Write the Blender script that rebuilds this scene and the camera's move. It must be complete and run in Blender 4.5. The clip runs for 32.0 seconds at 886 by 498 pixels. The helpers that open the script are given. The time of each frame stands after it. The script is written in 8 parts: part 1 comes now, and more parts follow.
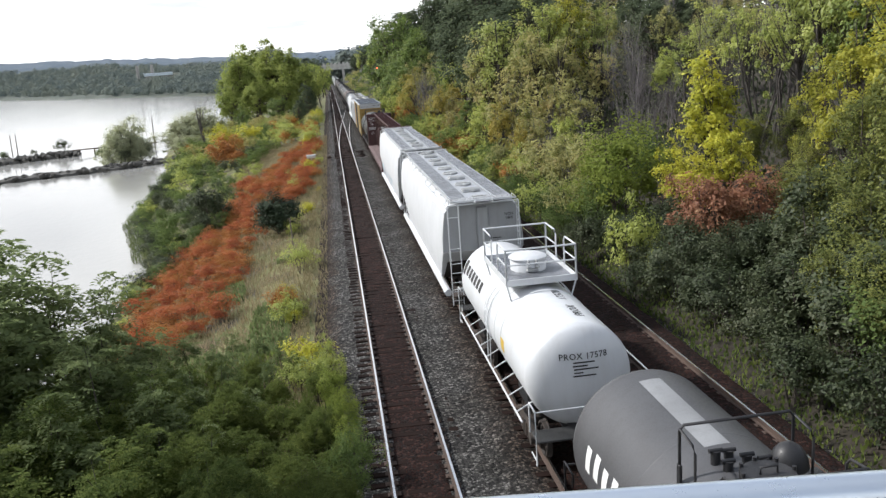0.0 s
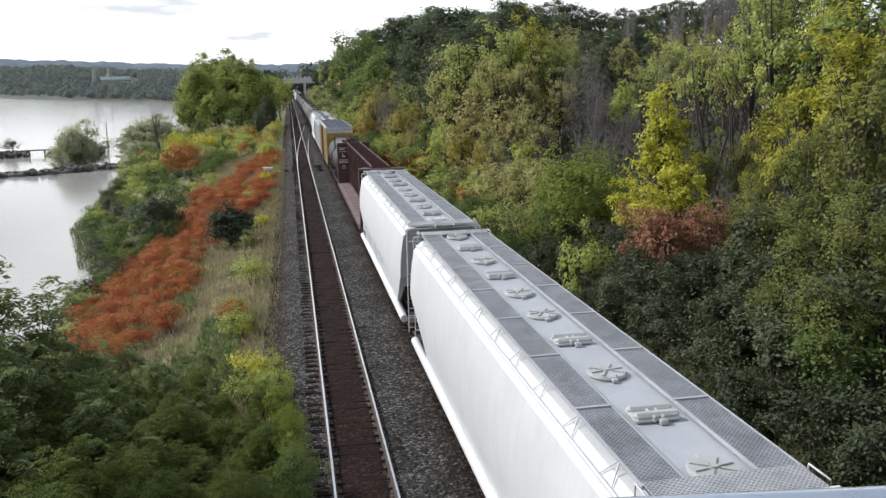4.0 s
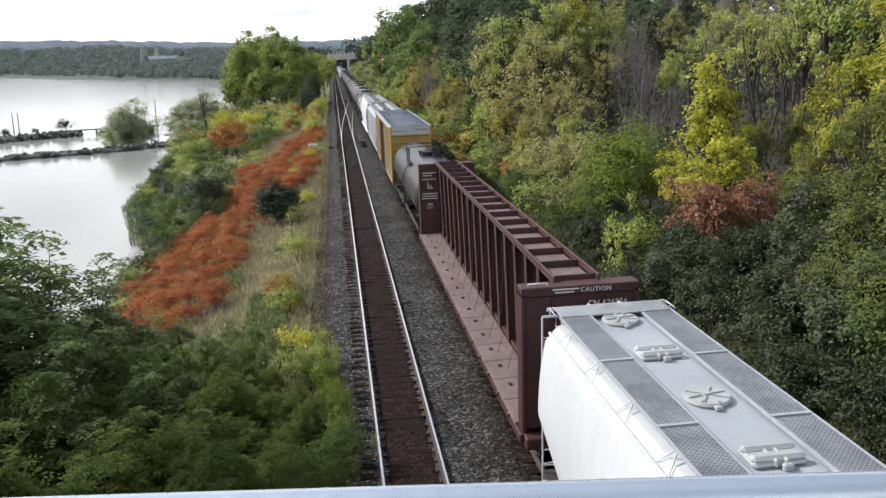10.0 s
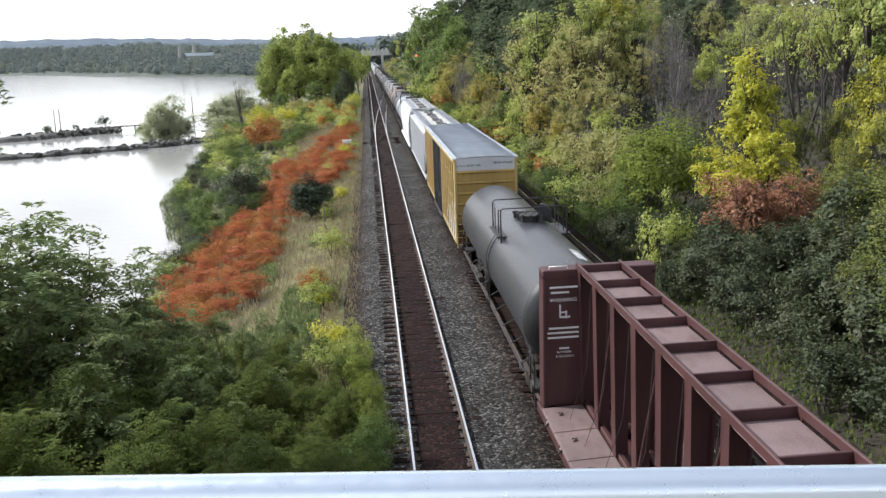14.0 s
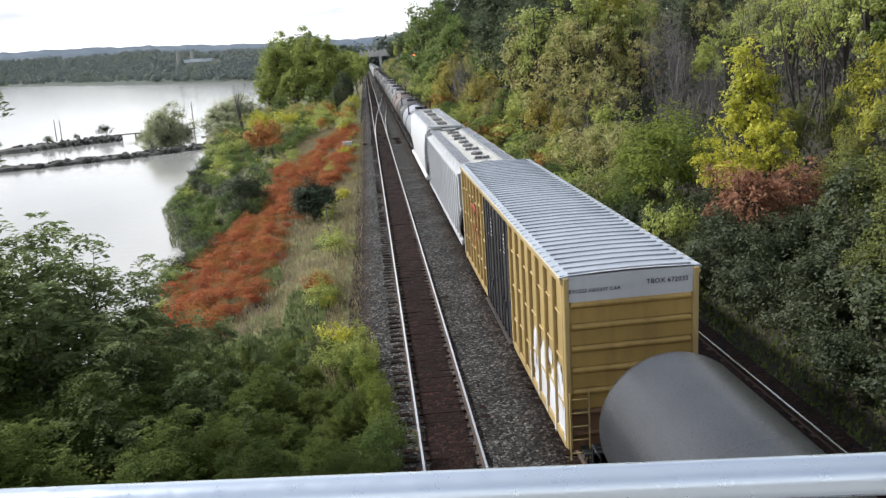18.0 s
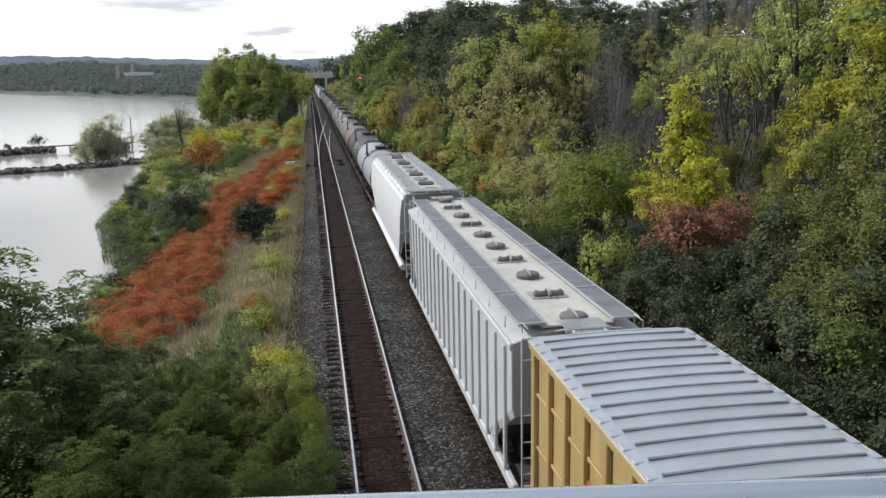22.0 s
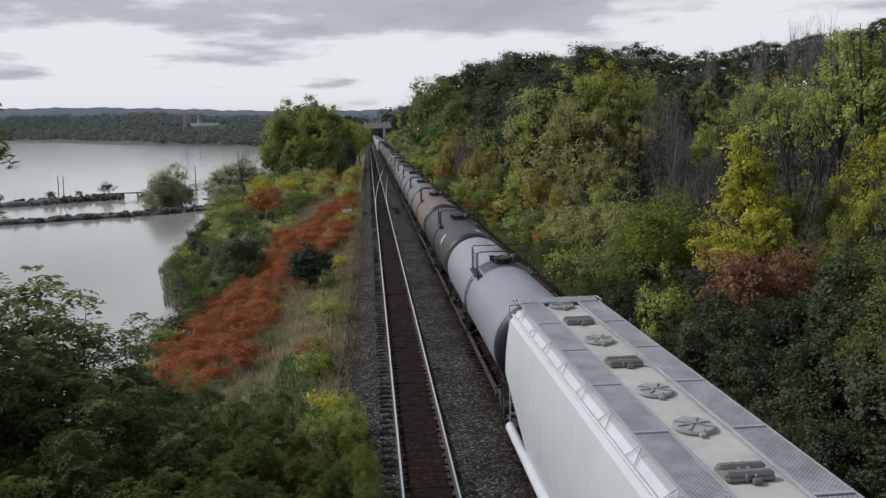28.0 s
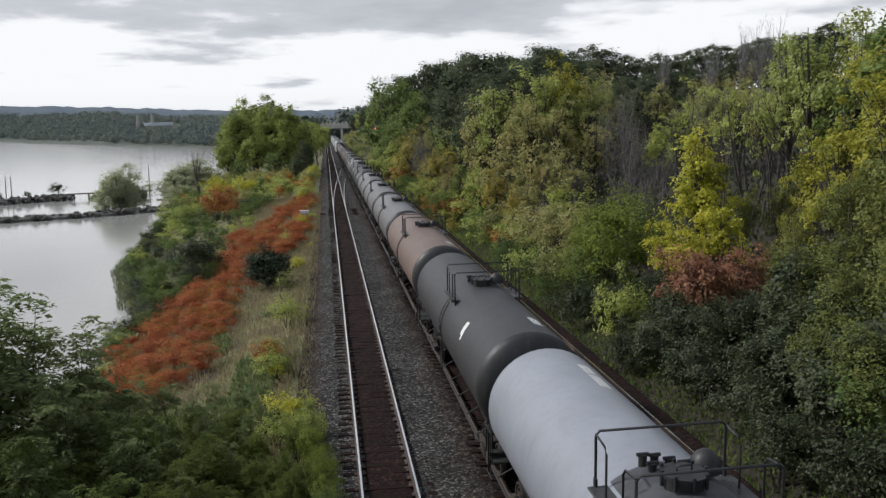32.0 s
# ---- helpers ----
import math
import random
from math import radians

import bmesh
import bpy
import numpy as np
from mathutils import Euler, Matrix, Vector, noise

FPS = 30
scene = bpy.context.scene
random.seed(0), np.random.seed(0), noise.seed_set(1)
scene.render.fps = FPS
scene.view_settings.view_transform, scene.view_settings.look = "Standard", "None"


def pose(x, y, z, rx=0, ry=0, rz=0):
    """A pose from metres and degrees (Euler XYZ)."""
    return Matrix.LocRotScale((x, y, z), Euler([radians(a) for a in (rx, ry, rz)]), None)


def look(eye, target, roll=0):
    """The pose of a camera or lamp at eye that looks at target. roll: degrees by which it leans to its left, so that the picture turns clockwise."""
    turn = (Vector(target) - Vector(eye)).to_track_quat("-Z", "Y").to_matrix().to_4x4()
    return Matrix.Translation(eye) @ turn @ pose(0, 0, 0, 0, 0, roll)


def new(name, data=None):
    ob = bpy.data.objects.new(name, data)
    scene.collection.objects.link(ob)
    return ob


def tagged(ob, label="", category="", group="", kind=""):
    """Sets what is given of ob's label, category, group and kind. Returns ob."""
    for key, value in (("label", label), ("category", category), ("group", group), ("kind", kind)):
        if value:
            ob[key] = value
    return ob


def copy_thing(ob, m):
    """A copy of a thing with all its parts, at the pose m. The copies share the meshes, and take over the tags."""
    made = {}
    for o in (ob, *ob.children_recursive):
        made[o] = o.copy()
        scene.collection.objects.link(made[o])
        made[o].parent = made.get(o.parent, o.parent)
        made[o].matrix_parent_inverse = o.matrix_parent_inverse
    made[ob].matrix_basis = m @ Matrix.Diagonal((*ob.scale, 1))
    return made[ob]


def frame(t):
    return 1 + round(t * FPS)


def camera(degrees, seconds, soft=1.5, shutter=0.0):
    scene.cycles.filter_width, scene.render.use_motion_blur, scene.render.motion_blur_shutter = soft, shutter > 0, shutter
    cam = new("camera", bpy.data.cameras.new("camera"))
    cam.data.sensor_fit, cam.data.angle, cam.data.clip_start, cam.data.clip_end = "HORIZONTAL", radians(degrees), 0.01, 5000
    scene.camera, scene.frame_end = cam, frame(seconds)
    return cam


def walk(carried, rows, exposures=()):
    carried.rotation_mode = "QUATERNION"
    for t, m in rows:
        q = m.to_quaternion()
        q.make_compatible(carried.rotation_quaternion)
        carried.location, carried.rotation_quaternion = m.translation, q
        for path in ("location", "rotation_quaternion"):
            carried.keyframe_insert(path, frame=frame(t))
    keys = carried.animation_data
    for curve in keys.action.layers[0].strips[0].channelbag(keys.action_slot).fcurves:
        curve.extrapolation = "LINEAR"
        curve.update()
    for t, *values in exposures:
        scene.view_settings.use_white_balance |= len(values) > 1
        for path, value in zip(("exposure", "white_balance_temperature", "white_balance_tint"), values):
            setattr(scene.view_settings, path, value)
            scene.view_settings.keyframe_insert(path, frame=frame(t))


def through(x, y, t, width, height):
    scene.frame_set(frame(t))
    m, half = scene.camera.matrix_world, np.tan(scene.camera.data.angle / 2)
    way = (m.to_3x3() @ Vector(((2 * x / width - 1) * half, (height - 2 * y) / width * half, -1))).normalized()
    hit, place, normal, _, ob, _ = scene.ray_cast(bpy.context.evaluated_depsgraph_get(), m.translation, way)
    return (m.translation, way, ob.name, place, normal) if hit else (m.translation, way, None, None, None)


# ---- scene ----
cam = camera(58.0, 32.0, soft=1.4)
PATH = [
    (0, (0.0, 0.009, 9.817), (0.243, 1.942, 9.362), -4.1),
    (0.5, (0.0, 0.007, 9.812), (0.232, 1.948, 9.39), -5.6),
    (1, (0.0, 0.003, 9.805), (0.187, 1.957, 9.424), -4.7),
    (1.5, (0.0, 0.0, 9.8), (0.215, 1.94, 9.362), -3.9),
    (2, (0.0, 0.017, 9.831), (0.211, 1.933, 9.296), -3.4),
    (2.5, (0.0, 0.017, 9.83), (0.276, 1.933, 9.328), -1.5),
    (3, (0.0, 0.014, 9.826), (0.288, 1.928, 9.321), -2.1),
    (3.5, (0.0, 0.0, 9.8), (0.333, 1.928, 9.384), -1.5),
    (5.5, (0.0, 0.010, 9.815), (0.382, 1.930, 9.406), -0.7),
    (6, (0.0, 0.010, 9.815), (0.377, 1.930, 9.401), -0.7),
    (6.5, (0.0, 0.010, 9.815), (0.399, 1.929, 9.416), -0.3),
    (7, (0.0, 0.010, 9.815), (0.382, 1.937, 9.437), -0.5),
    (7.5, (0.0, 0.010, 9.815), (0.368, 1.935, 9.418), -0.8),
    (8, (0.0, 0.010, 9.815), (0.322, 1.946, 9.429), -1.2),
    (8.5, (0.0, 0.010, 9.815), (0.324, 1.938, 9.392), -1.6),
    (9, (0.0, 0.007, 9.812), (0.293, 1.929, 9.344), -2.0),
    (9.5, (0.0, 0.005, 9.809), (0.304, 1.923, 9.33), -1.2),
    (10, (0.0, 0.004, 9.807), (0.246, 1.933, 9.338), -1.9),
    (10.5, (0.0, 0.001, 9.803), (0.205, 1.947, 9.388), -2.6),
    (11, (0.0, -0.001, 9.798), (0.168, 1.931, 9.309), -2.7),
    (11.5, (0.0, -0.002, 9.796), (0.098, 1.939, 9.327), -3.1),
    (12, (0.0, -0.003, 9.794), (0.057, 1.94, 9.325), -3.4),
    (12.5, (0.0, -0.002, 9.796), (0.107, 1.941, 9.336), -3.1),
    (13, (0.0, -0.001, 9.798), (0.201, 1.93, 9.319), -1.9),
    (13.5, (0.0, -0.002, 9.797), (0.207, 1.934, 9.338), -2.2),
    (14, (0.0, -0.002, 9.796), (0.164, 1.934, 9.32), -2.2),
    (14.5, (0.0, -0.001, 9.797), (0.206, 1.928, 9.314), -1.9),
    (16.5, (0.0, 0.002, 9.803), (0.138, 1.919, 9.251), -3.6),
    (17, (0.0, 0.002, 9.803), (0.167, 1.924, 9.278), -4.5),
    (17.5, (0.0, 0.0, 9.8), (0.172, 1.933, 9.318), -4.1),
    (18, (0.0, -0.002, 9.797), (0.155, 1.934, 9.319), -3.9),
    (18.5, (0.0, -0.003, 9.794), (0.122, 1.937, 9.325), -3.8),
    (19, (0.0, -0.005, 9.791), (0.156, 1.944, 9.372), -3.4),
    (19.5, (0.0, -0.005, 9.791), (0.22, 1.946, 9.412), -2.9),
    (20, (0.0, -0.006, 9.79), (0.272, 1.936, 9.394), -2.3),
    (20.5, (0.0, -0.006, 9.79), (0.303, 1.941, 9.447), -1.6),
    (21, (0.0, -0.006, 9.79), (0.312, 1.939, 9.44), -1.2),
    (21.5, (0.0, -0.005, 9.792), (0.319, 1.934, 9.418), -1.3),
    (22, (0.0, -0.004, 9.793), (0.306, 1.926, 9.368), -1.3),
    (22.5, (0.0, -0.009, 9.785), (0.302, 1.931, 9.399), -1.0),
    (23, (0.0, -0.013, 9.776), (0.291, 1.93, 9.403), -0.4),
    (23.5, (0.0, 0.010, 9.815), (0.32, 1.942, 9.410), -0.1),
    (24, (0.0, 0.010, 9.815), (0.289, 1.942, 9.386), -0.2),
    (24.5, (0.0, 0.010, 9.815), (0.229, 1.963, 9.450), -0.7),
    (25, (0.0, 0.010, 9.815), (0.282, 1.968, 9.525), -0.2),
    (25.5, (0.0, 0.010, 9.815), (0.355, 1.942, 9.437), -0.3),
    (27.5, (0.0, -0.019, 9.765), (0.23, 1.94, 9.436), -1.3),
    (28, (0.0, -0.019, 9.765), (0.176, 1.95, 9.463), -1.3),
    (28.5, (0.0, -0.019, 9.765), (0.233, 1.944, 9.462), -0.7),
    (29, (0.0, -0.019, 9.765), (0.293, 1.938, 9.478), -0.7),
    (29.5, (0.0, -0.019, 9.765), (0.281, 1.939, 9.471), -0.4),
    (30, (0.0, -0.019, 9.765), (0.278, 1.935, 9.446), -0.3),
    (30.5, (0.0, -0.018, 9.767), (0.254, 1.941, 9.459), -0.2),
    (31, (0.0, -0.018, 9.768), (0.245, 1.926, 9.366), -0.7),
    (31.5, (0.0, -0.018, 9.767), (0.273, 1.943, 9.49), -1.1),
    (32, (0.0, -0.019, 9.765), (0.279, 1.938, 9.462), -1.1),
]
EXPOSURES = [
    (0, 0.22, 6400, 10), (1, -0.38, 6350, 10), (2, -0.05, 6350, 10), (3, 0.05, 6350, 10), (6, -0.18, 6450, 10), (7, -0.12, 6400, 10), (8, -0.25, 6350, 10), (9, -0.1, 6400, 10), (10, 0.15, 6350, 10), (11, 0.2, 6350, 10), (12, 0.46, 6300, 10), (13, 0.38, 6300, 10), (14, 0.46, 6300, 10),
    (17, 0.17, 6350, 10), (18, 0.2, 6350, 10), (19, -0.12, 6350, 10), (20, -0.32, 6350, 10), (21, -0.38, 6350, 10), (22, -0.18, 6400, 10), (23, -0.35, 6400, 10), (24, -0.2, 6450, 10), (25, -0.55, 6300, 10), (28, -0.77, 6250, 10), (29, -0.75, 6250, 10), (30, -0.75, 6250, 10), (31, 0.08, 6350, 10), (32, -0.5, 6350, 10),
]
walk(cam, [(t, look(eye, target, roll)) for t, eye, target, roll in PATH], exposures=EXPOSURES)

# ---- world and sun: bright broken cloud, sun from the lake side and ahead ----
CLOUD_SHIFT = (3.7, 1.9, 0.0)
SUN_AZ, SUN_EL = -66.0, 40.0          # degrees from +y towards +x, and above the horizon


def nd(tree, kind, x=0, **values):
    n = tree.nodes.new(kind)
    for key, value in values.items():
        n.inputs[key].default_value = value
    return n


def ramp(tree, stops):
    n = tree.nodes.new("ShaderNodeValToRGB")
    n.color_ramp.elements[0].position, n.color_ramp.elements[0].color = stops[0][0], (*stops[0][1], 1)
    n.color_ramp.elements[1].position, n.color_ramp.elements[1].color = stops[-1][0], (*stops[-1][1], 1)
    for p, c in stops[1:-1]:
        e = n.color_ramp.elements.new(p)
        e.color = (*c, 1)
    return n


def mixer(tree, a, b, fac, blend="MIX"):
    """A colour mix node; a, b and fac are sockets or values."""
    n = tree.nodes.new("ShaderNodeMix")
    n.data_type, n.blend_type = "RGBA", blend
    for sock, value in ((n.inputs[0], fac), (n.inputs[6], a), (n.inputs[7], b)):
        if hasattr(value, "is_linked"):
            tree.links.new(value, sock)
        elif isinstance(value, tuple):
            sock.default_value = (*value, 1)
        else:
            sock.default_value = value
    return n.outputs[2]


def maths(tree, op, a, b=0.0):
    n = tree.nodes.new("ShaderNodeMath")
    n.operation = op
    for sock, value in ((n.inputs[0], a), (n.inputs[1], b)):
        if hasattr(value, "is_linked"):
            tree.links.new(value, sock)
        else:
            sock.default_value = value
    return n.outputs[0]


def build_world():
    world = bpy.data.worlds.new("sky")
    scene.world = world
    world.use_nodes = True
    tr = world.node_tree
    tr.nodes.clear()
    out, bg = tr.nodes.new("ShaderNodeOutputWorld"), tr.nodes.new("ShaderNodeBackground")
    sky = tr.nodes.new("ShaderNodeTexSky")
    sky.sky_type, sky.sun_disc = "NISHITA", False
    sky.sun_elevation, sky.sun_rotation = radians(SUN_EL), radians(SUN_AZ)
    blue = mixer(tr, (0, 0, 0), sky.outputs[0], 0.13)
    co = tr.nodes.new("ShaderNodeTexCoord")
    sep = tr.nodes.new("ShaderNodeSeparateXYZ")
    tr.links.new(co.outputs["Generated"], sep.inputs[0])
    up = maths(tr, "MAXIMUM", sep.outputs[2], 0.0)
    den = maths(tr, "ADD", up, 0.10)
    flat = tr.nodes.new("ShaderNodeCombineXYZ")
    tr.links.new(maths(tr, "DIVIDE", sep.outputs[0], den), flat.inputs[0])
    tr.links.new(maths(tr, "DIVIDE", sep.outputs[1], den), flat.inputs[1])
    shift = nd(tr, "ShaderNodeVectorMath")
    shift.operation = "ADD"
    shift.inputs[1].default_value = CLOUD_SHIFT
    tr.links.new(flat.outputs[0], shift.inputs[0])
    n1 = nd(tr, "ShaderNodeTexNoise", Scale=0.75, Detail=7.0, Roughness=0.52)
    n2 = nd(tr, "ShaderNodeTexNoise", Scale=0.35, Detail=4.0, Roughness=0.5)
    tr.links.new(shift.outputs[0], n1.inputs["Vector"])
    tr.links.new(flat.outputs[0], n2.inputs["Vector"])
    cover = ramp(tr, [(0.30, (0, 0, 0)), (0.38, (1, 1, 1))])
    tr.links.new(n2.outputs[0], cover.inputs[0])
    # thick clouds show only some way above the horizon
    lifted = maths(tr, "ADD", n1.outputs[0], maths(tr, "MULTIPLY", maths(tr, "MINIMUM", maths(tr, "SUBTRACT", up, 0.085), 0.06), 1.1))
    tone = ramp(tr, [(0.53, (1.50, 1.51, 1.52)), (0.565, (1.25, 1.27, 1.30)), (0.60, (0.94, 0.97, 1.02)), (0.72, (0.76, 0.79, 0.84))])
    tr.links.new(lifted, tone.inputs[0])
    high = ramp(tr, [(0.22, (1, 1, 1)), (0.50, (0.36, 0.36, 0.36))])
    tr.links.new(up, high.inputs[0])
    cloud = mixer(tr, blue, tone.outputs[0], maths(tr, "MULTIPLY", cover.outputs[0], high.outputs[0]))
    low = ramp(tr, [(0.0, (1, 1, 1)), (0.02, (0.7, 0.7, 0.7)), (0.05, (0, 0, 0))])
    tr.links.new(up, low.inputs[0])
    full = mixer(tr, cloud, (1.36, 1.37, 1.38), low.outputs[0])
    tr.links.new(full, bg.inputs[0])
    bg.inputs[1].default_value = 0.90
    tr.links.new(bg.outputs[0], out.inputs[0])


build_world()
sun = new("sun", bpy.data.lights.new("sun", "SUN"))
sun.data.energy, sun.data.angle, sun.data.color = 4.0, radians(3.0), (1.0, 0.975, 0.935)
_a, _e = radians(SUN_AZ), radians(SUN_EL)
sun.matrix_world = look((0, 0, 60), (-math.sin(_a) * math.cos(_e), -math.cos(_a) * math.cos(_e), 60 - math.sin(_e)))

# ---- materials ----
def material(name):
    m = bpy.data.materials.new(name)
    m.use_nodes = True
    tr = m.node_tree
    return m, tr, tr.nodes["Principled BSDF"], tr.nodes["Material Output"]


def coords(tr, kind="Object", scale=(1, 1, 1)):
    co, mp = tr.nodes.new("ShaderNodeTexCoord"), tr.nodes.new("ShaderNodeMapping")
    mp.inputs["Scale"].default_value = scale
    tr.links.new(co.outputs[kind], mp.inputs[0])
    return mp.outputs[0]


def noise_at(tr, vec, scale, detail=4.0, rough=0.55):
    n = nd(tr, "ShaderNodeTexNoise", Scale=scale, Detail=detail, Roughness=rough)
    tr.links.new(vec, n.inputs["Vector"])
    return n.outputs[0]


def bumped(tr, bsdf, height, strength, distance):
    b = nd(tr, "ShaderNodeBump", Strength=strength, Distance=distance)
    tr.links.new(height, b.inputs["Height"])
    tr.links.new(b.outputs[0], bsdf.inputs["Normal"])


def painted(name, base, dirt=(0.10, 0.08, 0.06), amount=0.5, rough=0.45, metal=0.0, streak=(0.9, 0.9, 0.12), fine=9.0, tint=0.12, bump=0.15):
    """Weathered paint or metal: vertical streaks of dirt, blotches and a fine grain."""
    m, tr, bsdf, _ = material(name)
    v = coords(tr)
    blot = noise_at(tr, v, 0.7, 5.0)
    run = noise_at(tr, coords(tr, "Object", streak), 4.5, 5.0, 0.6)
    grain = noise_at(tr, v, fine * 4, 4.0, 0.65)
    light = tuple(min(1.0, c * (1 + tint)) for c in base)
    dark = tuple(c * (1 - tint) for c in base)
    r0 = ramp(tr, [(0.35, dark), (0.65, light)])
    tr.links.new(blot, r0.inputs[0])
    mask = ramp(tr, [(0.48, (0, 0, 0)), (0.78, (amount, amount, amount))])
    tr.links.new(maths(tr, "ADD", maths(tr, "MULTIPLY", run, 0.75), maths(tr, "MULTIPLY", grain, 0.25)), mask.inputs[0])
    tr.links.new(mixer(tr, r0.outputs[0], dirt, mask.outputs[0]), bsdf.inputs["Base Color"])
    rr = ramp(tr, [(0.3, (rough * 0.8,) * 3), (0.7, (min(1, rough * 1.3),) * 3)])
    tr.links.new(grain, rr.inputs[0])
    tr.links.new(rr.outputs[0], bsdf.inputs["Roughness"])
    bsdf.inputs["Metallic"].default_value = metal
    bumped(tr, bsdf, maths(tr, "ADD", blot, maths(tr, "MULTIPLY", grain, 0.15)), bump, 0.02)
    return m


def leafy(name, colours, gloss=0.5, through=0.35, spec=0.3, speckle=0.42, patch=0.55):
    """Leaves: every leaf takes its own shade; light passes partly through."""
    m, tr, bsdf, out = material(name)
    geo = tr.nodes.new("ShaderNodeNewGeometry")
    info = tr.nodes.new("ShaderNodeObjectInfo")
    r = ramp(tr, [(i / (len(colours) - 1), c) for i, c in enumerate(colours)])
    v = coords(tr)
    big = noise_at(tr, v, patch, 2.0)
    mixv = maths(tr, "ADD", maths(tr, "MULTIPLY", geo.outputs["Random Per Island"], speckle),
                 maths(tr, "SUBTRACT", maths(tr, "MULTIPLY", big, 1.2), 0.10 + speckle / 2))
    shifted = maths(tr, "ADD", mixv, maths(tr, "MULTIPLY", maths(tr, "SUBTRACT", info.outputs["Random"], 0.5), 0.30))
    tr.links.new(shifted, r.inputs[0])
    tr.links.new(r.outputs[0], bsdf.inputs["Base Color"])
    bsdf.inputs["Roughness"].default_value = gloss
    bsdf.inputs["Specular IOR Level"].default_value = spec
    tl = tr.nodes.new("ShaderNodeBsdfTranslucent")
    tr.links.new(r.outputs[0], tl.inputs[0])
    mx = tr.nodes.new("ShaderNodeMixShader")
    mx.inputs[0].default_value = through
    tr.links.new(bsdf.outputs[0], mx.inputs[1])
    tr.links.new(tl.outputs[0], mx.inputs[2])
    tr.links.new(mx.outputs[0], out.inputs[0])
    return m


def bark(name, a, b):
    m, tr, bsdf, _ = material(name)
    v = coords(tr, "Object", (6, 6, 1.2))
    n = noise_at(tr, v, 3.0, 5.0)
    r = ramp(tr, [(0.35, a), (0.65, b)])
    tr.links.new(n, r.inputs[0])
    tr.links.new(r.outputs[0], bsdf.inputs["Base Color"])
    bsdf.inputs["Roughness"].default_value = 0.9
    bumped(tr, bsdf, n, 0.6, 0.03)
    return m


def gravel(name, shades, scale, joint=(0.02, 0.02, 0.02), spread=None, stain=None):
    """Broken stone: one shade a stone, deep gaps between them."""
    m, tr, bsdf, _ = material(name)
    v = coords(tr)
    vo = nd(tr, "ShaderNodeTexVoronoi", Scale=scale)
    tr.links.new(v, vo.inputs["Vector"])
    vd = nd(tr, "ShaderNodeTexVoronoi", Scale=scale)
    vd.feature = "DISTANCE_TO_EDGE"
    tr.links.new(v, vd.inputs["Vector"])
    sp = tr.nodes.new("ShaderNodeSeparateColor")
    tr.links.new(vo.outputs["Color"], sp.inputs[0])
    r = ramp(tr, [(i / (len(shades) - 1), c) for i, c in enumerate(shades)])
    tr.links.new(sp.outputs[0], r.inputs[0])
    wide = ramp(tr, [(0.32, (0.62, 0.60, 0.56)), (0.68, (1.25, 1.25, 1.25))])
    tr.links.new(noise_at(tr, v, 0.35, 4.0), wide.inputs[0])
    gap = ramp(tr, [(0.0, (0, 0, 0)), (0.16, (1, 1, 1))])
    tr.links.new(vd.outputs["Distance"], gap.inputs[0])
    col = mixer(tr, mixer(tr, r.outputs[0], wide.outputs[0], 1.0, "MULTIPLY"), spread or joint,
                0.0 if spread is None else noise_at(tr, v, 1.3, 4.0))
    if stain:
        # rust and brake dust beside the lines: bands along them with ragged edges
        sx = tr.nodes.new("ShaderNodeSeparateXYZ")
        tr.links.new(v, sx.inputs[0])
        rag = maths(tr, "MULTIPLY", maths(tr, "SUBTRACT", noise_at(tr, v, 0.9, 5.0, 0.7), 0.5), 2.4)
        x = maths(tr, "ADD", sx.outputs[0], rag)
        band = None
        for x0, x1 in stain:
            far_off = maths(tr, "ABSOLUTE", maths(tr, "SUBTRACT", x, (x0 + x1) / 2))
            one = maths(tr, "SUBTRACT", 1.0, maths(tr, "DIVIDE", far_off, (x1 - x0) / 2))
            band = one if band is None else maths(tr, "MAXIMUM", band, one)
        soft = ramp(tr, [(0.0, (0, 0, 0)), (0.45, (0.8, 0.8, 0.8))])
        tr.links.new(band, soft.inputs[0])
        rusty = mixer(tr, col, (0.62, 0.44, 0.34), 1.0, "MULTIPLY")
        col = mixer(tr, col, rusty, soft.outputs[0])
    tr.links.new(mixer(tr, joint, col, gap.outputs[0]), bsdf.inputs["Base Color"])
    bsdf.inputs["Roughness"].default_value = 0.92
    bsdf.inputs["Specular IOR Level"].default_value = 0.12
    bumped(tr, bsdf, maths(tr, "ADD", gap.outputs[0], sp.outputs[1]), 0.9, 0.03)
    return m


BALLAST = gravel("ballast_stone", [(0.017, 0.017, 0.017), (0.050, 0.048, 0.047), (0.086, 0.083, 0.080), (0.138, 0.134, 0.127), (0.297, 0.287, 0.276)], 12.5, stain=((-2.4, -0.4), (3.2, 7.4), (8.0, 12.0)))
BALLAST_RUSTY = gravel("rusty_ballast", [(0.010, 0.005, 0.003), (0.022, 0.009, 0.007), (0.037, 0.015, 0.011), (0.076, 0.039, 0.031)], 13.0)
TIE = painted("creosoted_tie", (0.016, 0.009, 0.007), (0.038, 0.021, 0.016), 0.7, 0.9, streak=(0.4, 6, 6), tint=0.35, bump=0.6)
TIE.node_tree.nodes["Principled BSDF"].inputs["Specular IOR Level"].default_value = 0.12
RAIL_STEEL = painted("rail_steel", (0.80, 0.79, 0.77), (0.60, 0.55, 0.50), 0.2, 0.22, metal=1.0, tint=0.06)
RAIL_RUST = painted("rail_rust", (0.080, 0.054, 0.042), (0.06, 0.04, 0.03), 0.7, 0.85, tint=0.25)
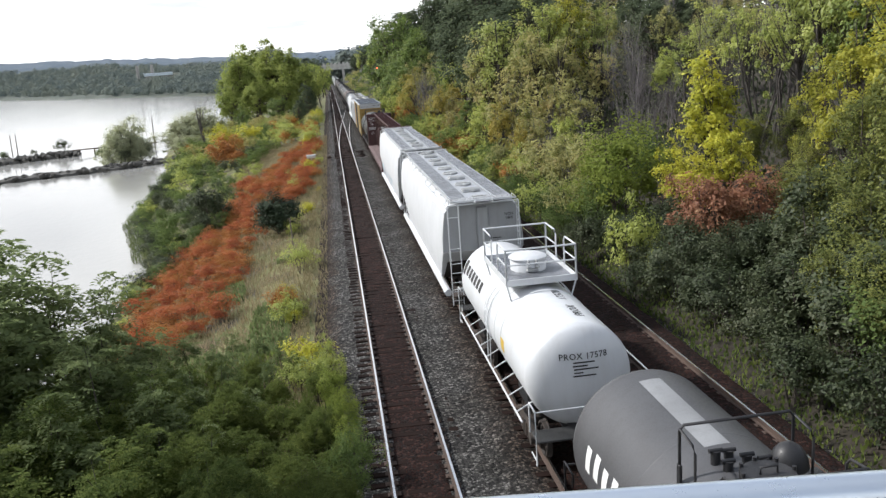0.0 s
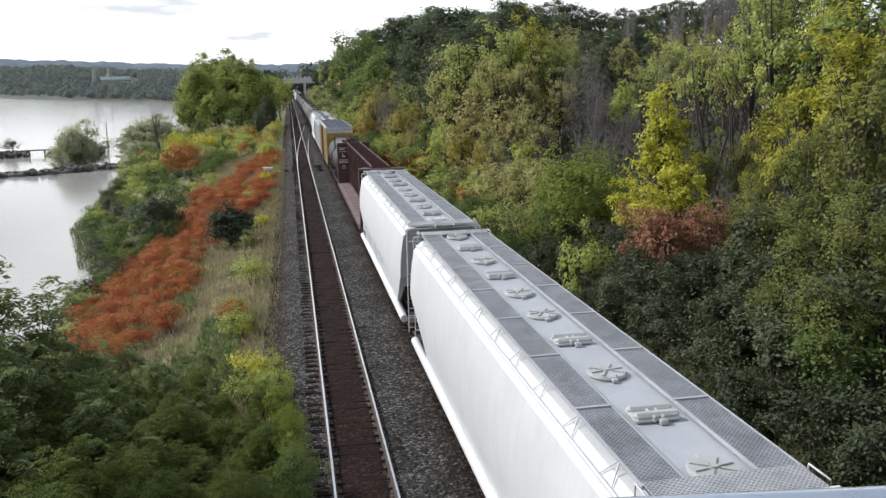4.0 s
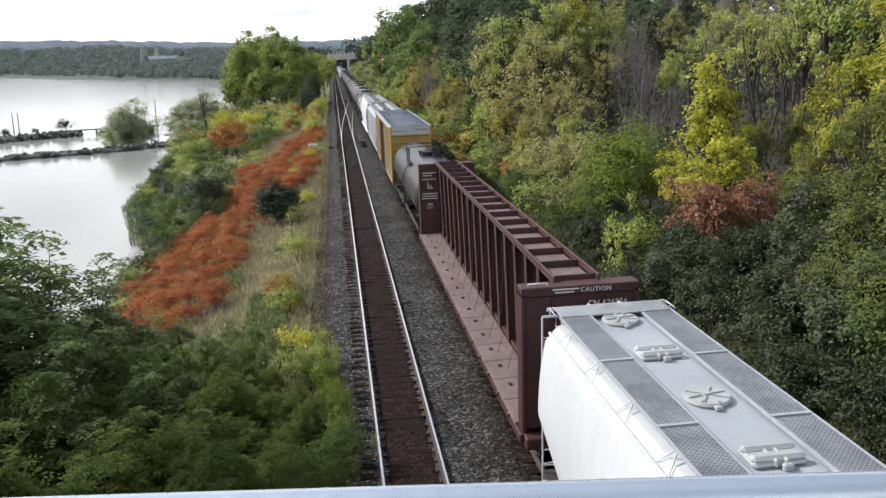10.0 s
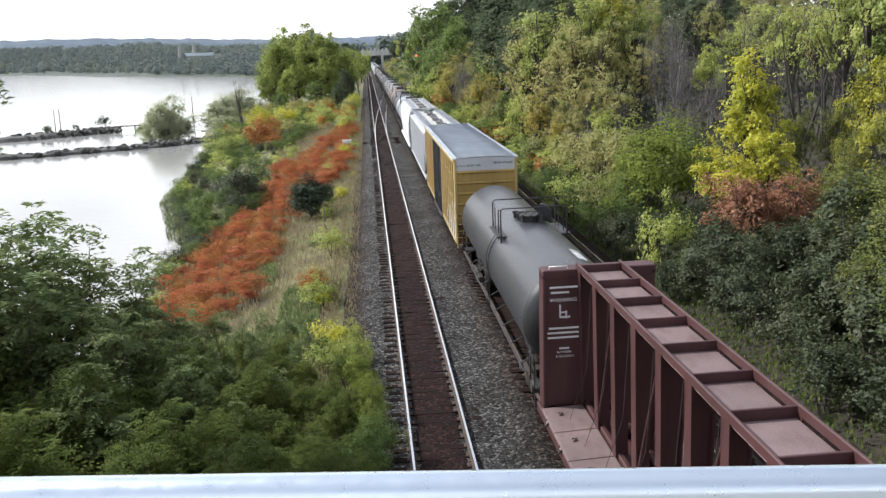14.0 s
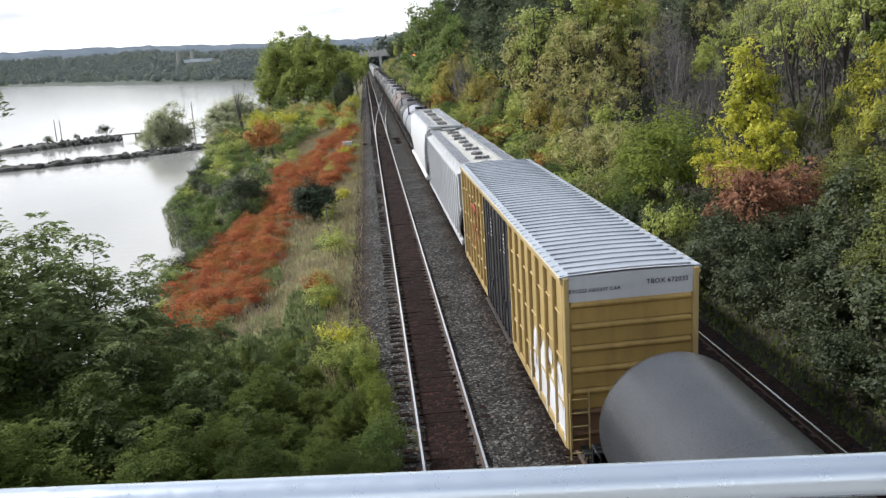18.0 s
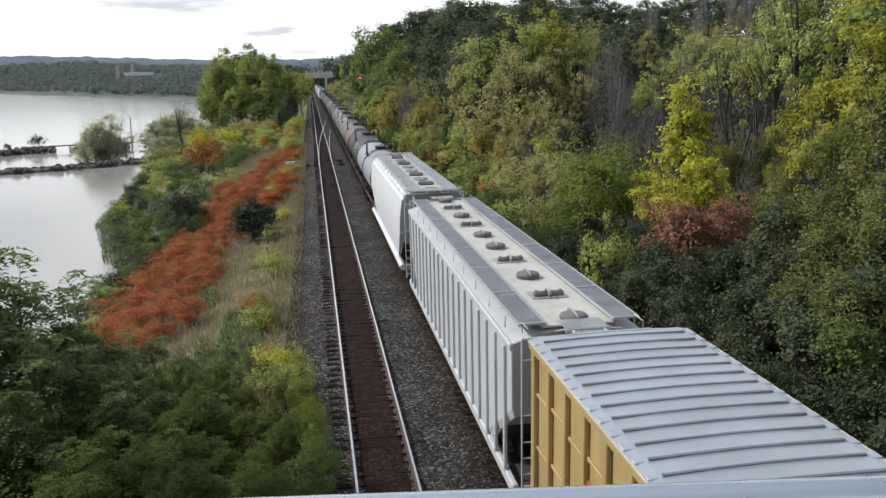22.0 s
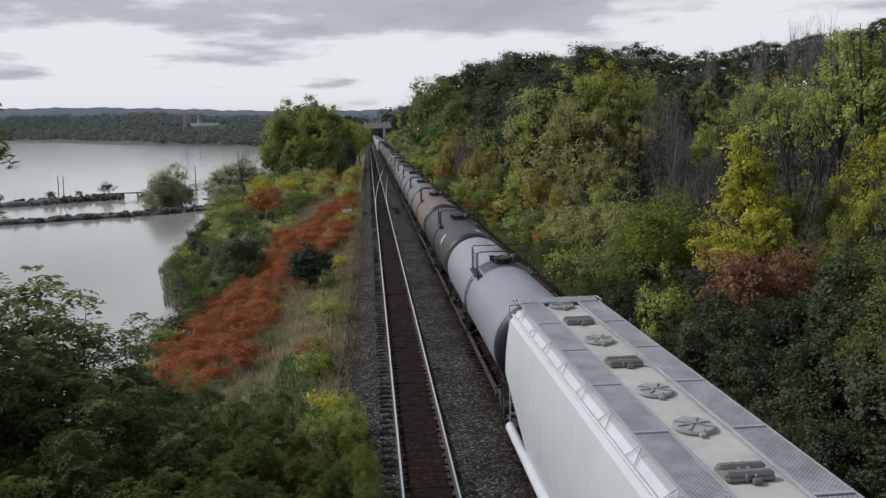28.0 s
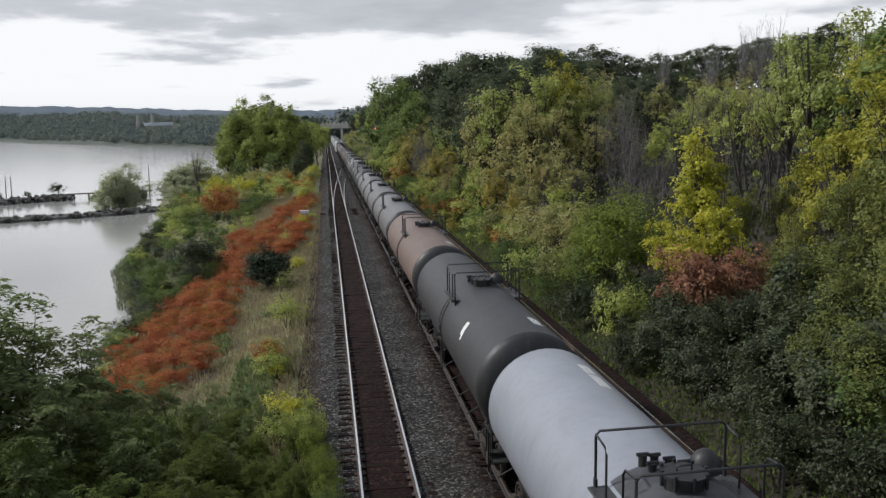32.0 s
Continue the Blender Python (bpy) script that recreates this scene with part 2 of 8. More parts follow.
# zinc grey tinted blue, as the hand rail mirrors the sky
GALV = painted("galvanised_tube", (0.68, 0.75, 0.83), (0.55, 0.54, 0.52), 0.2, 0.30, metal=0.95, tint=0.05, bump=0.05)
CONCRETE = painted("bridge_concrete", (0.34, 0.33, 0.31), (0.16, 0.15, 0.13), 0.6, 0.9)
BARK = bark("bark", (0.045, 0.036, 0.030), (0.12, 0.10, 0.085))
BARK_GREY = bark("bark_grey", (0.12, 0.11, 0.105), (0.28, 0.26, 0.25))
LEAF = {
    "green": leafy("leaf_green", [(0.076, 0.116, 0.035), (0.141, 0.200, 0.055), (0.216, 0.278, 0.076), (0.303, 0.336, 0.104)], 0.55, 0.42),
    "fresh": leafy("leaf_fresh_green", [(0.065, 0.106, 0.031), (0.125, 0.178, 0.050), (0.206, 0.258, 0.074)], 0.65, 0.42, 0.2),
    "dark": leafy("leaf_dark_green", [(0.068, 0.091, 0.056), (0.112, 0.139, 0.081), (0.171, 0.199, 0.109)], 0.8, 0.4, 0.12),
    "vine": leafy("leaf_vine", [(0.027, 0.037, 0.018), (0.052, 0.071, 0.031), (0.090, 0.107, 0.053), (0.127, 0.134, 0.076)], 0.55, 0.3),
    "fore": leafy("leaf_bank_tree", [(0.068, 0.099, 0.031), (0.129, 0.177, 0.050), (0.218, 0.266, 0.074), (0.314, 0.350, 0.103)], 0.7, 0.58, 0.12),
    "sapling": leafy("leaf_sapling", [(0.116, 0.156, 0.067), (0.204, 0.254, 0.108), (0.314, 0.358, 0.162)], 0.7, 0.52, 0.12),
    "olive": leafy("leaf_olive", [(0.196, 0.207, 0.086), (0.327, 0.331, 0.127), (0.448, 0.420, 0.161), (0.448, 0.337, 0.158)], 0.55, 0.45),
    "lime": leafy("leaf_lime", [(0.226, 0.274, 0.079), (0.395, 0.447, 0.117), (0.566, 0.576, 0.171)], 0.55, 0.45),
    "yellow": leafy("leaf_yellow", [(0.242, 0.272, 0.039), (0.460, 0.464, 0.061), (0.653, 0.612, 0.077), (0.750, 0.680, 0.121)], 0.55, 0.45),
    "gold": leafy("leaf_gold", [(0.231, 0.231, 0.060), (0.396, 0.341, 0.078), (0.506, 0.385, 0.096)], 0.55, 0.42),
    "red": leafy("leaf_red", [(0.218, 0.068, 0.034), (0.393, 0.111, 0.047), (0.491, 0.173, 0.063), (0.415, 0.230, 0.087)], 0.6, 0.38, 0.2),
    "rust": leafy("leaf_rust", [(0.198, 0.097, 0.067), (0.316, 0.150, 0.091), (0.398, 0.218, 0.122), (0.282, 0.241, 0.134)], 0.6, 0.38, 0.2),
    "orange": leafy("leaf_orange", [(0.26, 0.110, 0.040), (0.44, 0.19, 0.05), (0.40, 0.27, 0.07)], 0.6, 0.38, 0.2),
    "grey": leafy("leaf_grey_green", [(0.160, 0.180, 0.105), (0.240, 0.255, 0.150), (0.320, 0.325, 0.200)], 0.7, 0.5, 0.2),
    "needle": leafy("needle", [(0.020, 0.036, 0.016), (0.042, 0.066, 0.028)], 0.6, 0.1),
    # dull green leaves, paled and blued to paint in distance haze
    "far": leafy("leaf_far_wood_hazed", [(0.098, 0.125, 0.138), (0.140, 0.171, 0.172), (0.201, 0.230, 0.195), (0.268, 0.251, 0.202)], 0.95, 0.2, 0.05, 0.14, 0.035),
    "bankfresh": leafy("leaf_bank_fresh", [(0.078, 0.108, 0.028), (0.144, 0.185, 0.048), (0.237, 0.271, 0.074)], 0.7, 0.58, 0.12),
    "rustred": leafy("leaf_orange_red", [(0.258, 0.108, 0.044), (0.433, 0.182, 0.053), (0.454, 0.285, 0.088)], 0.6, 0.38, 0.2),
    "bank": leafy("leaf_broad_bank", [(0.134, 0.175, 0.051), (0.247, 0.300, 0.082), (0.362, 0.403, 0.114), (0.433, 0.454, 0.143)], 0.7, 0.48, 0.15),
    "willow": leafy("leaf_willow", [(0.315, 0.343, 0.220), (0.454, 0.473, 0.309), (0.576, 0.590, 0.399)], 0.75, 0.5, 0.1),
    "nearside": leafy("leaf_near_slope", [(0.080, 0.103, 0.033), (0.158, 0.185, 0.053), (0.272, 0.284, 0.079), (0.387, 0.371, 0.098)], 0.65, 0.42, 0.2),
    "amber": leafy("leaf_amber", [(0.213, 0.226, 0.040), (0.392, 0.389, 0.056), (0.560, 0.502, 0.073)], 0.55, 0.45),
    "midlime": leafy("leaf_mid_green", [(0.201, 0.247, 0.079), (0.363, 0.409, 0.117), (0.557, 0.565, 0.170)], 0.55, 0.45),
    "soft": leafy("leaf_soft_green", [(0.132, 0.177, 0.035), (0.217, 0.267, 0.054), (0.319, 0.355, 0.083)], 0.7, 0.45, 0.12),
    "reed": leafy("reed", [(0.090, 0.120, 0.045), (0.145, 0.175, 0.068), (0.21, 0.21, 0.10)]),
    "grass": leafy("grass_blade", [(0.175, 0.166, 0.084), (0.299, 0.252, 0.146), (0.433, 0.342, 0.235)]),
}


def ground_material():
    m, tr, bsdf, _ = material("earth_and_grass")
    v = coords(tr)
    a, b = noise_at(tr, v, 0.16, 6.0), noise_at(tr, v, 3.0, 5.0, 0.65)
    grass = ramp(tr, [(0.30, (0.080, 0.100, 0.034)), (0.52, (0.165, 0.170, 0.068)), (0.70, (0.27, 0.235, 0.125))])
    tr.links.new(maths(tr, "ADD", maths(tr, "MULTIPLY", a, 0.6), maths(tr, "MULTIPLY", b, 0.4)), grass.inputs[0])
    soil = ramp(tr, [(0.35, (0.045, 0.038, 0.028)), (0.65, (0.10, 0.082, 0.058))])
    tr.links.new(b, soil.inputs[0])
    pick = ramp(tr, [(0.50, (0, 0, 0)), (0.62, (1, 1, 1))])
    tr.links.new(noise_at(tr, v, 0.45, 5.0), pick.inputs[0])
    near = mixer(tr, grass.outputs[0], soil.outputs[0], pick.outputs[0])
    # distant forest cover; its cool cast stands in for haze
    hazy_wood = ramp(tr, [(0.35, (0.060, 0.078, 0.066)), (0.65, (0.110, 0.125, 0.095))])
    tr.links.new(noise_at(tr, v, 0.02, 6.0, 0.7), hazy_wood.inputs[0])
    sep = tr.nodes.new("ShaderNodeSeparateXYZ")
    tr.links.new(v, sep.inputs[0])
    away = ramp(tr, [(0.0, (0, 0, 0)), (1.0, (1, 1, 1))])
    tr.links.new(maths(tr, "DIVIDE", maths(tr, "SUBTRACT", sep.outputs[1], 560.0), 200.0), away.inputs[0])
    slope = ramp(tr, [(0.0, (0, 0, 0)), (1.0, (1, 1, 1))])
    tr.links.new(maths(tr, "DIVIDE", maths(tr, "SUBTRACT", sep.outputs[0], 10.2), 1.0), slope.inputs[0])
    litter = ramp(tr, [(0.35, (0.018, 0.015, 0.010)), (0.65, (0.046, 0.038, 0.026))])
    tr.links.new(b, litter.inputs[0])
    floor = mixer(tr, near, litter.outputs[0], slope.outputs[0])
    tr.links.new(mixer(tr, floor, hazy_wood.outputs[0], away.outputs[0]), bsdf.inputs["Base Color"])
    bsdf.inputs["Roughness"].default_value = 0.95
    bumped(tr, bsdf, b, 0.8, 0.08)
    return m


def water_material():
    m, tr, bsdf, _ = material("lake_water")
    v = coords(tr, "Object", (1.0, 0.6, 1.0))
    # pale silt, brightened further to paint in the sky's reflection
    silt_and_sky = ramp(tr, [(0.35, (0.35, 0.345, 0.325)), (0.65, (0.41, 0.405, 0.38))])
    tr.links.new(noise_at(tr, v, 0.02, 3.0), silt_and_sky.inputs[0])
    tr.links.new(silt_and_sky.outputs[0], bsdf.inputs["Base Color"])
    bsdf.inputs["Roughness"].default_value = 0.11
    bsdf.inputs["IOR"].default_value = 1.33
    bumped(tr, bsdf, maths(tr, "ADD", noise_at(tr, v, 1.6, 3.0), noise_at(tr, v, 0.25, 3.0)), 0.11, 0.15)
    return m


GROUND, WATER = ground_material(), water_material()


# ---- mesh helpers ----
class Geo:
    """Collects vertices and faces of one mesh."""

    def __init__(self):
        self.v, self.f, self.s = [], [], []

    def add(self, verts, faces, smooth=False):
        n = len(self.v)
        self.v += [tuple(p) for p in verts]
        self.f += [tuple(i + n for i in q) for q in faces]
        self.s += [smooth] * len(faces)
        return self

    def box(self, c, size, bevel=0.0, turn=None):
        (cx, cy, cz), h = c, [s / 2 for s in size]
        b = min(bevel, *(0.45 * s for s in size))
        if b <= 0:
            vs = [(sx * h[0], sy * h[1], sz * h[2]) for sx in (-1, 1) for sy in (-1, 1) for sz in (-1, 1)]
            fs = [(0, 1, 3, 2), (4, 6, 7, 5), (0, 4, 5, 1), (2, 3, 7, 6), (0, 2, 6, 4), (1, 5, 7, 3)]
        else:
            vs, ix, fs = [], {}, []
            for sx in (-1, 1):
                for sy in (-1, 1):
                    for sz in (-1, 1):
                        for k in range(3):
                            p = [sx * (h[0] - b), sy * (h[1] - b), sz * (h[2] - b)]
                            p[k] += (sx, sy, sz)[k] * b
                            ix[sx, sy, sz, k] = len(vs)
                            vs.append(tuple(p))
            for k in range(3):
                i, j = (k + 1) % 3, (k + 2) % 3
                for s in (-1, 1):
                    q = []
                    for u, w in ((-1, -1), (1, -1), (1, 1), (-1, 1)):
                        t = [0, 0, 0]
                        t[k], t[i], t[j] = s, u, w
                        q.append(ix[(*t, k)])
                    fs.append(tuple(q if s > 0 else q[::-1]))
                for u in (-1, 1):
                    for w in (-1, 1):
                        t0, t1 = [0, 0, 0], [0, 0, 0]
                        t0[k], t0[i], t0[j] = -1, u, w
                        t1[k], t1[i], t1[j] = 1, u, w
                        q = (ix[(*t0, i)], ix[(*t1, i)], ix[(*t1, j)], ix[(*t0, j)])
                        fs.append(q if u * w < 0 else q[::-1])
            for sx in (-1, 1):
                for sy in (-1, 1):
                    for sz in (-1, 1):
                        q = tuple(ix[sx, sy, sz, k] for k in range(3))
                        fs.append(q if sx * sy * sz > 0 else q[::-1])
        if turn is not None:
            vs = [tuple(turn @ Vector(p)) for p in vs]
        return self.add([(p[0] + cx, p[1] + cy, p[2] + cz) for p in vs], fs)

    def cyl(self, p0, p1, r0, r1=None, n=12, caps=True, smooth=True):
        p0, p1 = Vector(p0), Vector(p1)
        r1 = r0 if r1 is None else r1
        ax = (p1 - p0).normalized()
        u = ax.orthogonal().normalized()
        w = ax.cross(u)
        ring = lambda c, r: [tuple(c + r * (math.cos(2 * math.pi * i / n) * u + math.sin(2 * math.pi * i / n) * w)) for i in range(n)]
        self.add(ring(p0, r0) + ring(p1, r1), [(i, (i + 1) % n, n + (i + 1) % n, n + i) for i in range(n)], smooth)
        if caps:
            self.add(ring(p0, r0), [tuple(range(n))[::-1]])
            self.add(ring(p1, r1), [tuple(range(n))])
        return self

    def tube(self, pts, r, n=6):
        pts = [Vector(p) for p in pts]
        rings = []
        for i, p in enumerate(pts):
            d = (pts[min(i + 1, len(pts) - 1)] - pts[max(i - 1, 0)]).normalized()
            u = d.cross(Vector((0.12, 0.31, 0.94))).normalized()
            w = d.cross(u)
            rr = r[i] if isinstance(r, (list, tuple)) else r
            rings.append([tuple(p + rr * (math.cos(2 * math.pi * k / n) * u + math.sin(2 * math.pi * k / n) * w)) for k in range(n)])
        return self.loft(rings, True)

    def loft(self, rings, smooth=False, closed=True, caps=True):
        n = len(rings[0])
        fs = []
        for a in range(len(rings) - 1):
            for i in range(n if closed else n - 1):
                j = (i + 1) % n
                fs.append((a * n + i, a * n + j, (a + 1) * n + j, (a + 1) * n + i))
        self.add([p for r in rings for p in r], fs, smooth)
        if caps and closed:
            self.add(rings[0], [tuple(range(n))[::-1]])
            self.add(rings[-1], [tuple(range(n))])
        return self

    def prism(self, outline, y0, y1):
        """An outline in x and z, drawn out along y."""
        return self.loft([[(x, y, z) for x, z in outline] for y in (y0, y1)])

    def mesh(self, name, mat):
        me = bpy.data.meshes.new(name)
        me.from_pydata(self.v, [], self.f)
        me.polygons.foreach_set("use_smooth", self.s)
        bm = bmesh.new()
        bm.from_mesh(me)
        bmesh.ops.recalc_face_normals(bm, faces=bm.faces)
        bm.to_mesh(me)
        bm.free()
        me.materials.append(mat)
        return me


def part(name, geo, mat, parent=None, label="", at=None):
    ob = new(name, geo.mesh(name, mat) if isinstance(geo, Geo) else geo)
    ob.parent = parent
    if at is not None:
        ob.matrix_basis = at
    return tagged(ob, label)


def leaf_mesh(name, centre, size, lean, mat, rng, ratio=0.5, way=None):
    """One folded four-cornered leaf at every centre. lean: the mean way that the blades face."""
    n = len(centre)
    nrm = lean + rng.normal(0, 0.55 if way is None else 0.2, (n, 3))
    nrm /= np.linalg.norm(nrm, axis=1)[:, None] + 1e-9
    d = rng.normal(0, 1, (n, 3)) if way is None else way + rng.normal(0, 0.12, (n, 3))
    d -= (d * nrm).sum(1)[:, None] * nrm
    d /= np.linalg.norm(d, axis=1)[:, None] + 1e-9
    w = np.cross(nrm, d)
    s = size[:, None]
    v = np.empty((n, 4, 3))
    v[:, 0], v[:, 2] = centre - d * s * 0.5, centre + d * s * 0.5
    v[:, 1], v[:, 3] = centre + w * s * ratio * 0.5 + nrm * s * 0.08, centre - w * s * ratio * 0.5 + nrm * s * 0.08
    me = bpy.data.meshes.new(name)
    me.vertices.add(4 * n)
    me.vertices.foreach_set("co", v.ravel())
    me.loops.add(4 * n)
    me.loops.foreach_set("vertex_index", np.arange(4 * n, dtype=np.int32))
    me.polygons.add(n)
    me.polygons.foreach_set("loop_start", np.arange(0, 4 * n, 4, dtype=np.int32))
    me.polygons.foreach_set("loop_total", np.full(n, 4, dtype=np.int32))
    me.update()
    me.validate()
    me.materials.append(mat)
    return me


def grating(name, base, gap, pitch=0.045):
    """Expanded-metal walkway: bright bars in two directions over dark gaps."""
    m, tr, bsdf, _ = material(name)
    v = coords(tr, "Object", (1 / pitch, 1 / pitch, 1))
    br = tr.nodes.new("ShaderNodeTexBrick")
    for key, value in (("Scale", 1.0), ("Mortar Size", 0.20), ("Mortar Smooth", 0.3), ("Bias", 0.0), ("Brick Width", 1.6), ("Row Height", 0.8)):
        br.inputs[key].default_value = value
    br.inputs["Color1"].default_value = br.inputs["Color2"].default_value = (*gap, 1)
    br.inputs["Mortar"].default_value = (*base, 1)
    tr.links.new(v, br.inputs["Vector"])
    wear = ramp(tr, [(0.35, (0.72, 0.72, 0.72)), (0.65, (1.1, 1.1, 1.1))])
    tr.links.new(noise_at(tr, coords(tr), 2.2, 4.0), wear.inputs[0])
    tr.links.new(mixer(tr, br.outputs["Color"], wear.outputs[0], 1.0, "MULTIPLY"), bsdf.inputs["Base Color"])
    bsdf.inputs["Roughness"].default_value = 0.5
    bsdf.inputs["Metallic"].default_value = 0.35
    bumped(tr, bsdf, br.outputs["Fac"], 0.6, 0.012)
    return m


WHITE = painted("white_car_paint", (0.62, 0.635, 0.65), (0.40, 0.385, 0.36), 0.30, 0.42, tint=0.04)
WHITE_GREY = painted("light_grey_car_paint", (0.50, 0.51, 0.525), (0.33, 0.315, 0.29), 0.35, 0.45, tint=0.05)
ROOF_GREY = painted("grey_roof_paint", (0.38, 0.40, 0.43), (0.27, 0.27, 0.27), 0.45, 0.42, tint=0.07, streak=(0.5, 0.5, 0.5))
CREAM = painted("dusty_cream_roof", (0.50, 0.49, 0.45), (0.30, 0.28, 0.24), 0.7, 0.7, tint=0.12, streak=(0.6, 0.5, 0.6))
# darkened for the shade on the near hopper ends; small fittings use it too
END_SHADE_GREY = painted("end_shade_grey_paint", (0.32, 0.33, 0.335), (0.22, 0.20, 0.18), 0.45, 0.5, tint=0.06)
GRATE = grating("walkway_grating", (0.36, 0.375, 0.40), (0.09, 0.095, 0.105))
GRATE_WHITE = grating("white_walkway_grating", (0.58, 0.595, 0.61), (0.16, 0.165, 0.17))
GRATE_DARK = grating("dark_walkway_grating", (0.085, 0.085, 0.085), (0.02, 0.02, 0.02))
HATCH_DARK = painted("weathered_hatch", (0.15, 0.15, 0.145), (0.30, 0.28, 0.25), 0.6, 0.75, tint=0.15)
HATCH_WORN = painted("worn_grey_hatch", (0.33, 0.33, 0.32), (0.13, 0.12, 0.11), 0.6, 0.65, tint=0.15)
HATCH_PALE = painted("pale_hatch", (0.40, 0.41, 0.41), (0.25, 0.23, 0.20), 0.5, 0.55, tint=0.1)
BROWN = painted("oxide_brown_paint", (0.066, 0.025, 0.025), (0.09, 0.050, 0.045), 0.5, 0.5, tint=0.14)
DECK_BROWN = painted("worn_brown_deck", (0.185, 0.130, 0.125), (0.10, 0.055, 0.048), 0.75, 0.65, tint=0.15, streak=(1, 0.5, 1))
BLACK = painted("black_car_paint", (0.018, 0.018, 0.020), (0.10, 0.09, 0.08), 0.35, 0.5, tint=0.1)
IRON = painted("running_gear_iron", (0.040, 0.034, 0.030), (0.13, 0.085, 0.06), 0.6, 0.75, tint=0.25)
DOOR_BLACK = painted("black_door_paint", (0.022, 0.022, 0.026), (0.26, 0.24, 0.22), 0.55, 0.5, tint=0.12)
YELLOW = painted("yellow_car_paint", (0.41, 0.30, 0.125), (0.20, 0.11, 0.055), 0.5, 0.5, tint=0.08)
YELLOW_END = painted("dull_yellow_end_paint", (0.36, 0.235, 0.065), (0.13, 0.07, 0.04), 0.6, 0.6, tint=0.12)
RUST_END = painted("rusty_end_paint", (0.16, 0.085, 0.04), (0.07, 0.04, 0.025), 0.6, 0.75, tint=0.2)
RIB_GREY = painted("dull_roof_seam", (0.20, 0.215, 0.24), (0.11, 0.11, 0.115), 0.5, 0.5, metal=0.3)
SILVER = painted("galvanised_roof", (0.48, 0.52, 0.57), (0.38, 0.40, 0.42), 0.5, 0.36, metal=0.45, tint=0.08, streak=(0.25, 1.5, 1))
PALE_TRIM = painted("worn_cream_edge", (0.50, 0.45, 0.33), (0.30, 0.22, 0.13), 0.6, 0.55, tint=0.15)
GRAFFITI = painted("pale_graffiti_paint", (0.70, 0.70, 0.72), (0.4, 0.35, 0.3), 0.3, 0.5)
GRAFFITI_BLUE = painted("pale_blue_graffiti_paint", (0.42, 0.58, 0.64), (0.7, 0.7, 0.7), 0.5, 0.5)
GRAFFITI_RED = painted("red_graffiti_paint", (0.45, 0.08, 0.06), (0.3, 0.15, 0.1), 0.3, 0.5)
FADED_BAND = painted("faded_grey_band", (0.24, 0.245, 0.25), (0.14, 0.14, 0.14), 0.6, 0.5, tint=0.12)
INK = painted("black_lettering", (0.02, 0.02, 0.02), (0.05, 0.05, 0.05), 0.2, 0.6)
CHALK = painted("white_lettering", (0.72, 0.72, 0.70), (0.5, 0.47, 0.43), 0.3, 0.6)
MARK_YELLOW = painted("yellow_marking", (0.62, 0.42, 0.06), (0.4, 0.3, 0.1), 0.3, 0.5)
TANK_GREY = painted("dark_grey_tank_paint", (0.040, 0.042, 0.047), (0.026, 0.025, 0.025), 0.5, 0.29, tint=0.12)
TANK_TAUPE = painted("grey_tank_paint", (0.13, 0.128, 0.128), (0.07, 0.066, 0.062), 0.5, 0.42, tint=0.1)
TANK_SLATE = painted("slate_tank_paint", (0.070, 0.070, 0.074), (0.045, 0.042, 0.040), 0.5, 0.45, tint=0.1)
SPILL = painted("dark_spill_stain", (0.060, 0.062, 0.068), (0.14, 0.15, 0.165), 0.6, 0.5, tint=0.3)
TANK_PALE = painted("pale_grey_tank_paint", (0.27, 0.285, 0.32), (0.17, 0.175, 0.19), 0.4, 0.38, tint=0.06)
TANK_BLACK = painted("faded_black_tank_paint", (0.032, 0.032, 0.035), (0.065, 0.062, 0.06), 0.5, 0.5, tint=0.15)
TANK_BROWN = painted("brown_tank_paint", (0.155, 0.105, 0.085), (0.07, 0.055, 0.05), 0.5, 0.5, tint=0.12)


# ---- ground, lake and hills: x across the line, y along it, z = 0 at the rail heads ----
WATER_Z = -4.0
SHORE_Y = [-400, 0, 40, 62, 70, 82, 100, 118, 138, 170, 230, 300, 420, 640, 700, 1000, 5000]
SHORE_X = [-14, -13.5, -14, -15.0, -17.0, -20.5, -22, -23.5, -28, -34, -34, -30, -34, -60, -94, -130, -130]


def lump(x, y, s, seed):
    return (np.sin(x / s + seed) * np.cos(y / (s * 1.3) + 2 * seed) + 0.6 * np.sin(x / (s * 0.47) + y / (s * 0.61) + 3 * seed)
            + 0.4 * np.cos(x / (s * 0.23) - y / (s * 0.29) + seed)) / 2


def far_shore(x):
    """How far off the lake ends, by the way across."""
    return np.interp(x, [-4000, -1500, -1000, -657, -293, -94], [2900, 2650, 2330, 1786, 1067, 702])


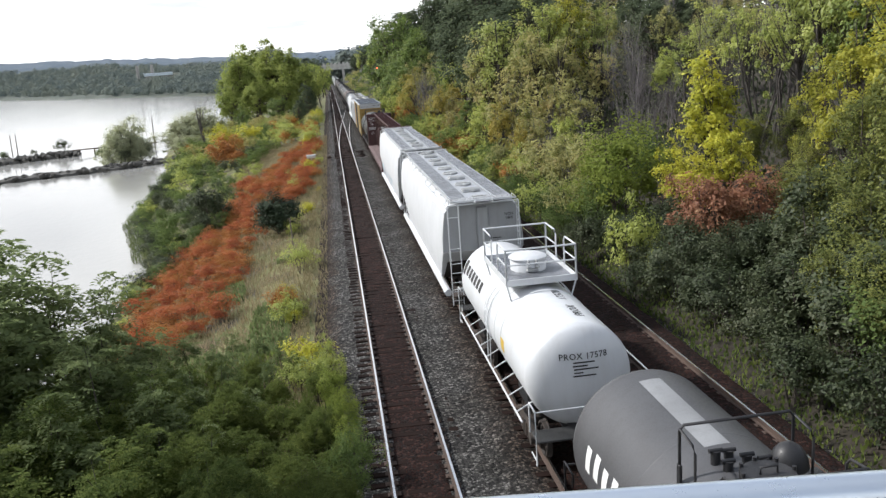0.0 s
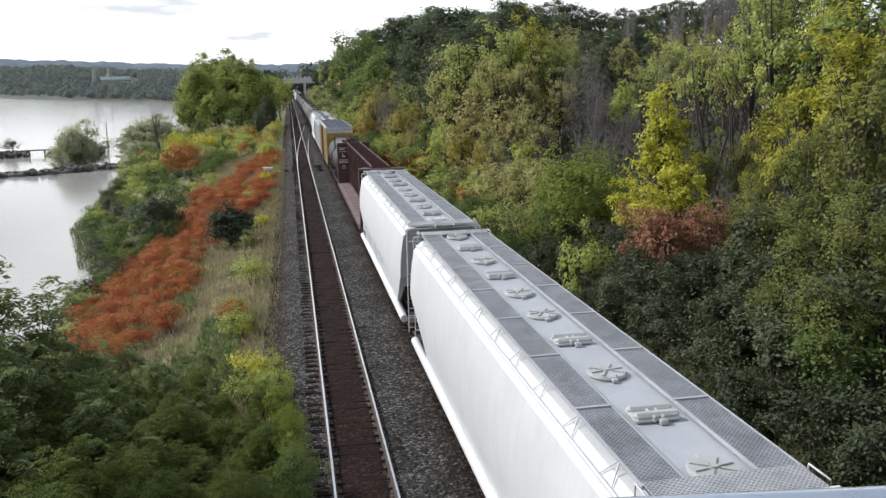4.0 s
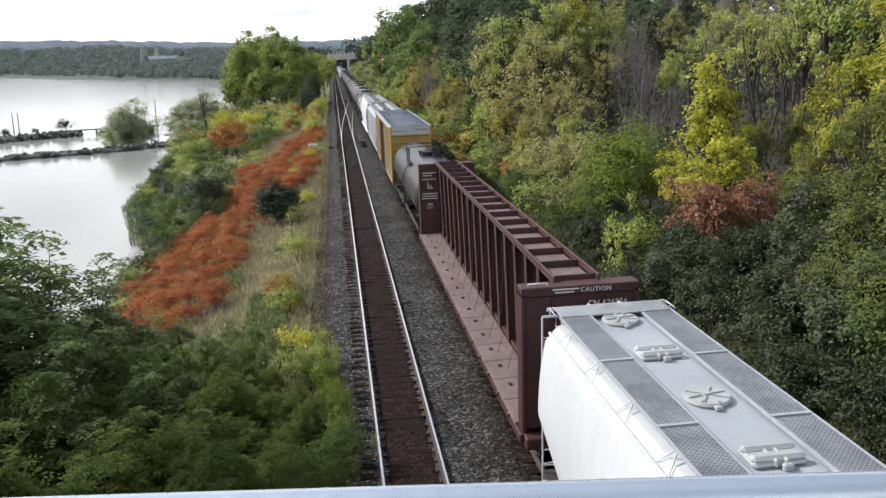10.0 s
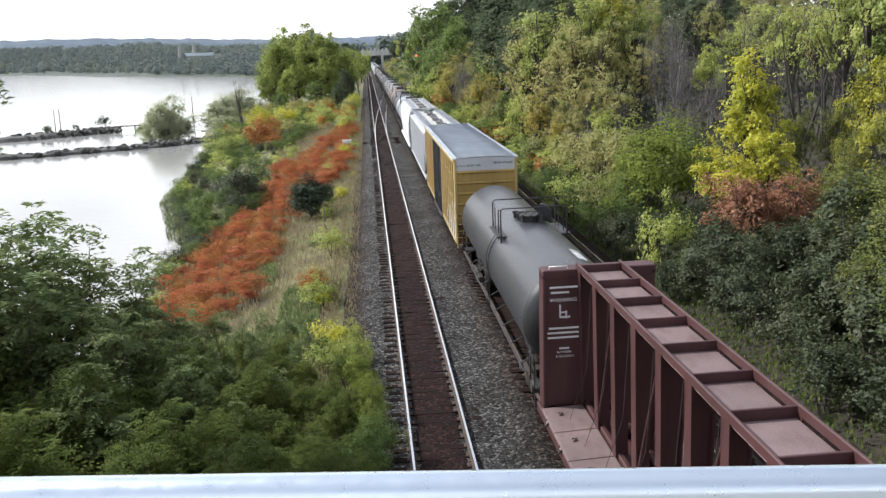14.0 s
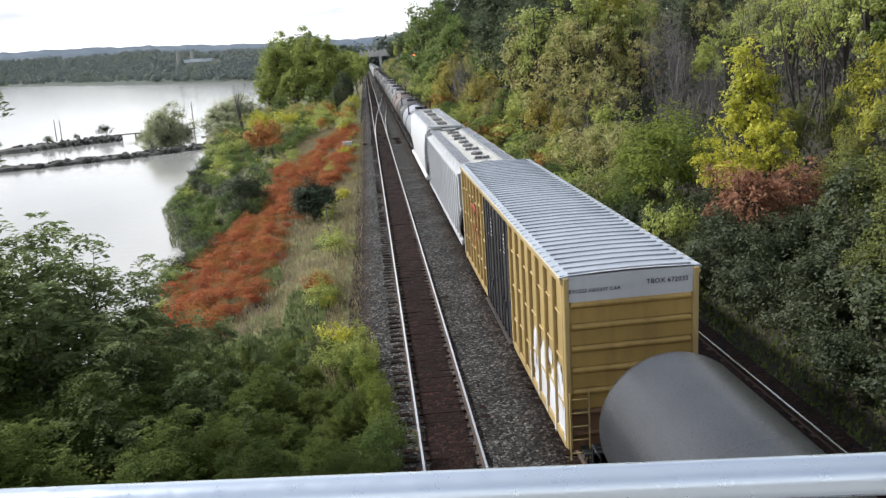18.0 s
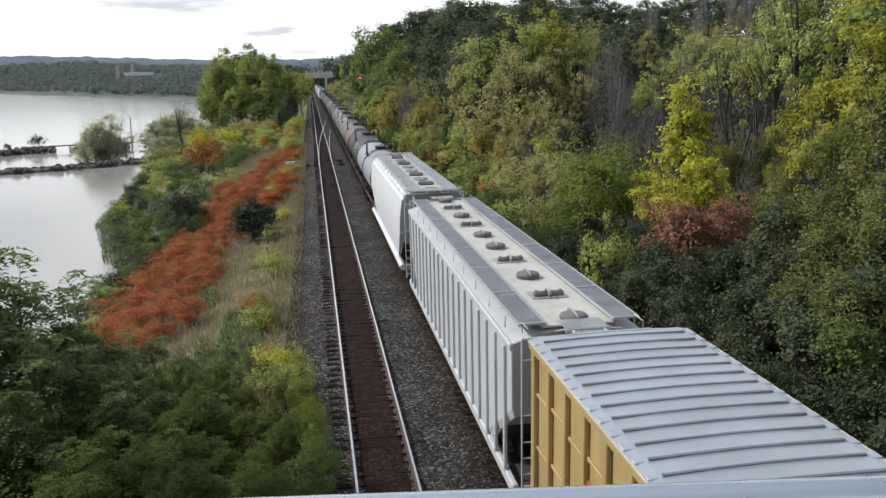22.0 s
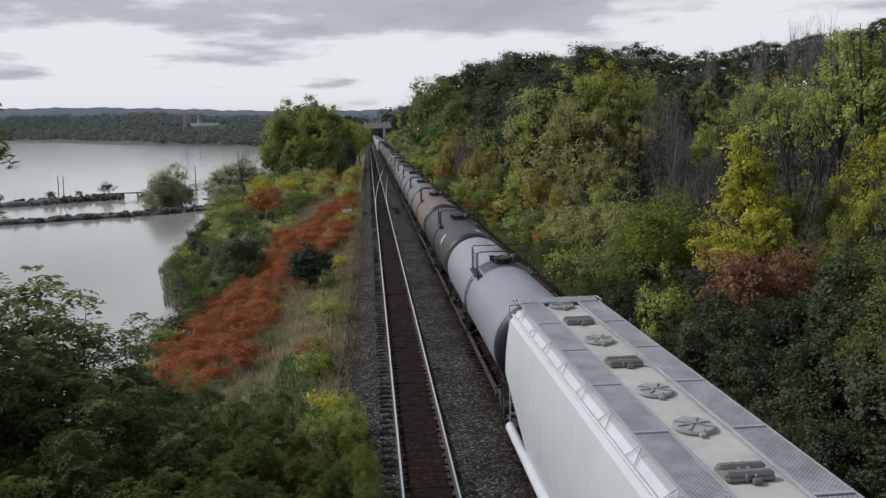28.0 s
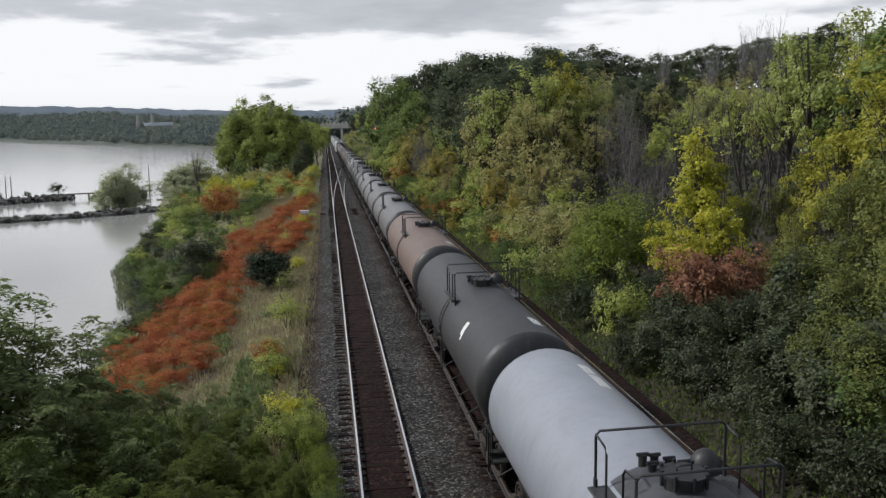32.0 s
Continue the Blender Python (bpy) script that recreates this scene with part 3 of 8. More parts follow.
def height(x, y):
    x, y = np.asarray(x, float), np.asarray(y, float)
    bed = np.full(np.broadcast(x, y).shape, -0.72)
    sx = np.interp(y, SHORE_Y, SHORE_X)
    u = np.clip((-1.5 - x) / (-1.5 - sx), 0, 3)
    left = -0.72 + (WATER_Z + 0.72) * (0.55 * u + 0.45 * u * u) + 0.16 * lump(x, y, 3.1, 1.0) * np.clip(u * 3, 0, 1)
    left = np.maximum(left, -6.5)
    r = np.clip(x - 12.0, 0, None)
    right = -0.72 + 0.36 * np.minimum(r, 36) + 0.10 * np.clip(r - 36, 0, 60) + 0.45 * lump(x, y, 6.0, 2.0) * np.clip(r / 6, 0, 1)
    right = right + np.clip((y - 420) / 300, 0, 1) * (4 - 0.3 * right)
    z = np.where(x < -1.5, left, np.where(x > 12.0, right, bed))
    fs = far_shore(x)
    over = np.clip((y - fs) / 260, 0, 1) * (x < -60)
    hills = -3.0 + 4 * over + np.clip((y - fs - 20) / (0.30 * fs), 0, 1) * (0.029 * fs + 0.003 * fs * lump(x, y, 260, 4.0))
    z = np.where((x < -60) & (y > fs - 20), np.maximum(z, np.where(y > fs, hills, -5 + (y - fs + 20) / 20 * 2)), z)
    beyond = np.clip((y - 1200) / 1800, 0, 1)
    z = np.where(x >= -60, z + beyond * (26 + 8 * lump(x, y, 420, 4.0)), z)
    return z


def nonuniform(stops):
    out = []
    for a, b, step in stops:
        out += list(np.arange(a, b, step))
    return np.array(out + [stops[-1][1]])


def grid_mesh(name, xs, ys, zf, mat):
    gx, gy = np.meshgrid(xs, ys)
    gz = zf(gx, gy)
    me = bpy.data.meshes.new(name)
    nx, ny = len(xs), len(ys)
    idx = np.arange(nx * ny).reshape(ny, nx)
    q = np.stack([idx[:-1, :-1], idx[:-1, 1:], idx[1:, 1:], idx[1:, :-1]], -1).reshape(-1, 4)
    me.vertices.add(nx * ny)
    me.vertices.foreach_set("co", np.stack([gx, gy, gz], -1).ravel())
    me.loops.add(q.size)
    me.loops.foreach_set("vertex_index", q.ravel().astype(np.int32))
    me.polygons.add(len(q))
    me.polygons.foreach_set("loop_start", np.arange(0, q.size, 4, dtype=np.int32))
    me.polygons.foreach_set("loop_total", np.full(len(q), 4, dtype=np.int32))
    me.polygons.foreach_set("use_smooth", np.ones(len(q), dtype=bool))
    me.update()
    me.materials.append(mat)
    return me


GX = nonuniform([(-4200, -1000, 160), (-1000, -200, 50), (-200, -44, 12), (-44, -1.5, 0.85), (-1.5, 12.0, 2.7), (12.0, 60, 1.5), (60, 200, 14), (200, 1000, 80), (1000, 4200, 320)])
GY = nonuniform([(-600, -60, 60), (-60, 0, 6), (0, 150, 1.5), (150, 320, 4), (320, 1000, 20), (1000, 4900, 90)])
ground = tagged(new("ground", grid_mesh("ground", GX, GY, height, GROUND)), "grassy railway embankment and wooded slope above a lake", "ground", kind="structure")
water = tagged(new("water", grid_mesh("water", np.array([-4200.0, -600, -140, -10]), np.array([-600.0, 0, 400, 1200, 2800]), lambda x, y: 0 * x + WATER_Z, WATER)),
               "calm silvery lake with brownish shallows", "water", kind="structure")


def ground_at(x, y):
    return float(height(x, y))


# ---- ballast beds, ties and rails of the three lines ----
TRACKS = {"left": 1.345, "middle": 5.26, "right": 9.75}
FAR_Y = 760.0


def ballast_bed():
    xs = np.array([-2.1, -1.5, -0.55, 0.45, 0.62, 2.07, 2.30, 3.2, 3.9, 4.40, 5.98, 6.2, 7.4, 8.6, 9.0, 10.5, 10.75, 11.6, 12.6])
    zs = np.array([-1.05, -0.70, -0.24, -0.20, -0.225, -0.225, -0.15, -0.23, -0.145, -0.225, -0.225, -0.20, -0.42, -0.32, -0.30, -0.30, -0.34, -0.62, -0.85])
    ys = nonuniform([(-60, 0, 5), (0, 70, 0.8), (70, 200, 3), (200, FAR_Y, 20)])
    xf = np.unique(np.concatenate([xs, np.linspace(-2.1, 12.6, 60)]))
    return grid_mesh("ballast", xf, ys, lambda x, y: np.interp(x, xs, zs) + 0.025 * lump(x, y, 0.35, 1.3) + 0.03 * lump(x, y, 1.4, 5.0), BALLAST)


ballast = tagged(new("ballast", ballast_bed()), "grey crushed stone ballast under three railway lines", "ballast", kind="structure")


def rusty_strip(x0, x1, name, lift=0.0):
    """Rust-brown stone between and beside the rails."""
    xs = np.linspace(x0, x1, 14)
    ys = nonuniform([(-60, 0, 5), (0, 70, 0.8), (70, 200, 3), (200, FAR_Y, 20)])
    edge = lambda x: np.clip(np.minimum(x - x0, x1 - x) / 0.12, 0, 1)
    return grid_mesh(name, xs, ys, lambda x, y: -0.245 + lift + 0.05 * edge(x) + 0.030 * lump(x, y, 0.3, 2.0), BALLAST_RUSTY)


tagged(new("ballast_brown", rusty_strip(0.72, 1.98, "ballast_brown", 0.009)), "rust-stained ballast between the rails", "ballast", kind="structure")
tagged(new("ballast_brown", rusty_strip(4.65, 5.88, "ballast_brown", 0.007)), "rust-stained ballast between the rails", "ballast", kind="structure")
tagged(new("ballast_brown", rusty_strip(8.25, 11.3, "ballast_brown", 0.018)), "dirty brown ballast that buries the ties", "ballast", kind="structure")


def rail_profile(x):
    out = [(-0.075, -0.172), (0.075, -0.172), (0.075, -0.160), (0.012, -0.142), (0.010, -0.045), (0.036, -0.034), (0.036, -0.008), (0.028, -0.001)]
    return [(x + a, z) for a, z in out] + [(x - a, z) for a, z in out[:1:-1]]


def track(key, ties_near, tie_half=1.28):
    xc = TRACKS[key]
    rng = np.random.default_rng(7 + int(xc))
    base = tagged(new("track_" + key), "railway line of steel rails on dark timber ties", "railway track", kind="structure")
    for side in (-1, 1):
        x = xc + side * 0.7535
        rail = part("rail", Geo().prism(rail_profile(x), -60, FAR_Y), RAIL_RUST, base, "rust-brown rail")
        part("rail_head", Geo().box((x, (FAR_Y - 60) / 2, 0.0008), (0.058, FAR_Y + 60, 0.0024)), RAIL_STEEL, rail, "polished running surface")
    tie = Geo().box((0, 0, 0), (2 * tie_half, 0.23, 0.16), 0.012).mesh("tie", TIE)
    plate = Geo().box((0, 0, 0), (0.32, 0.18, 0.016), 0.004)
    plate.box((0.10, 0.05, 0.015), (0.04, 0.03, 0.03)).box((-0.10, -0.05, 0.015), (0.04, 0.03, 0.03))
    plate_me = plate.mesh("tie_plate", RAIL_RUST)
    rest = Geo()
    y, n = 6.0, 0
    while y < 420:
        wob = pose(xc + rng.normal(0, 0.03), y + rng.normal(0, 0.02), -0.262 + rng.normal(0, 0.008), 0, 0, rng.normal(0, 0.6))
        if y < ties_near:
            t = part("tie", tie, TIE, base, at=wob)
            for side in (-1, 1):
                part("tie_plate", plate_me, RAIL_RUST, t, at=pose(side * 0.7535, 0, 0.086))
        else:
            rest.box(tuple(wob.translation), (2 * tie_half, 0.23, 0.16))
        y += 0.52
        n += 1
    part("far_ties", rest, TIE, base)
    return base


track("left", 75)
track("middle", 8)
track("right", 40)


def crossover():
    """A pair of turnouts that joins the left and the middle line."""
    base = tagged(new("crossover"), "crossover turnouts joining two railway lines", "railway switch", kind="structure")
    y0, y1 = 95.0, 250.0
    def line(off):
        pts = []
        for i in range(41):
            s = i / 40
            y = y0 + (y1 - y0) * s
            k = s * s * (3 - 2 * s)
            pts.append((TRACKS["left"] + off + (TRACKS["middle"] - TRACKS["left"]) * k, y))
        return pts
    for off in (-0.7535, 0.7535):
        g, h = Geo(), Geo()
        g.loft([[(x + a, y, z) for a, z in rail_profile(0)] for x, y in line(off)])
        h.loft([[(x - 0.03, y, 0.0005), (x + 0.03, y, 0.0005), (x + 0.03, y, 0.0030), (x - 0.03, y, 0.0030)] for x, y in line(off)])
        r = part("rail", g, RAIL_RUST, base)
        part("rail_head", h, RAIL_STEEL, r, "polished running surface")
    g = Geo()
    for i in range(12):
        g.box((TRACKS["left"] + 0.4, 93.5 + i * 0.6, -0.255), (3.6, 0.24, 0.17))
    part("switch_ties", g, TIE, base)
    sm = Geo().box((-0.75, 94.0, -0.02), (0.5, 0.7, 0.28), 0.03).cyl((-0.75, 94.0, 0.1), (-0.75, 94.0, 0.45), 0.04).box((1.3, 94.0, -0.13), (3.6, 0.06, 0.04))
    part("switch_machine", sm, RAIL_RUST, base, "dark switch machine beside the rail")


crossover()


# ---- causeways and poles in the lake ----
def causeway(name, label, pts, half, top, seed):
    """A low bank of stone and earth that runs out into the water."""
    rng = np.random.default_rng(seed)
    g = Geo()
    rings = []
    pts = [Vector((*p, 0)) for p in pts]
    n = 60
    for i in range(n + 1):
        s = i / n * (len(pts) - 1)
        k = min(int(s), len(pts) - 2)
        p, d = pts[k].lerp(pts[k + 1], s - k), (pts[k + 1] - pts[k]).normalized()
        w = Vector((-d.y, d.x, 0))
        h = half * (0.8 + 0.4 * rng.random())
        t = top + 0.15 * rng.normal()
        rings.append([tuple(p - w * h * 1.6 + Vector((0, 0, WATER_Z - 0.8))), tuple(p - w * h + Vector((0, 0, t - 0.25))), tuple(p + Vector((0, 0, t))), tuple(p + w * h + Vector((0, 0, t - 0.25))), tuple(p + w * h * 1.6 + Vector((0, 0, WATER_Z - 0.8)))])
    g.loft(rings, False)
    base = tagged(new(name), label, "causeway", kind="structure")
    part("bank", g, STONE_BANK, base)
    rocks = Geo()
    for i in range(150):
        s = rng.random() * (len(pts) - 1)
        k = min(int(s), len(pts) - 2)
        p, d = pts[k].lerp(pts[k + 1], s - k), (pts[k + 1] - pts[k]).normalized()
        w = Vector((-d.y, d.x, 0))
        q = p + w * rng.normal(0, half * 0.9)
        rocks.box((q.x, q.y, top - 0.25 + 0.2 * rng.random()), (0.5 + 0.6 * rng.random(), 0.5 + 0.6 * rng.random(), 0.3 + 0.4 * rng.random()), 0.12, Euler((rng.normal(0, 0.3), rng.normal(0, 0.3), rng.random() * 3)).to_matrix())
    tagged(part("rocks", rocks, STONE_BANK, base), kind="stuff")
    return base


STONE_BANK = painted("dark_wet_stone", (0.060, 0.058, 0.052), (0.12, 0.11, 0.085), 0.7, 0.85, tint=0.3)
TIMBER = painted("weathered_timber", (0.17, 0.145, 0.12), (0.07, 0.06, 0.05), 0.6, 0.85, tint=0.2)
causeway("causeway", "low dark stone causeway in the lake", [(-96, 118), (-51, 135), (-37, 141), (-27, 148)], 1.5, -3.35, 41)
causeway("spit", "low overgrown stone spit in the lake", [(-100, 158), (-70, 167), (-61, 175), (-54, 178.5)], 3.0, -3.1, 42)


def pier():
    base = tagged(new("pier"), "low timber footbridge between two banks", "footbridge")
    part("deck", Geo().box((-46.5, 181.2, -2.95), (17.0, 1.5, 0.22), 0.02, Matrix.Rotation(radians(14), 3, "Z")), TIMBER, base)
    for k in range(6):
        part("pile", Geo().cyl((-53.5 + 2.8 * k, 179.4 + 0.7 * k, -5.0), (-53.5 + 2.8 * k, 179.4 + 0.7 * k, -2.9), 0.16, n=8), TIMBER, base)


pier()
for _x, _y, _h in ((-39, 184, 6.0), (-71, 190, 4.2), (-70, 190.4, 4.2)):
    _p = tagged(new("utility_pole"), "weathered timber pole standing by the lake", "pole", "poles by the lake")
    _z = -3.6
    part("shaft", Geo().cyl((_x, _y, _z - 1), (_x + 0.15, _y, _z + _h), 0.13, 0.09, n=8), TIMBER, _p)
    part("cap", Geo().cyl((_x + 0.15, _y, _z + _h), (_x + 0.15, _y, _z + _h + 0.12), 0.11, 0.03, n=8), TIMBER, _p)


def far_ridge():
    """The wooded escarpment on the skyline, four kilometres off, with haze painted in."""
    az = np.radians(np.arange(-75, 75, 0.25))
    deg = np.degrees(az)
    el = np.interp(deg, [-75, -40, -23, -18, -13, -8, -2, 2, 20, 75], [1.7, 1.75, 1.73, 1.75, 1.61, 1.40, 1.30, 1.30, 1.0, 1.0])
    el = el + 0.03 * np.sin(deg * 2.1) + 0.02 * np.sin(deg * 5.3 + 1) + 0.012 * np.sin(deg * 17) + 0.01 * np.sin(deg * 31 + 2)
    d = 4300.0
    rings = []
    for k in range(5):
        q = k / 4
        rad = d - 420 * (1 - q)
        z = -4 + (9.8 + d * np.tan(np.radians(el)) + 4) * q ** 0.7
        rings.append(np.stack([rad * np.sin(az), rad * np.cos(az), z], 1))
    n = len(az)
    vs = np.concatenate(rings)
    fs = [(k * n + i, k * n + i + 1, (k + 1) * n + i + 1, (k + 1) * n + i) for k in range(4) for i in range(n - 1)]
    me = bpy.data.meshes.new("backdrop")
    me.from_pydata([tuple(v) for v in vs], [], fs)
    me.materials.append(HAZY_RIDGE)
    return tagged(new("backdrop", me), "wooded escarpment on the skyline with blue haze painted in", "hills", kind="structure")


def hazy_ridge_material():
    m, tr, bsdf, _ = material("hazy_distant_ridge")
    # bluish base and a faint glow imitate the haze over the ridge
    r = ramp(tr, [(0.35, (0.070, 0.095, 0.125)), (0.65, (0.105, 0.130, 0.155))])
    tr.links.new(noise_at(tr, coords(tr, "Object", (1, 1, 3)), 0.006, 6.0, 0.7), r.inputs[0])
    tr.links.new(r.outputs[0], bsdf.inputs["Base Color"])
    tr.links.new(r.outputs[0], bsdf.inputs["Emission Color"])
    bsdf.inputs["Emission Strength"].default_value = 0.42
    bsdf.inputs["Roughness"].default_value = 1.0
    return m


HAZY_RIDGE = hazy_ridge_material()
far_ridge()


# ---- plants ----
def crown_points(rng, n_clumps, per, radius, centre, clump=0.8, shell=0.6, flat=0.75, droop=0.0, uneven=0.42, cone=0.0):
    """Leaf centres in clumps through an uneven crown, with the way that each leaf faces."""
    d = rng.normal(0, 1, (n_clumps, 3))
    d /= np.linalg.norm(d, axis=1)[:, None]
    d[:, 2] = np.where(d[:, 2] < -0.75, -d[:, 2] * 0.5, d[:, 2])
    r = shell + (1 - shell) * rng.random(n_clumps) ** 0.5
    r *= 0.95 - 0.5 * uneven + uneven * np.sin(3.1 * d[:, 0] + 2.3 * d[:, 2] + rng.random() * 6) * np.cos(2.7 * d[:, 1] + rng.random() * 6)
    c = np.array(centre) + d * r[:, None] * np.array(radius) * (1 - cone * np.stack([0.5 + 0.5 * d[:, 2], 0.5 + 0.5 * d[:, 2], 0 * d[:, 2]], 1))
    size = clump * (0.5 + 1.0 * rng.random(n_clumps) ** 1.5)
    off = np.clip(rng.normal(0, 0.5, (n_clumps, per, 3)), -0.85, 0.85) * size[:, None, None] * np.array([1, 1, flat])
    pts = c[:, None, :] + off
    pts[:, :, 2] -= droop * np.linalg.norm(off[:, :, :2], axis=2)
    lean = np.repeat((d * 0.7 + np.array([0, 0, 0.9]))[:, None, :], per, 1) + 0.4 * off / (size[:, None, None] + 1e-6)
    return pts.reshape(-1, 3), lean.reshape(-1, 3), c


def limbs(rng, tops, height, r, lean=0.3, forks=1, base=(0, 0, 0), sub=3):
    """A tapered trunk with limbs that reach for the clumps."""
    g = Geo()
    for k in range(forks):
        a = rng.random() * 6.28
        foot = Vector(base) + Vector((0.15 * k * math.cos(a), 0.15 * k * math.sin(a), -0.3))
        top = Vector(base) + Vector((lean * rng.normal(), lean * rng.normal(), height))
        if forks > 1:
            top += Vector((math.cos(a), math.sin(a), 0)) * 0.22 * height
        mid = foot.lerp(top, 0.5) + Vector((rng.normal(), rng.normal(), 0)) * 0.05 * height
        pts = [foot, foot.lerp(mid, 0.5), mid, mid.lerp(top, 0.5), top]
        rr = r / (forks ** 0.5)
        g.tube(pts, [rr * 1.25, rr, rr * 0.8, rr * 0.5, rr * 0.15], 7)
        mine = tops[k::forks]
        for c in mine[: max(4, len(mine) * 2 // 3)]:
            c = Vector(c)
            t = min(0.95, max(0.2, (c.z - foot.z) / (height + 0.01) * 0.75 - 0.12))
            s = foot.lerp(top, t)
            bend = s.lerp(c, 0.55) + Vector((0, 0, -0.08 * (c - s).length))
            g.tube([s, bend, c], [rr * 0.32, rr * 0.2, rr * 0.05], 4)
            for _ in range(sub):
                e = c + Vector(rng.normal(0, 0.45, 3)) * 0.6
                g.tube([bend.lerp(c, rng.random()), e], [rr * 0.08, rr * 0.03], 3)
    return g


def plant(name, seed, leaf, label, category, h, radius, n_clumps, per, leaf_size, trunk_r=0.12, centre_z=0.6, clump=0.8, shell=0.6,
          forks=1, bark_mat=None, ratio=0.5, flat=0.75, droop=0.0, sub=1, limb_share=1.0, frond=0, reach=0.5, uneven=0.42, cone=0.0):
    rng = np.random.default_rng(seed)
    ob = tagged(new(name), label, category)
    pts, lean, tops = crown_points(rng, n_clumps, per, radius, (0, 0, h * centre_z), clump, shell, flat, droop, uneven, cone)
    keep = pts[:, 2] > 0.05
    pts, lean = pts[keep], lean[keep]
    size = leaf_size * (0.6 + 0.8 * rng.random(len(pts)))
    part("trunk", limbs(rng, [tuple(c) for c in tops][: int(len(tops) * limb_share)], h * 0.82, trunk_r, 0.05 * h, forks, sub=sub), bark_mat or BARK, ob)
    way = None
    if frond:
        pts, lean, size, way = fronds(rng, pts, lean, frond, reach, leaf_size)
    part("crown", leaf_mesh("crown", pts, size, lean, LEAF[leaf], rng, ratio, way), LEAF[leaf], ob)
    return ob


def fronds(rng, pts, lean, pairs, reach, leaf_size):
    """Feathered leaves: rows of leaflets on both sides of a drooping stalk."""
    n = len(pts)
    axis = rng.normal(0, 1, (n, 3)) + 0.6 * lean * np.array([1, 1, 0])
    axis[:, 2] = 0.25 * rng.normal(0, 1, n) - 0.1
    axis /= np.linalg.norm(axis, axis=1)[:, None]
    side = np.cross(axis, [0, 0, 1.0])
    side /= np.linalg.norm(side, axis=1)[:, None]
    long = reach * (0.6 + 0.7 * rng.random(n))
    out, lo, sz, ways = [], [], [], []
    for k in range(pairs):
        u = (k + 0.6) / pairs
        mid = pts + axis * (long * u)[:, None] - np.array([0, 0, 1.0]) * (0.45 * long * u * u)[:, None]
        ls = leaf_size * (0.65 + 0.7 * math.sin(math.pi * (0.15 + 0.75 * u))) * (0.85 + 0.3 * rng.random(n))
        for e in (-1, 1):
            w = side * e + axis * 0.35 + np.array([0, 0, -0.35])
            w /= np.linalg.norm(w, axis=1)[:, None]
            out.append(mid + w * (ls * 0.5)[:, None])
            lo.append(np.array([0, 0, 1.0]) + 0.25 * rng.normal(0, 1, (n, 3)))
            sz.append(ls)
            ways.append(w)
    return np.concatenate(out), np.concatenate(lo), np.concatenate(sz), np.concatenate(ways)


KINDS = {}
BARK_THIN = bark("bark_dark_stem", (0.040, 0.034, 0.030), (0.085, 0.074, 0.066))
BARK_PALE = bark("bark_pale_twig", (0.10, 0.088, 0.09), (0.21, 0.19, 0.19))


def kind(key, variants=2, **kw):
    KINDS[key] = [plant(seed=hash_seed(key, i), **kw) for i in range(variants)]


def hash_seed(key, i):
    return sum(ord(c) * (k + 3) for k, c in enumerate(key)) + 101 * i


kind("oak", name="tree", leaf="dark", label="tall dark green broadleaf tree on the wooded slope", category="tree", h=13, radius=(4.4, 4.4, 5.7), n_clumps=130, per=60, uneven=0.2, leaf_size=0.38, trunk_r=0.24, clump=1.0, centre_z=0.55, shell=0.7)
kind("maple", name="tree", leaf="green", label="green broadleaf tree on the wooded slope", category="tree", h=11, uneven=0.28, radius=(3.7, 3.7, 5.0), n_clumps=82, per=56, leaf_size=0.34, trunk_r=0.2, clump=0.82, centre_z=0.54, shell=0.68)
kind("locust", name="tree", leaf="lime", label="yellow-green broadleaf tree with an open crown", category="tree", h=10, radius=(3.2, 3.2, 4.6), n_clumps=72, per=52, leaf_size=0.30, trunk_r=0.17, clump=0.68, shell=0.55, centre_z=0.55)
kind("ash", name="tree", leaf="olive", label="olive and brown autumn tree with thinning leaves", category="tree", h=10, radius=(3.4, 3.4, 4.0), n_clumps=80, per=38, leaf_size=0.29, trunk_r=0.16, clump=0.68, shell=0.45, bark_mat=BARK_GREY, centre_z=0.56)
kind("golden", name="tree", leaf="yellow", label="bright yellow autumn tree with an open crown", category="tree", h=8, radius=(3.0, 3.0, 3.9), n_clumps=86, per=44, leaf_size=0.26, trunk_r=0.12, clump=0.55, shell=0.35, centre_z=0.5)
kind("goldleaf", name="tree", leaf="gold", label="yellow-brown autumn tree with an open crown", category="tree", h=9, radius=(3.0, 3.0, 3.8), n_clumps=72, per=44, leaf_size=0.29, trunk_r=0.14, clump=0.62, shell=0.45, centre_z=0.55)
kind("bare", name="tree", leaf="grey", label="grey half-bare tree with thin branches", category="tree", h=10, radius=(2.6, 2.6, 4.2), n_clumps=70, per=7, leaf_size=0.22, trunk_r=0.16, clump=1.0, shell=0.35, forks=3, bark_mat=BARK_GREY, sub=4)
kind("vine_shrub", name="shrub", leaf="vine", label="dense dark green shrub with glossy leaves", category="shrub", h=3.4, radius=(1.9, 1.9, 1.7), n_clumps=70, per=66, leaf_size=0.145, trunk_r=0.06, centre_z=0.5, clump=0.5, forks=3, shell=0.7)
kind("green_shrub", name="shrub", leaf="fresh", label="bright green rounded shrub on the slope", category="shrub", h=3.6, radius=(1.8, 1.8, 1.8), n_clumps=66, per=64, leaf_size=0.13, trunk_r=0.06, centre_z=0.5, clump=0.55, forks=3)
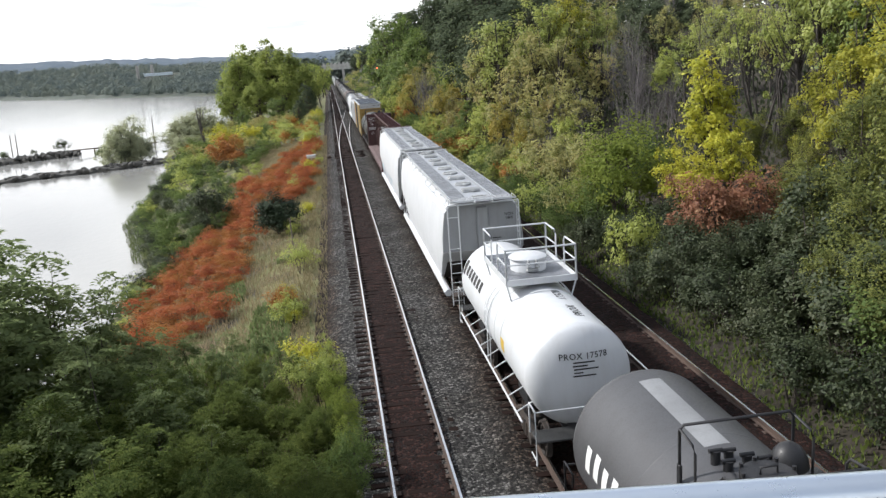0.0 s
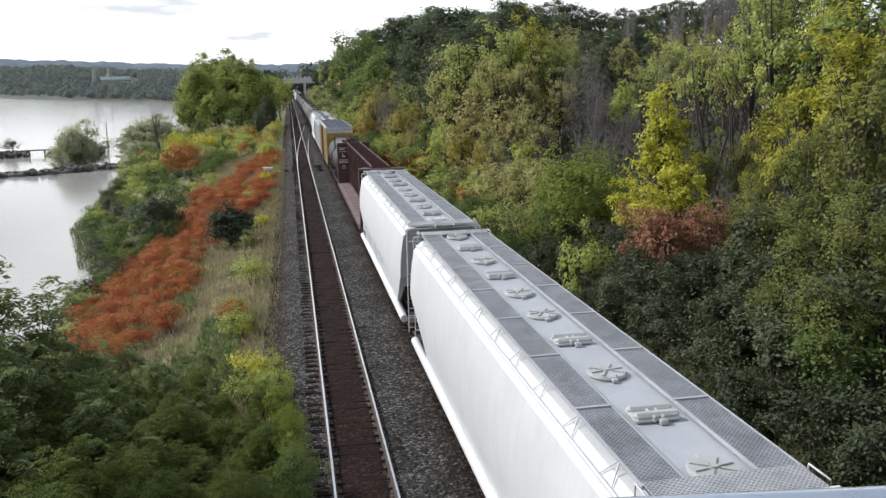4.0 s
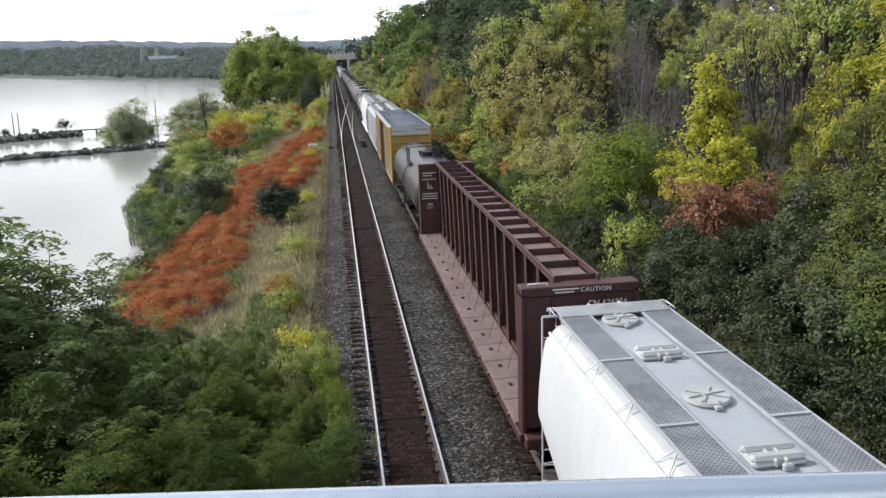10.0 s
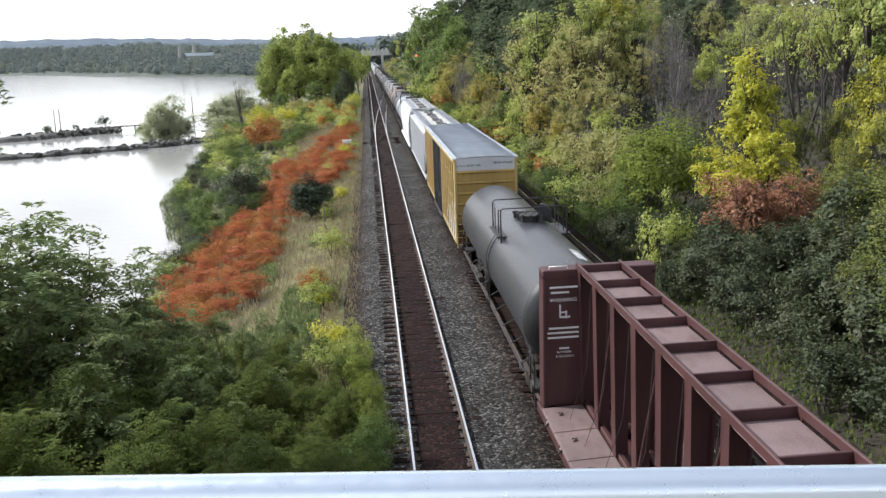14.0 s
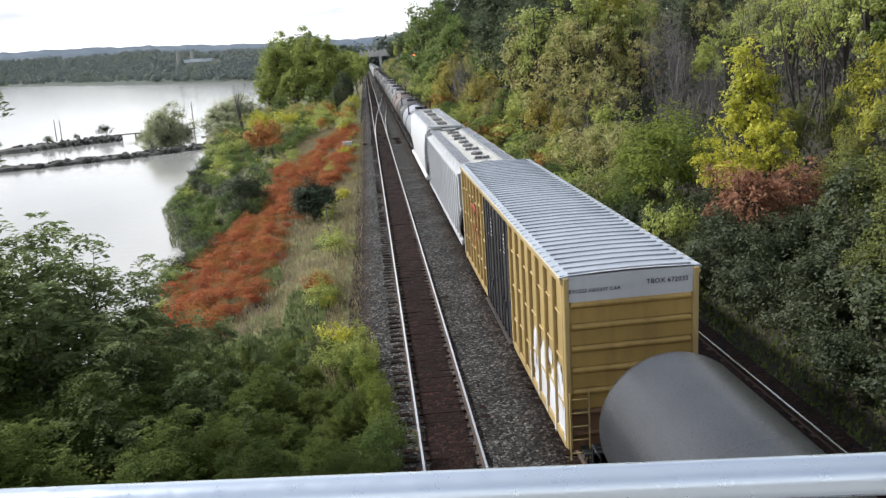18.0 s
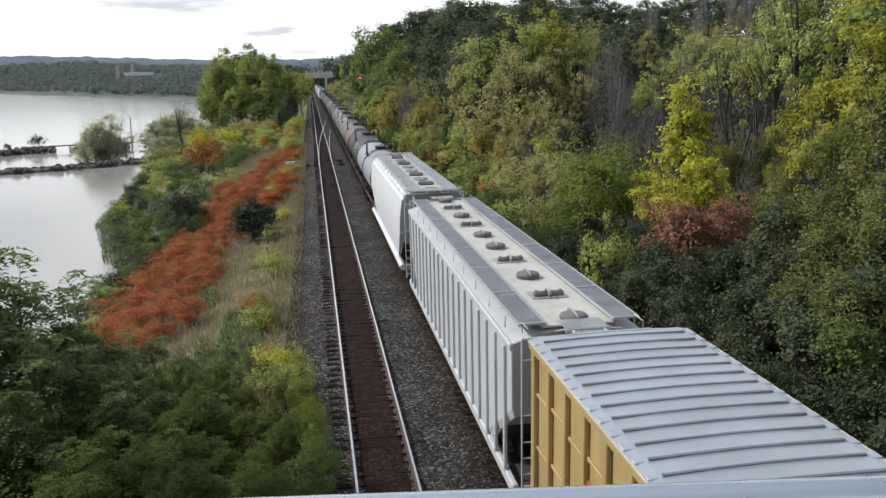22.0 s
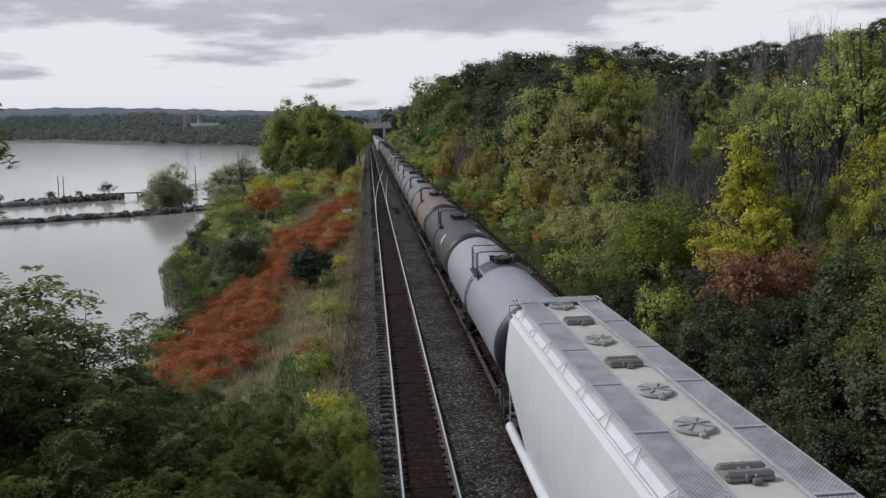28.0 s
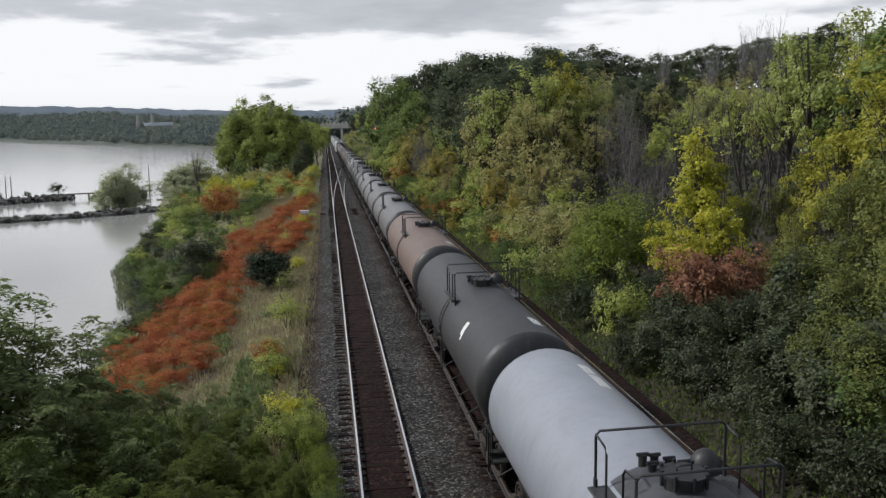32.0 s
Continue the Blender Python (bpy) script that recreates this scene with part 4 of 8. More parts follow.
kind("lime_shrub", name="shrub", leaf="lime", label="yellow-green shrub beside the railway", category="shrub", h=2.6, radius=(1.4, 1.4, 1.3), n_clumps=46, per=42, leaf_size=0.15, trunk_r=0.05, centre_z=0.5, clump=0.45, forks=3)
kind("gold_shrub", name="shrub", leaf="gold", label="low shrub turning yellow and orange", category="shrub", h=1.7, radius=(0.95, 0.95, 0.85), n_clumps=34, per=30, leaf_size=0.13, trunk_r=0.035, centre_z=0.5, clump=0.38, forks=3)
kind("rust_shrub", name="shrub", leaf="rust", label="round russet-red shrub on the slope", category="shrub", h=3.9, radius=(2.5, 2.3, 1.9), n_clumps=80, per=54, leaf_size=0.16, trunk_r=0.08, centre_z=0.5, clump=0.5, forks=4)
kind("orange_shrub", name="shrub", leaf="orange", label="orange autumn shrub beside the railway", category="shrub", h=2.8, radius=(1.6, 1.6, 1.4), n_clumps=46, per=40, leaf_size=0.17, trunk_r=0.05, centre_z=0.5, clump=0.5, forks=3)
kind("sumac", name="sumac", leaf="red", label="red autumn sumac bush on the embankment", category="shrub", h=1.9, radius=(1.15, 1.15, 0.8), n_clumps=38, per=44, leaf_size=0.125, trunk_r=0.035, centre_z=0.62, clump=0.5, forks=3, ratio=0.35, flat=0.4, droop=0.25)
kind("fore", name="tree", leaf="fore", label="leafy green tree below the bridge", category="tree", h=6.0, radius=(2.7, 2.7, 2.6), n_clumps=150, per=15, leaf_size=0.135, trunk_r=0.08, centre_z=0.56, clump=0.6, shell=0.5, forks=2, ratio=0.40, flat=0.42, droop=0.35, frond=4, reach=0.42, sub=0, limb_share=0.6)
kind("fore_fresh", name="tree", leaf="bankfresh", label="bright green leafy tree below the bridge", category="tree", h=6.0, radius=(2.7, 2.7, 2.6), n_clumps=150, per=15, leaf_size=0.135, trunk_r=0.08, centre_z=0.56, clump=0.6, shell=0.5, forks=2, ratio=0.40, flat=0.42, droop=0.35, frond=4, reach=0.42, sub=0, limb_share=0.6)
kind("sumac_orange", name="sumac", leaf="rustred", label="orange-red autumn sumac on the embankment", category="shrub", h=1.7, radius=(1.1, 1.1, 0.75), n_clumps=34, per=40, leaf_size=0.125, trunk_r=0.035, centre_z=0.6, clump=0.5, forks=3, ratio=0.35, flat=0.4, droop=0.25)
kind("golden_tall", name="tree", leaf="amber", label="tall golden autumn tree on the slope", category="tree", h=12, radius=(2.9, 2.9, 5.2), n_clumps=110, per=54, leaf_size=0.22, trunk_r=0.16, clump=0.5, shell=0.45, centre_z=0.55)
kind("bare_tall", name="tree", leaf="grey", label="tall thin tree with mostly bare branches", category="tree", h=12, radius=(2.0, 2.0, 5.0), n_clumps=60, per=10, leaf_size=0.2, trunk_r=0.13, centre_z=0.6, clump=0.8, shell=0.35, forks=4, bark_mat=BARK, sub=4)
kind("twig_tree", variants=2, name="tree", leaf="grey", label="leafless tree with fine grey branches on the skyline", category="tree", h=12, radius=(2.4, 2.4, 4.2), n_clumps=84, per=1, leaf_size=0.16, trunk_r=0.13, centre_z=0.62, clump=0.6, shell=0.3, forks=2, bark_mat=BARK_GREY, sub=5)
kind("tall_fore", variants=1, name="tree", leaf="sapling", label="slender tree with feathered leaves beside the bridge", category="tree", h=12.5, radius=(2.5, 2.5, 2.9), n_clumps=170, per=10, leaf_size=0.18, trunk_r=0.08, centre_z=0.77, clump=0.7, shell=0.35, ratio=0.42, flat=0.35, droop=0.3, frond=5, reach=0.6, limb_share=0.5, sub=0)
kind("sapling", variants=3, name="tree", leaf="sapling", label="slender young tree with feathered leaves on the bank", category="tree", h=6.0, radius=(1.5, 1.5, 2.4), n_clumps=34, per=6, leaf_size=0.17, trunk_r=0.04, centre_z=0.60, clump=0.55, shell=0.3, ratio=0.42, flat=0.3, droop=0.35, frond=5, reach=0.5, limb_share=0.5, sub=0)
kind("stems", variants=2, name="tree", leaf="lime", label="clump of slender dark stems with sparse leaves", category="tree", h=11, radius=(2.3, 2.3, 3.4), n_clumps=46, per=16, leaf_size=0.24, trunk_r=0.22, centre_z=0.74, clump=0.5, shell=0.4, forks=5, sub=2, bark_mat=BARK_THIN)
kind("thicket", variants=2, name="tree", leaf="grey", label="tangled leafless grey tree on the slope", category="tree", h=8, radius=(2.6, 2.6, 3.4), n_clumps=120, per=1, leaf_size=0.2, trunk_r=0.16, centre_z=0.56, clump=0.9, shell=0.2, forks=6, sub=7, bark_mat=BARK_PALE)
kind("tall_ash", variants=3, name="tree", leaf="olive", label="tall olive autumn tree with an open crown", category="tree", h=13, radius=(4.0, 4.0, 5.4), n_clumps=120, per=34, leaf_size=0.30, trunk_r=0.2, clump=0.62, shell=0.3, centre_z=0.56, bark_mat=BARK_THIN, sub=2)
kind("lime_tall", variants=2, name="tree", leaf="midlime", label="tall yellow-green tree with an open crown", category="tree", h=13, radius=(3.4, 3.4, 5.2), n_clumps=110, per=36, leaf_size=0.28, trunk_r=0.18, clump=0.58, shell=0.3, centre_z=0.58, bark_mat=BARK_THIN, sub=2)
kind("near_tree", variants=2, name="tree", leaf="nearside", label="green and yellowing tree beside the line", category="tree", h=9, radius=(2.9, 2.9, 4.2), n_clumps=170, per=70, leaf_size=0.15, trunk_r=0.1, clump=0.55, shell=0.5, centre_z=0.5, forks=2)
kind("olive_shrub", name="shrub", leaf="olive", label="dull olive shrub on the slope", category="shrub", h=3.8, radius=(1.9, 1.9, 1.8), n_clumps=60, per=40, leaf_size=0.18, trunk_r=0.06, centre_z=0.5, clump=0.5, forks=3)
kind("yellow_shrub", name="shrub", leaf="yellow", label="bright yellow-green shrub on the lake bank", category="shrub", h=2.6, radius=(1.35, 1.35, 1.25), n_clumps=46, per=44, leaf_size=0.16, trunk_r=0.05, centre_z=0.5, clump=0.45, forks=3)
kind("bank_tree", variants=3, name="tree", leaf="bank", label="broad green tree on the lake bank", category="tree", h=15, uneven=0.3, radius=(5.0, 5.0, 7.0), n_clumps=130, per=60, leaf_size=0.55, trunk_r=0.3, clump=1.25, centre_z=0.5, shell=0.6)
kind("conifer", variants=1, name="conifer", leaf="needle", label="small dark green evergreen on the grassy bank", category="tree", h=2.7, uneven=0.12, radius=(1.0, 1.0, 1.35), n_clumps=220, per=50, leaf_size=0.13, trunk_r=0.06, centre_z=0.45, clump=0.34, shell=0.1, ratio=0.3)
kind("snag", variants=1, name="tree", leaf="grey", label="bare dead tree by the lake", category="tree", h=9, radius=(2.2, 1.8, 3.6), n_clumps=26, per=2, leaf_size=0.2, trunk_r=0.20, centre_z=0.62, clump=0.8, shell=0.6, forks=4, bark_mat=BARK_THIN, sub=3)
kind("spire", variants=1, name="tree", leaf="yellow", label="bright yellow tree with a pointed crown", category="tree", h=8, radius=(3.2, 3.2, 4.2), n_clumps=120, per=42, leaf_size=0.21, trunk_r=0.09, clump=0.50, shell=0.35, centre_z=0.5, cone=0.72, bark_mat=BARK_THIN)
kind("soft_shrub", variants=2, name="shrub", leaf="soft", label="tall soft green shrub on the slope", category="shrub", h=4.2, radius=(2.0, 2.0, 2.2), n_clumps=90, per=60, leaf_size=0.13, trunk_r=0.06, centre_z=0.5, clump=0.55, forks=3)
kind("willow", variants=2, name="tree", leaf="willow", label="round grey-green willow by the water", category="tree", h=9, radius=(5.6, 5.2, 4.6), n_clumps=170, per=48, leaf_size=0.34, trunk_r=0.14, centre_z=0.44, clump=0.95, forks=4, shell=0.55)


def crown_top(ob):
    crown = next(c for c in ob.children if c.name.startswith("crown"))
    return float(np.percentile([v.co.z for v in crown.data.vertices], 98.5))


TOP = {key: [crown_top(o) for o in obs] for key, obs in KINDS.items()}
USED = {key: 0 for key in KINDS}
PRNG = np.random.default_rng(5)


def grow(key, x, y, scale=1.0, wide=1.0, z=None, group=""):
    """A plant of that kind at a place; the first of each variant is the one that was built."""
    n = USED[key]
    USED[key] += 1
    src = KINDS[key][n % len(KINDS[key])]
    gz = ground_at(x, y) if z is None else z
    m = pose(x, y, gz - 0.05, PRNG.normal(0, 2), PRNG.normal(0, 2), PRNG.random() * 360) @ Matrix.Diagonal((scale * wide, scale * wide, scale, 1))
    if n < len(KINDS[key]):
        src.matrix_basis = m
        ob = src
    else:
        ob = copy_thing(src, Matrix.Identity(4))
        ob.matrix_basis = m
    if group:
        tagged(ob, group=group)
    return ob


def scatter(keys, x0, x1, y0, y1, step, lo=0.8, hi=1.2, group="", weights=None, skip=None, join=False):
    y = y0
    while y < y1:
        x = x0
        while x < x1:
            px, py = x + PRNG.normal(0, 0.28) * step, y + PRNG.normal(0, 0.28) * step
            if skip is None or not skip(px, py):
                key, size = PRNG.choice(keys, p=weights), lo + (hi - lo) * PRNG.random()
                if join:
                    FAR_SHRUBS.append((key, pose(px, py, ground_at(px, py) - 0.05, 0, 0, PRNG.random() * 360) @ Matrix.Diagonal((size, size, size, 1))))
                else:
                    grow(key, px, py, size, group=group)
            x += step
        y += step


EYE_Z = 9.8
FAR_SHRUBS = []


def shrubbery():
    """The shrubs too far off to count, joined: every third leaf, larger."""
    cos, mats, slots = [], [], []
    for i, (key, m) in enumerate(FAR_SHRUBS):
        crown = next(c for c in KINDS[key][i % len(KINDS[key])].children if c.name.startswith("crown")).data
        v = np.empty(len(crown.vertices) * 3)
        crown.vertices.foreach_get("co", v)
        v = v.reshape(-1, 4, 3)[i % 3::3]
        mid = v.mean(1)[:, None, :]
        v = mid + (v - mid) * 1.65
        a = np.array(m)
        cos.append(v.reshape(-1, 3) @ a[:3, :3].T + a[:3, 3])
        mat = crown.materials[0]
        if mat not in mats:
            mats.append(mat)
        slots.append(np.full(len(v), mats.index(mat), dtype=np.int32))
    co, slot = np.concatenate(cos), np.concatenate(slots)
    n = len(slot)
    me = bpy.data.meshes.new("shrubbery")
    me.vertices.add(4 * n)
    me.vertices.foreach_set("co", co.ravel())
    me.loops.add(4 * n)
    me.loops.foreach_set("vertex_index", np.arange(4 * n, dtype=np.int32))
    me.polygons.add(n)
    me.polygons.foreach_set("loop_start", np.arange(0, 4 * n, 4, dtype=np.int32))
    me.polygons.foreach_set("loop_total", np.full(n, 4, dtype=np.int32))
    for mat in mats:
        me.materials.append(mat)
    me.polygons.foreach_set("material_index", slot)
    me.update()
    return tagged(new("shrubbery", me), "mixed green, yellow and orange shrubs along both banks", "shrubs", kind="stuff")


def stand(key, az, dist, top_el, wide=1.0, group=""):
    """A plant seen from the bridge in the direction az (degrees to the right of the line), dist metres off, whose top reaches the elevation top_el."""
    x, y = dist * math.sin(radians(az)), dist * math.cos(radians(az))
    n = USED[key] % len(KINDS[key])
    h = EYE_Z + dist * math.tan(radians(top_el)) - ground_at(x, y)
    s = max(0.25, h / TOP[key][n])
    return grow(key, x, y, s, wide, group=group)


# ---- the wooded slope ----
W, S = "trees of the wooded slope", "shrubs along the line"
# the dark ridge
for _az, _el in ((4.7, 2.5), (5.2, 3.3), (5.8, 3.5), (6.6, 3.7), (7.4, 4.0), (8.3, 4.1), (9.2, 4.5), (10.1, 4.9)):
    stand("maple" if _az < 5.5 else "oak", _az + PRNG.normal(0, 0.2), 195 + PRNG.normal(0, 14), _el + PRNG.normal(0, 0.1), 0.9, W)
    stand("maple" if _az < 7 else "oak", _az + 0.5, 160 + PRNG.normal(0, 10), _el - 1.4, 0.9, W)
    stand(("locust", "maple", "ash")[int(_az * 2) % 3], _az + 0.2, 142 + PRNG.normal(0, 8), _el - 3.4, 0.9, W)
for _az, _d, _el, _k in ((3.6, 150, -1.6, "lime_shrub"), (4.4, 140, -2.0, "locust"), (5.2, 132, -1.6, "locust"), (5.9, 122, -0.4, "goldleaf"), (6.5, 118, -0.6, "bare"), (7.0, 112, -0.2, "thicket"), (7.6, 110, -1.2, "ash"), (4.8, 120, -3.2, "lime_shrub"), (5.8, 112, -3.4, "green_shrub"),
                         (6.6, 104, -3.4, "lime_shrub"), (7.6, 98, -3.4, "locust"), (8.4, 94, -3.0, "ash"), (4.0, 165, -1.0, "maple")):
    stand(_k, _az, _d, _el, 0.9, W)
for _az in np.arange(11.0, 33.0, 1.35):
    _el = float(np.interp(_az, [11, 13.2, 18.3, 22, 28, 31, 34], [4.8, 4.7, 5.0, 4.4, 4.9, 5.2, 5.4]))
    stand("oak", _az, 128 + PRNG.normal(0, 8), _el + PRNG.normal(0, 0.12), 1.15, W)
    stand("oak" if PRNG.random() < 0.6 else "ash", _az + 0.6, 104 + PRNG.normal(0, 6), _el - 1.5 + PRNG.normal(0, 0.3), 1.1, W)
for _az in np.arange(33.5, 58.0, 3.0):
    stand("oak", _az, 95 + PRNG.normal(0, 6), 5.5 + PRNG.normal(0, 0.3), 1.1, W)
# the middle of the slope
for _az in np.arange(11.5, 36.0, 2.4):
    stand(PRNG.choice(["ash", "bare", "tall_ash"], p=[0.35, 0.3, 0.35]), _az, 86 + PRNG.normal(0, 4), 1.9 + PRNG.normal(0, 0.6), 0.9, W)
for _az, _d, _el, _k, _w in ((16.7, 80, 4.3, "golden_tall", 1.0), (15.2, 78, 3.6, "lime_tall", 0.9), (18.5, 78, 2.9, "lime_tall", 0.85), (12.6, 80, 2.8, "lime_tall", 0.9), (11.0, 84, 1.2, "tall_ash", 0.8), (14.0, 74, 1.6, "tall_ash", 0.95),
                             (16.6, 72, 1.4, "tall_ash", 0.95), (18.8, 72, 0.6, "tall_ash", 0.85), (12.8, 72, -0.8, "ash", 0.9), (15.2, 68, -1.6, "ash", 0.9), (17.6, 66, -1.8, "ash", 0.9), (10.8, 78, -2.2, "locust", 0.8), (12.0, 70, -3.2, "goldleaf", 0.8),
                             (9.6, 90, -2.9, "maple", 0.7), (8.6, 100, -2.2, "ash", 0.8), (14.2, 64, -3.6, "ash", 0.8), (16.4, 62, -4.0, "locust", 0.7),
                             (20.6, 70, 0.9, "thicket", 1.0), (21.6, 66, 0.2, "thicket", 1.0), (22.6, 68, -0.2, "thicket", 1.0), (23.6, 62, -1.6, "thicket", 1.0), (21.0, 60, -2.6, "thicket", 1.0), (22.4, 58, -3.2, "thicket", 1.0), (19.8, 76, 1.8, "bare", 1.0),
                             (24.6, 64, 1.4, "lime_tall", 0.75), (26.4, 62, 2.6, "lime_tall", 0.8), (28.4, 62, 2.2, "lime_tall", 0.8), (23.4, 66, 0.4, "locust", 0.7), (29.8, 60, 1.6, "tall_ash", 0.7), (25.6, 58, -1.0, "tall_ash", 0.6), (30.9, 58, 3.0, "lime_tall", 0.7),
                             (27.6, 51, 1.8, "stems", 0.9), (29.2, 50, 2.6, "stems", 0.9), (30.5, 49, 3.4, "stems", 0.9), (26.0, 56, 3.6, "bare_tall", 0.9),
                             (31.8, 47, 5.2, "lime_tall", 0.65), (33.4, 45, 5.6, "lime_tall", 0.7), (35.2, 44, 6.4, "lime_tall", 0.8), (37.6, 43, 6.0, "maple", 0.8), (40.0, 42, 5.4, "maple", 1.0), (44.0, 40, 5.0, "locust", 1.0), (28.9, 44, -4.6, "near_tree", 0.7), (31.4, 42, -3.5, "near_tree", 0.8)):
    stand(_k, _az, _d, _el, _w, W)
for _az in (24.4, 25.6, 26.6, 27.6, 28.6, 29.6, 30.6, 31.6):
    stand("oak", _az, 112, 3.3, 1.1, W)
# the nearer, brighter trees
stand("spire", 26.2, 42.0, -0.9, 0.95, W)
stand("golden", 23.9, 41.0, -6.4, 0.80, W)
stand("golden", 27.4, 40.0, -5.8, 0.8, W)
stand("golden", 25.4, 40.0, -7.0, 0.85, W)
for _az, _el in ((24.6, -11.8), (26.8, -12.2), (29.0, -11.6), (31.0, -11.0)):
    stand("vine_shrub", _az, 33.0, _el, 0.9, S)
stand("soft_shrub", 20.4, 43.0, -4.8, 0.95, S)
stand("soft_shrub", 18.7, 44.5, -6.4, 0.9, S)
stand("lime_shrub", 20.7, 35.5, -10.0, 0.55, S)
for _az, _d, _el in ((26.2, 98, 5.7), (28.2, 94, 6.2), (29.2, 90, 6.0), (30.2, 88, 6.6), (31.2, 80, 6.8), (23.6, 104, 5.0)):
    stand("twig_tree", _az, _d, _el, 0.9, W)
stand("golden_tall", 34.6, 36.0, 1.2, 0.9, W)
stand("golden_tall", 32.7, 40.0, -1.4, 0.8, W)
stand("golden_tall", 37.6, 35.0, 4.8, 0.9, W)
stand("near_tree", 35.6, 33.0, -3.0, 0.8, W)
stand("near_tree", 32.4, 36.5, -6.0, 0.9, W)
stand("near_tree", 33.8, 31.0, -7.6, 0.9, W)
stand("near_tree", 39.5, 31.0, 1.5, 0.8, W)
stand("rust_shrub", 26.0, 35.0, -8.8, 0.84)
stand("rust_shrub", 28.6, 36.0, -8.3, 0.88)
for _az, _d, _el, _k, _w in ((22.0, 47, -5.6, "green_shrub", 0.8), (18.2, 52, -5.6, "olive_shrub", 0.8), (16.4, 54, -5.6, "olive_shrub", 0.8), (14.8, 56, -5.8, "olive_shrub", 0.9), (13.2, 60, -6.0, "lime_shrub", 0.9),
                             (12.0, 66, -5.6, "olive_shrub", 0.8), (18.8, 43, -8.6, "green_shrub", 0.9), (16.8, 46, -8.4, "olive_shrub", 0.9), (14.6, 50, -8.0, "lime_shrub", 0.9), (20.8, 37, -11.5, "vine_shrub", 0.9),
                             (23.4, 38, -11.2, "vine_shrub", 0.9), (17.8, 40, -11.0, "vine_shrub", 0.8), (15.6, 44, -10.4, "green_shrub", 0.8), (23.4, 34, -12.6, "vine_shrub", 0.8), (26.6, 31, -15.4, "vine_shrub", 1.0), (29.0, 30.5, -15.0, "vine_shrub", 1.0), (28.2, 33, -13.6, "vine_shrub", 0.9),
                             (31.4, 33, -10.6, "near_tree", 0.9), (33.4, 30, -9.6, "near_tree", 0.9), (36.0, 28, -9.0, "near_tree", 0.9), (39.0, 27, -7.0, "near_tree", 0.9), (31.0, 37, -8.4, "near_tree", 0.8), (34.6, 26, -13.0, "near_tree", 1.0), (37.4, 24, -13.0, "near_tree", 1.0), (23.0, 34, -13.5, "lime_shrub", 0.7),
                             (13.0, 54, -8.4, "green_shrub", 0.8), (11.4, 66, -7.0, "lime_shrub", 0.9), (10.4, 74, -6.0, "green_shrub", 0.9), (9.6, 84, -5.2, "orange_shrub", 1.0), (9.0, 92, -4.8, "orange_shrub", 1.1)):
    stand(_k, _az, _d, _el, _w, S)
scatter(["vine_shrub", "green_shrub"], 13.0, 13.6, 10, 34, 1.9, 0.55, 0.85, S, [0.9, 0.1])
scatter(["vine_shrub", "green_shrub"], 15.0, 15.6, 9, 26, 2.2, 0.8, 1.1, S, [0.88, 0.12])
scatter(["vine_shrub", "green_shrub"], 15.0, 15.6, 26, 36, 2.2, 0.5, 0.75, S, [0.8, 0.2])
scatter(["vine_shrub"], 17.0, 20.5, 10, 26, 2.6, 1.0, 1.4, S)
scatter(["vine_shrub", "green_shrub", "lime_shrub"], 13.0, 13.4, 35, 62, 2.1, 0.5, 0.8, S, [0.5, 0.3, 0.2])
scatter(["lime_shrub", "green_shrub", "orange_shrub", "gold_shrub"], 13.2, 14.6, 62, 112, 3.0, 0.7, 1.2, S, [0.42, 0.33, 0.10, 0.15], join=True)
scatter(["lime_shrub", "green_shrub", "locust", "orange_shrub"], 16.0, 20.5, 66, 112, 4.0, 0.5, 0.8, S, [0.35, 0.25, 0.28, 0.12], join=True)
for _x, _y, _s in ((13.6, 104, 1.3), (15.6, 110, 1.4), (14.2, 118, 1.2), (16.8, 103, 1.2), (15.0, 160, 1.5)):
    grow("orange_shrub", _x, _y, _s, group=S)
scatter(["lime_shrub", "goldleaf", "locust", "green_shrub"], 13.6, 22.0, 114, 300, 5.2, 0.5, 0.9, W, [0.45, 0.12, 0.18, 0.25], skip=lambda x, y: x < 0.052 * y + 2.5, join=True)
scatter(["lime_shrub", "green_shrub", "olive_shrub"], 13.4, 24.0, 200, 610, 8.0, 0.7, 1.3, S, [0.4, 0.35, 0.25], skip=lambda x, y: x > 0.058 * y + 2, join=True)
scatter(["lime_shrub", "green_shrub", "orange_shrub"], 13.2, 16.5, 112, 215, 4.0, 0.6, 1.1, S, [0.5, 0.35, 0.15], join=True)
scatter(["oak", "locust", "maple"], 20.0, 44.0, 300, 620, 15.0, 0.8, 1.2, W, [0.5, 0.2, 0.3], skip=lambda x, y: x < 0.062 * y)
scatter(["ash", "locust"], 24.0, 34.0, 92, 160, 7.0, 0.7, 1.0, W, [0.6, 0.4])

for _az, _d, _el, _k, _w in ((4.8, 143, -2.65, "orange_shrub", 1.1), (5.5, 126, -2.8, "orange_shrub", 1.0), (7.0, 100, -4.8, "orange_shrub", 0.9), (8.1, 86, -5.2, "orange_shrub", 0.9), (13.4, 62, -4.4, "goldleaf", 0.5), (4.3, 172, -2.0, "lime_shrub", 1.1), (4.4, 158, -1.7, "goldleaf", 0.6), (7.6, 100, -1.7, "goldleaf", 0.6), (6.7, 112, -2.2, "goldleaf", 0.6),
                             (7.2, 108, -3.7, "lime_shrub", 1.1), (8.6, 92, -4.0, "lime_shrub", 1.1), (6.0, 140, -3.1, "lime_shrub", 1.1)):
    stand(_k, _az, _d, _el, _w, S)
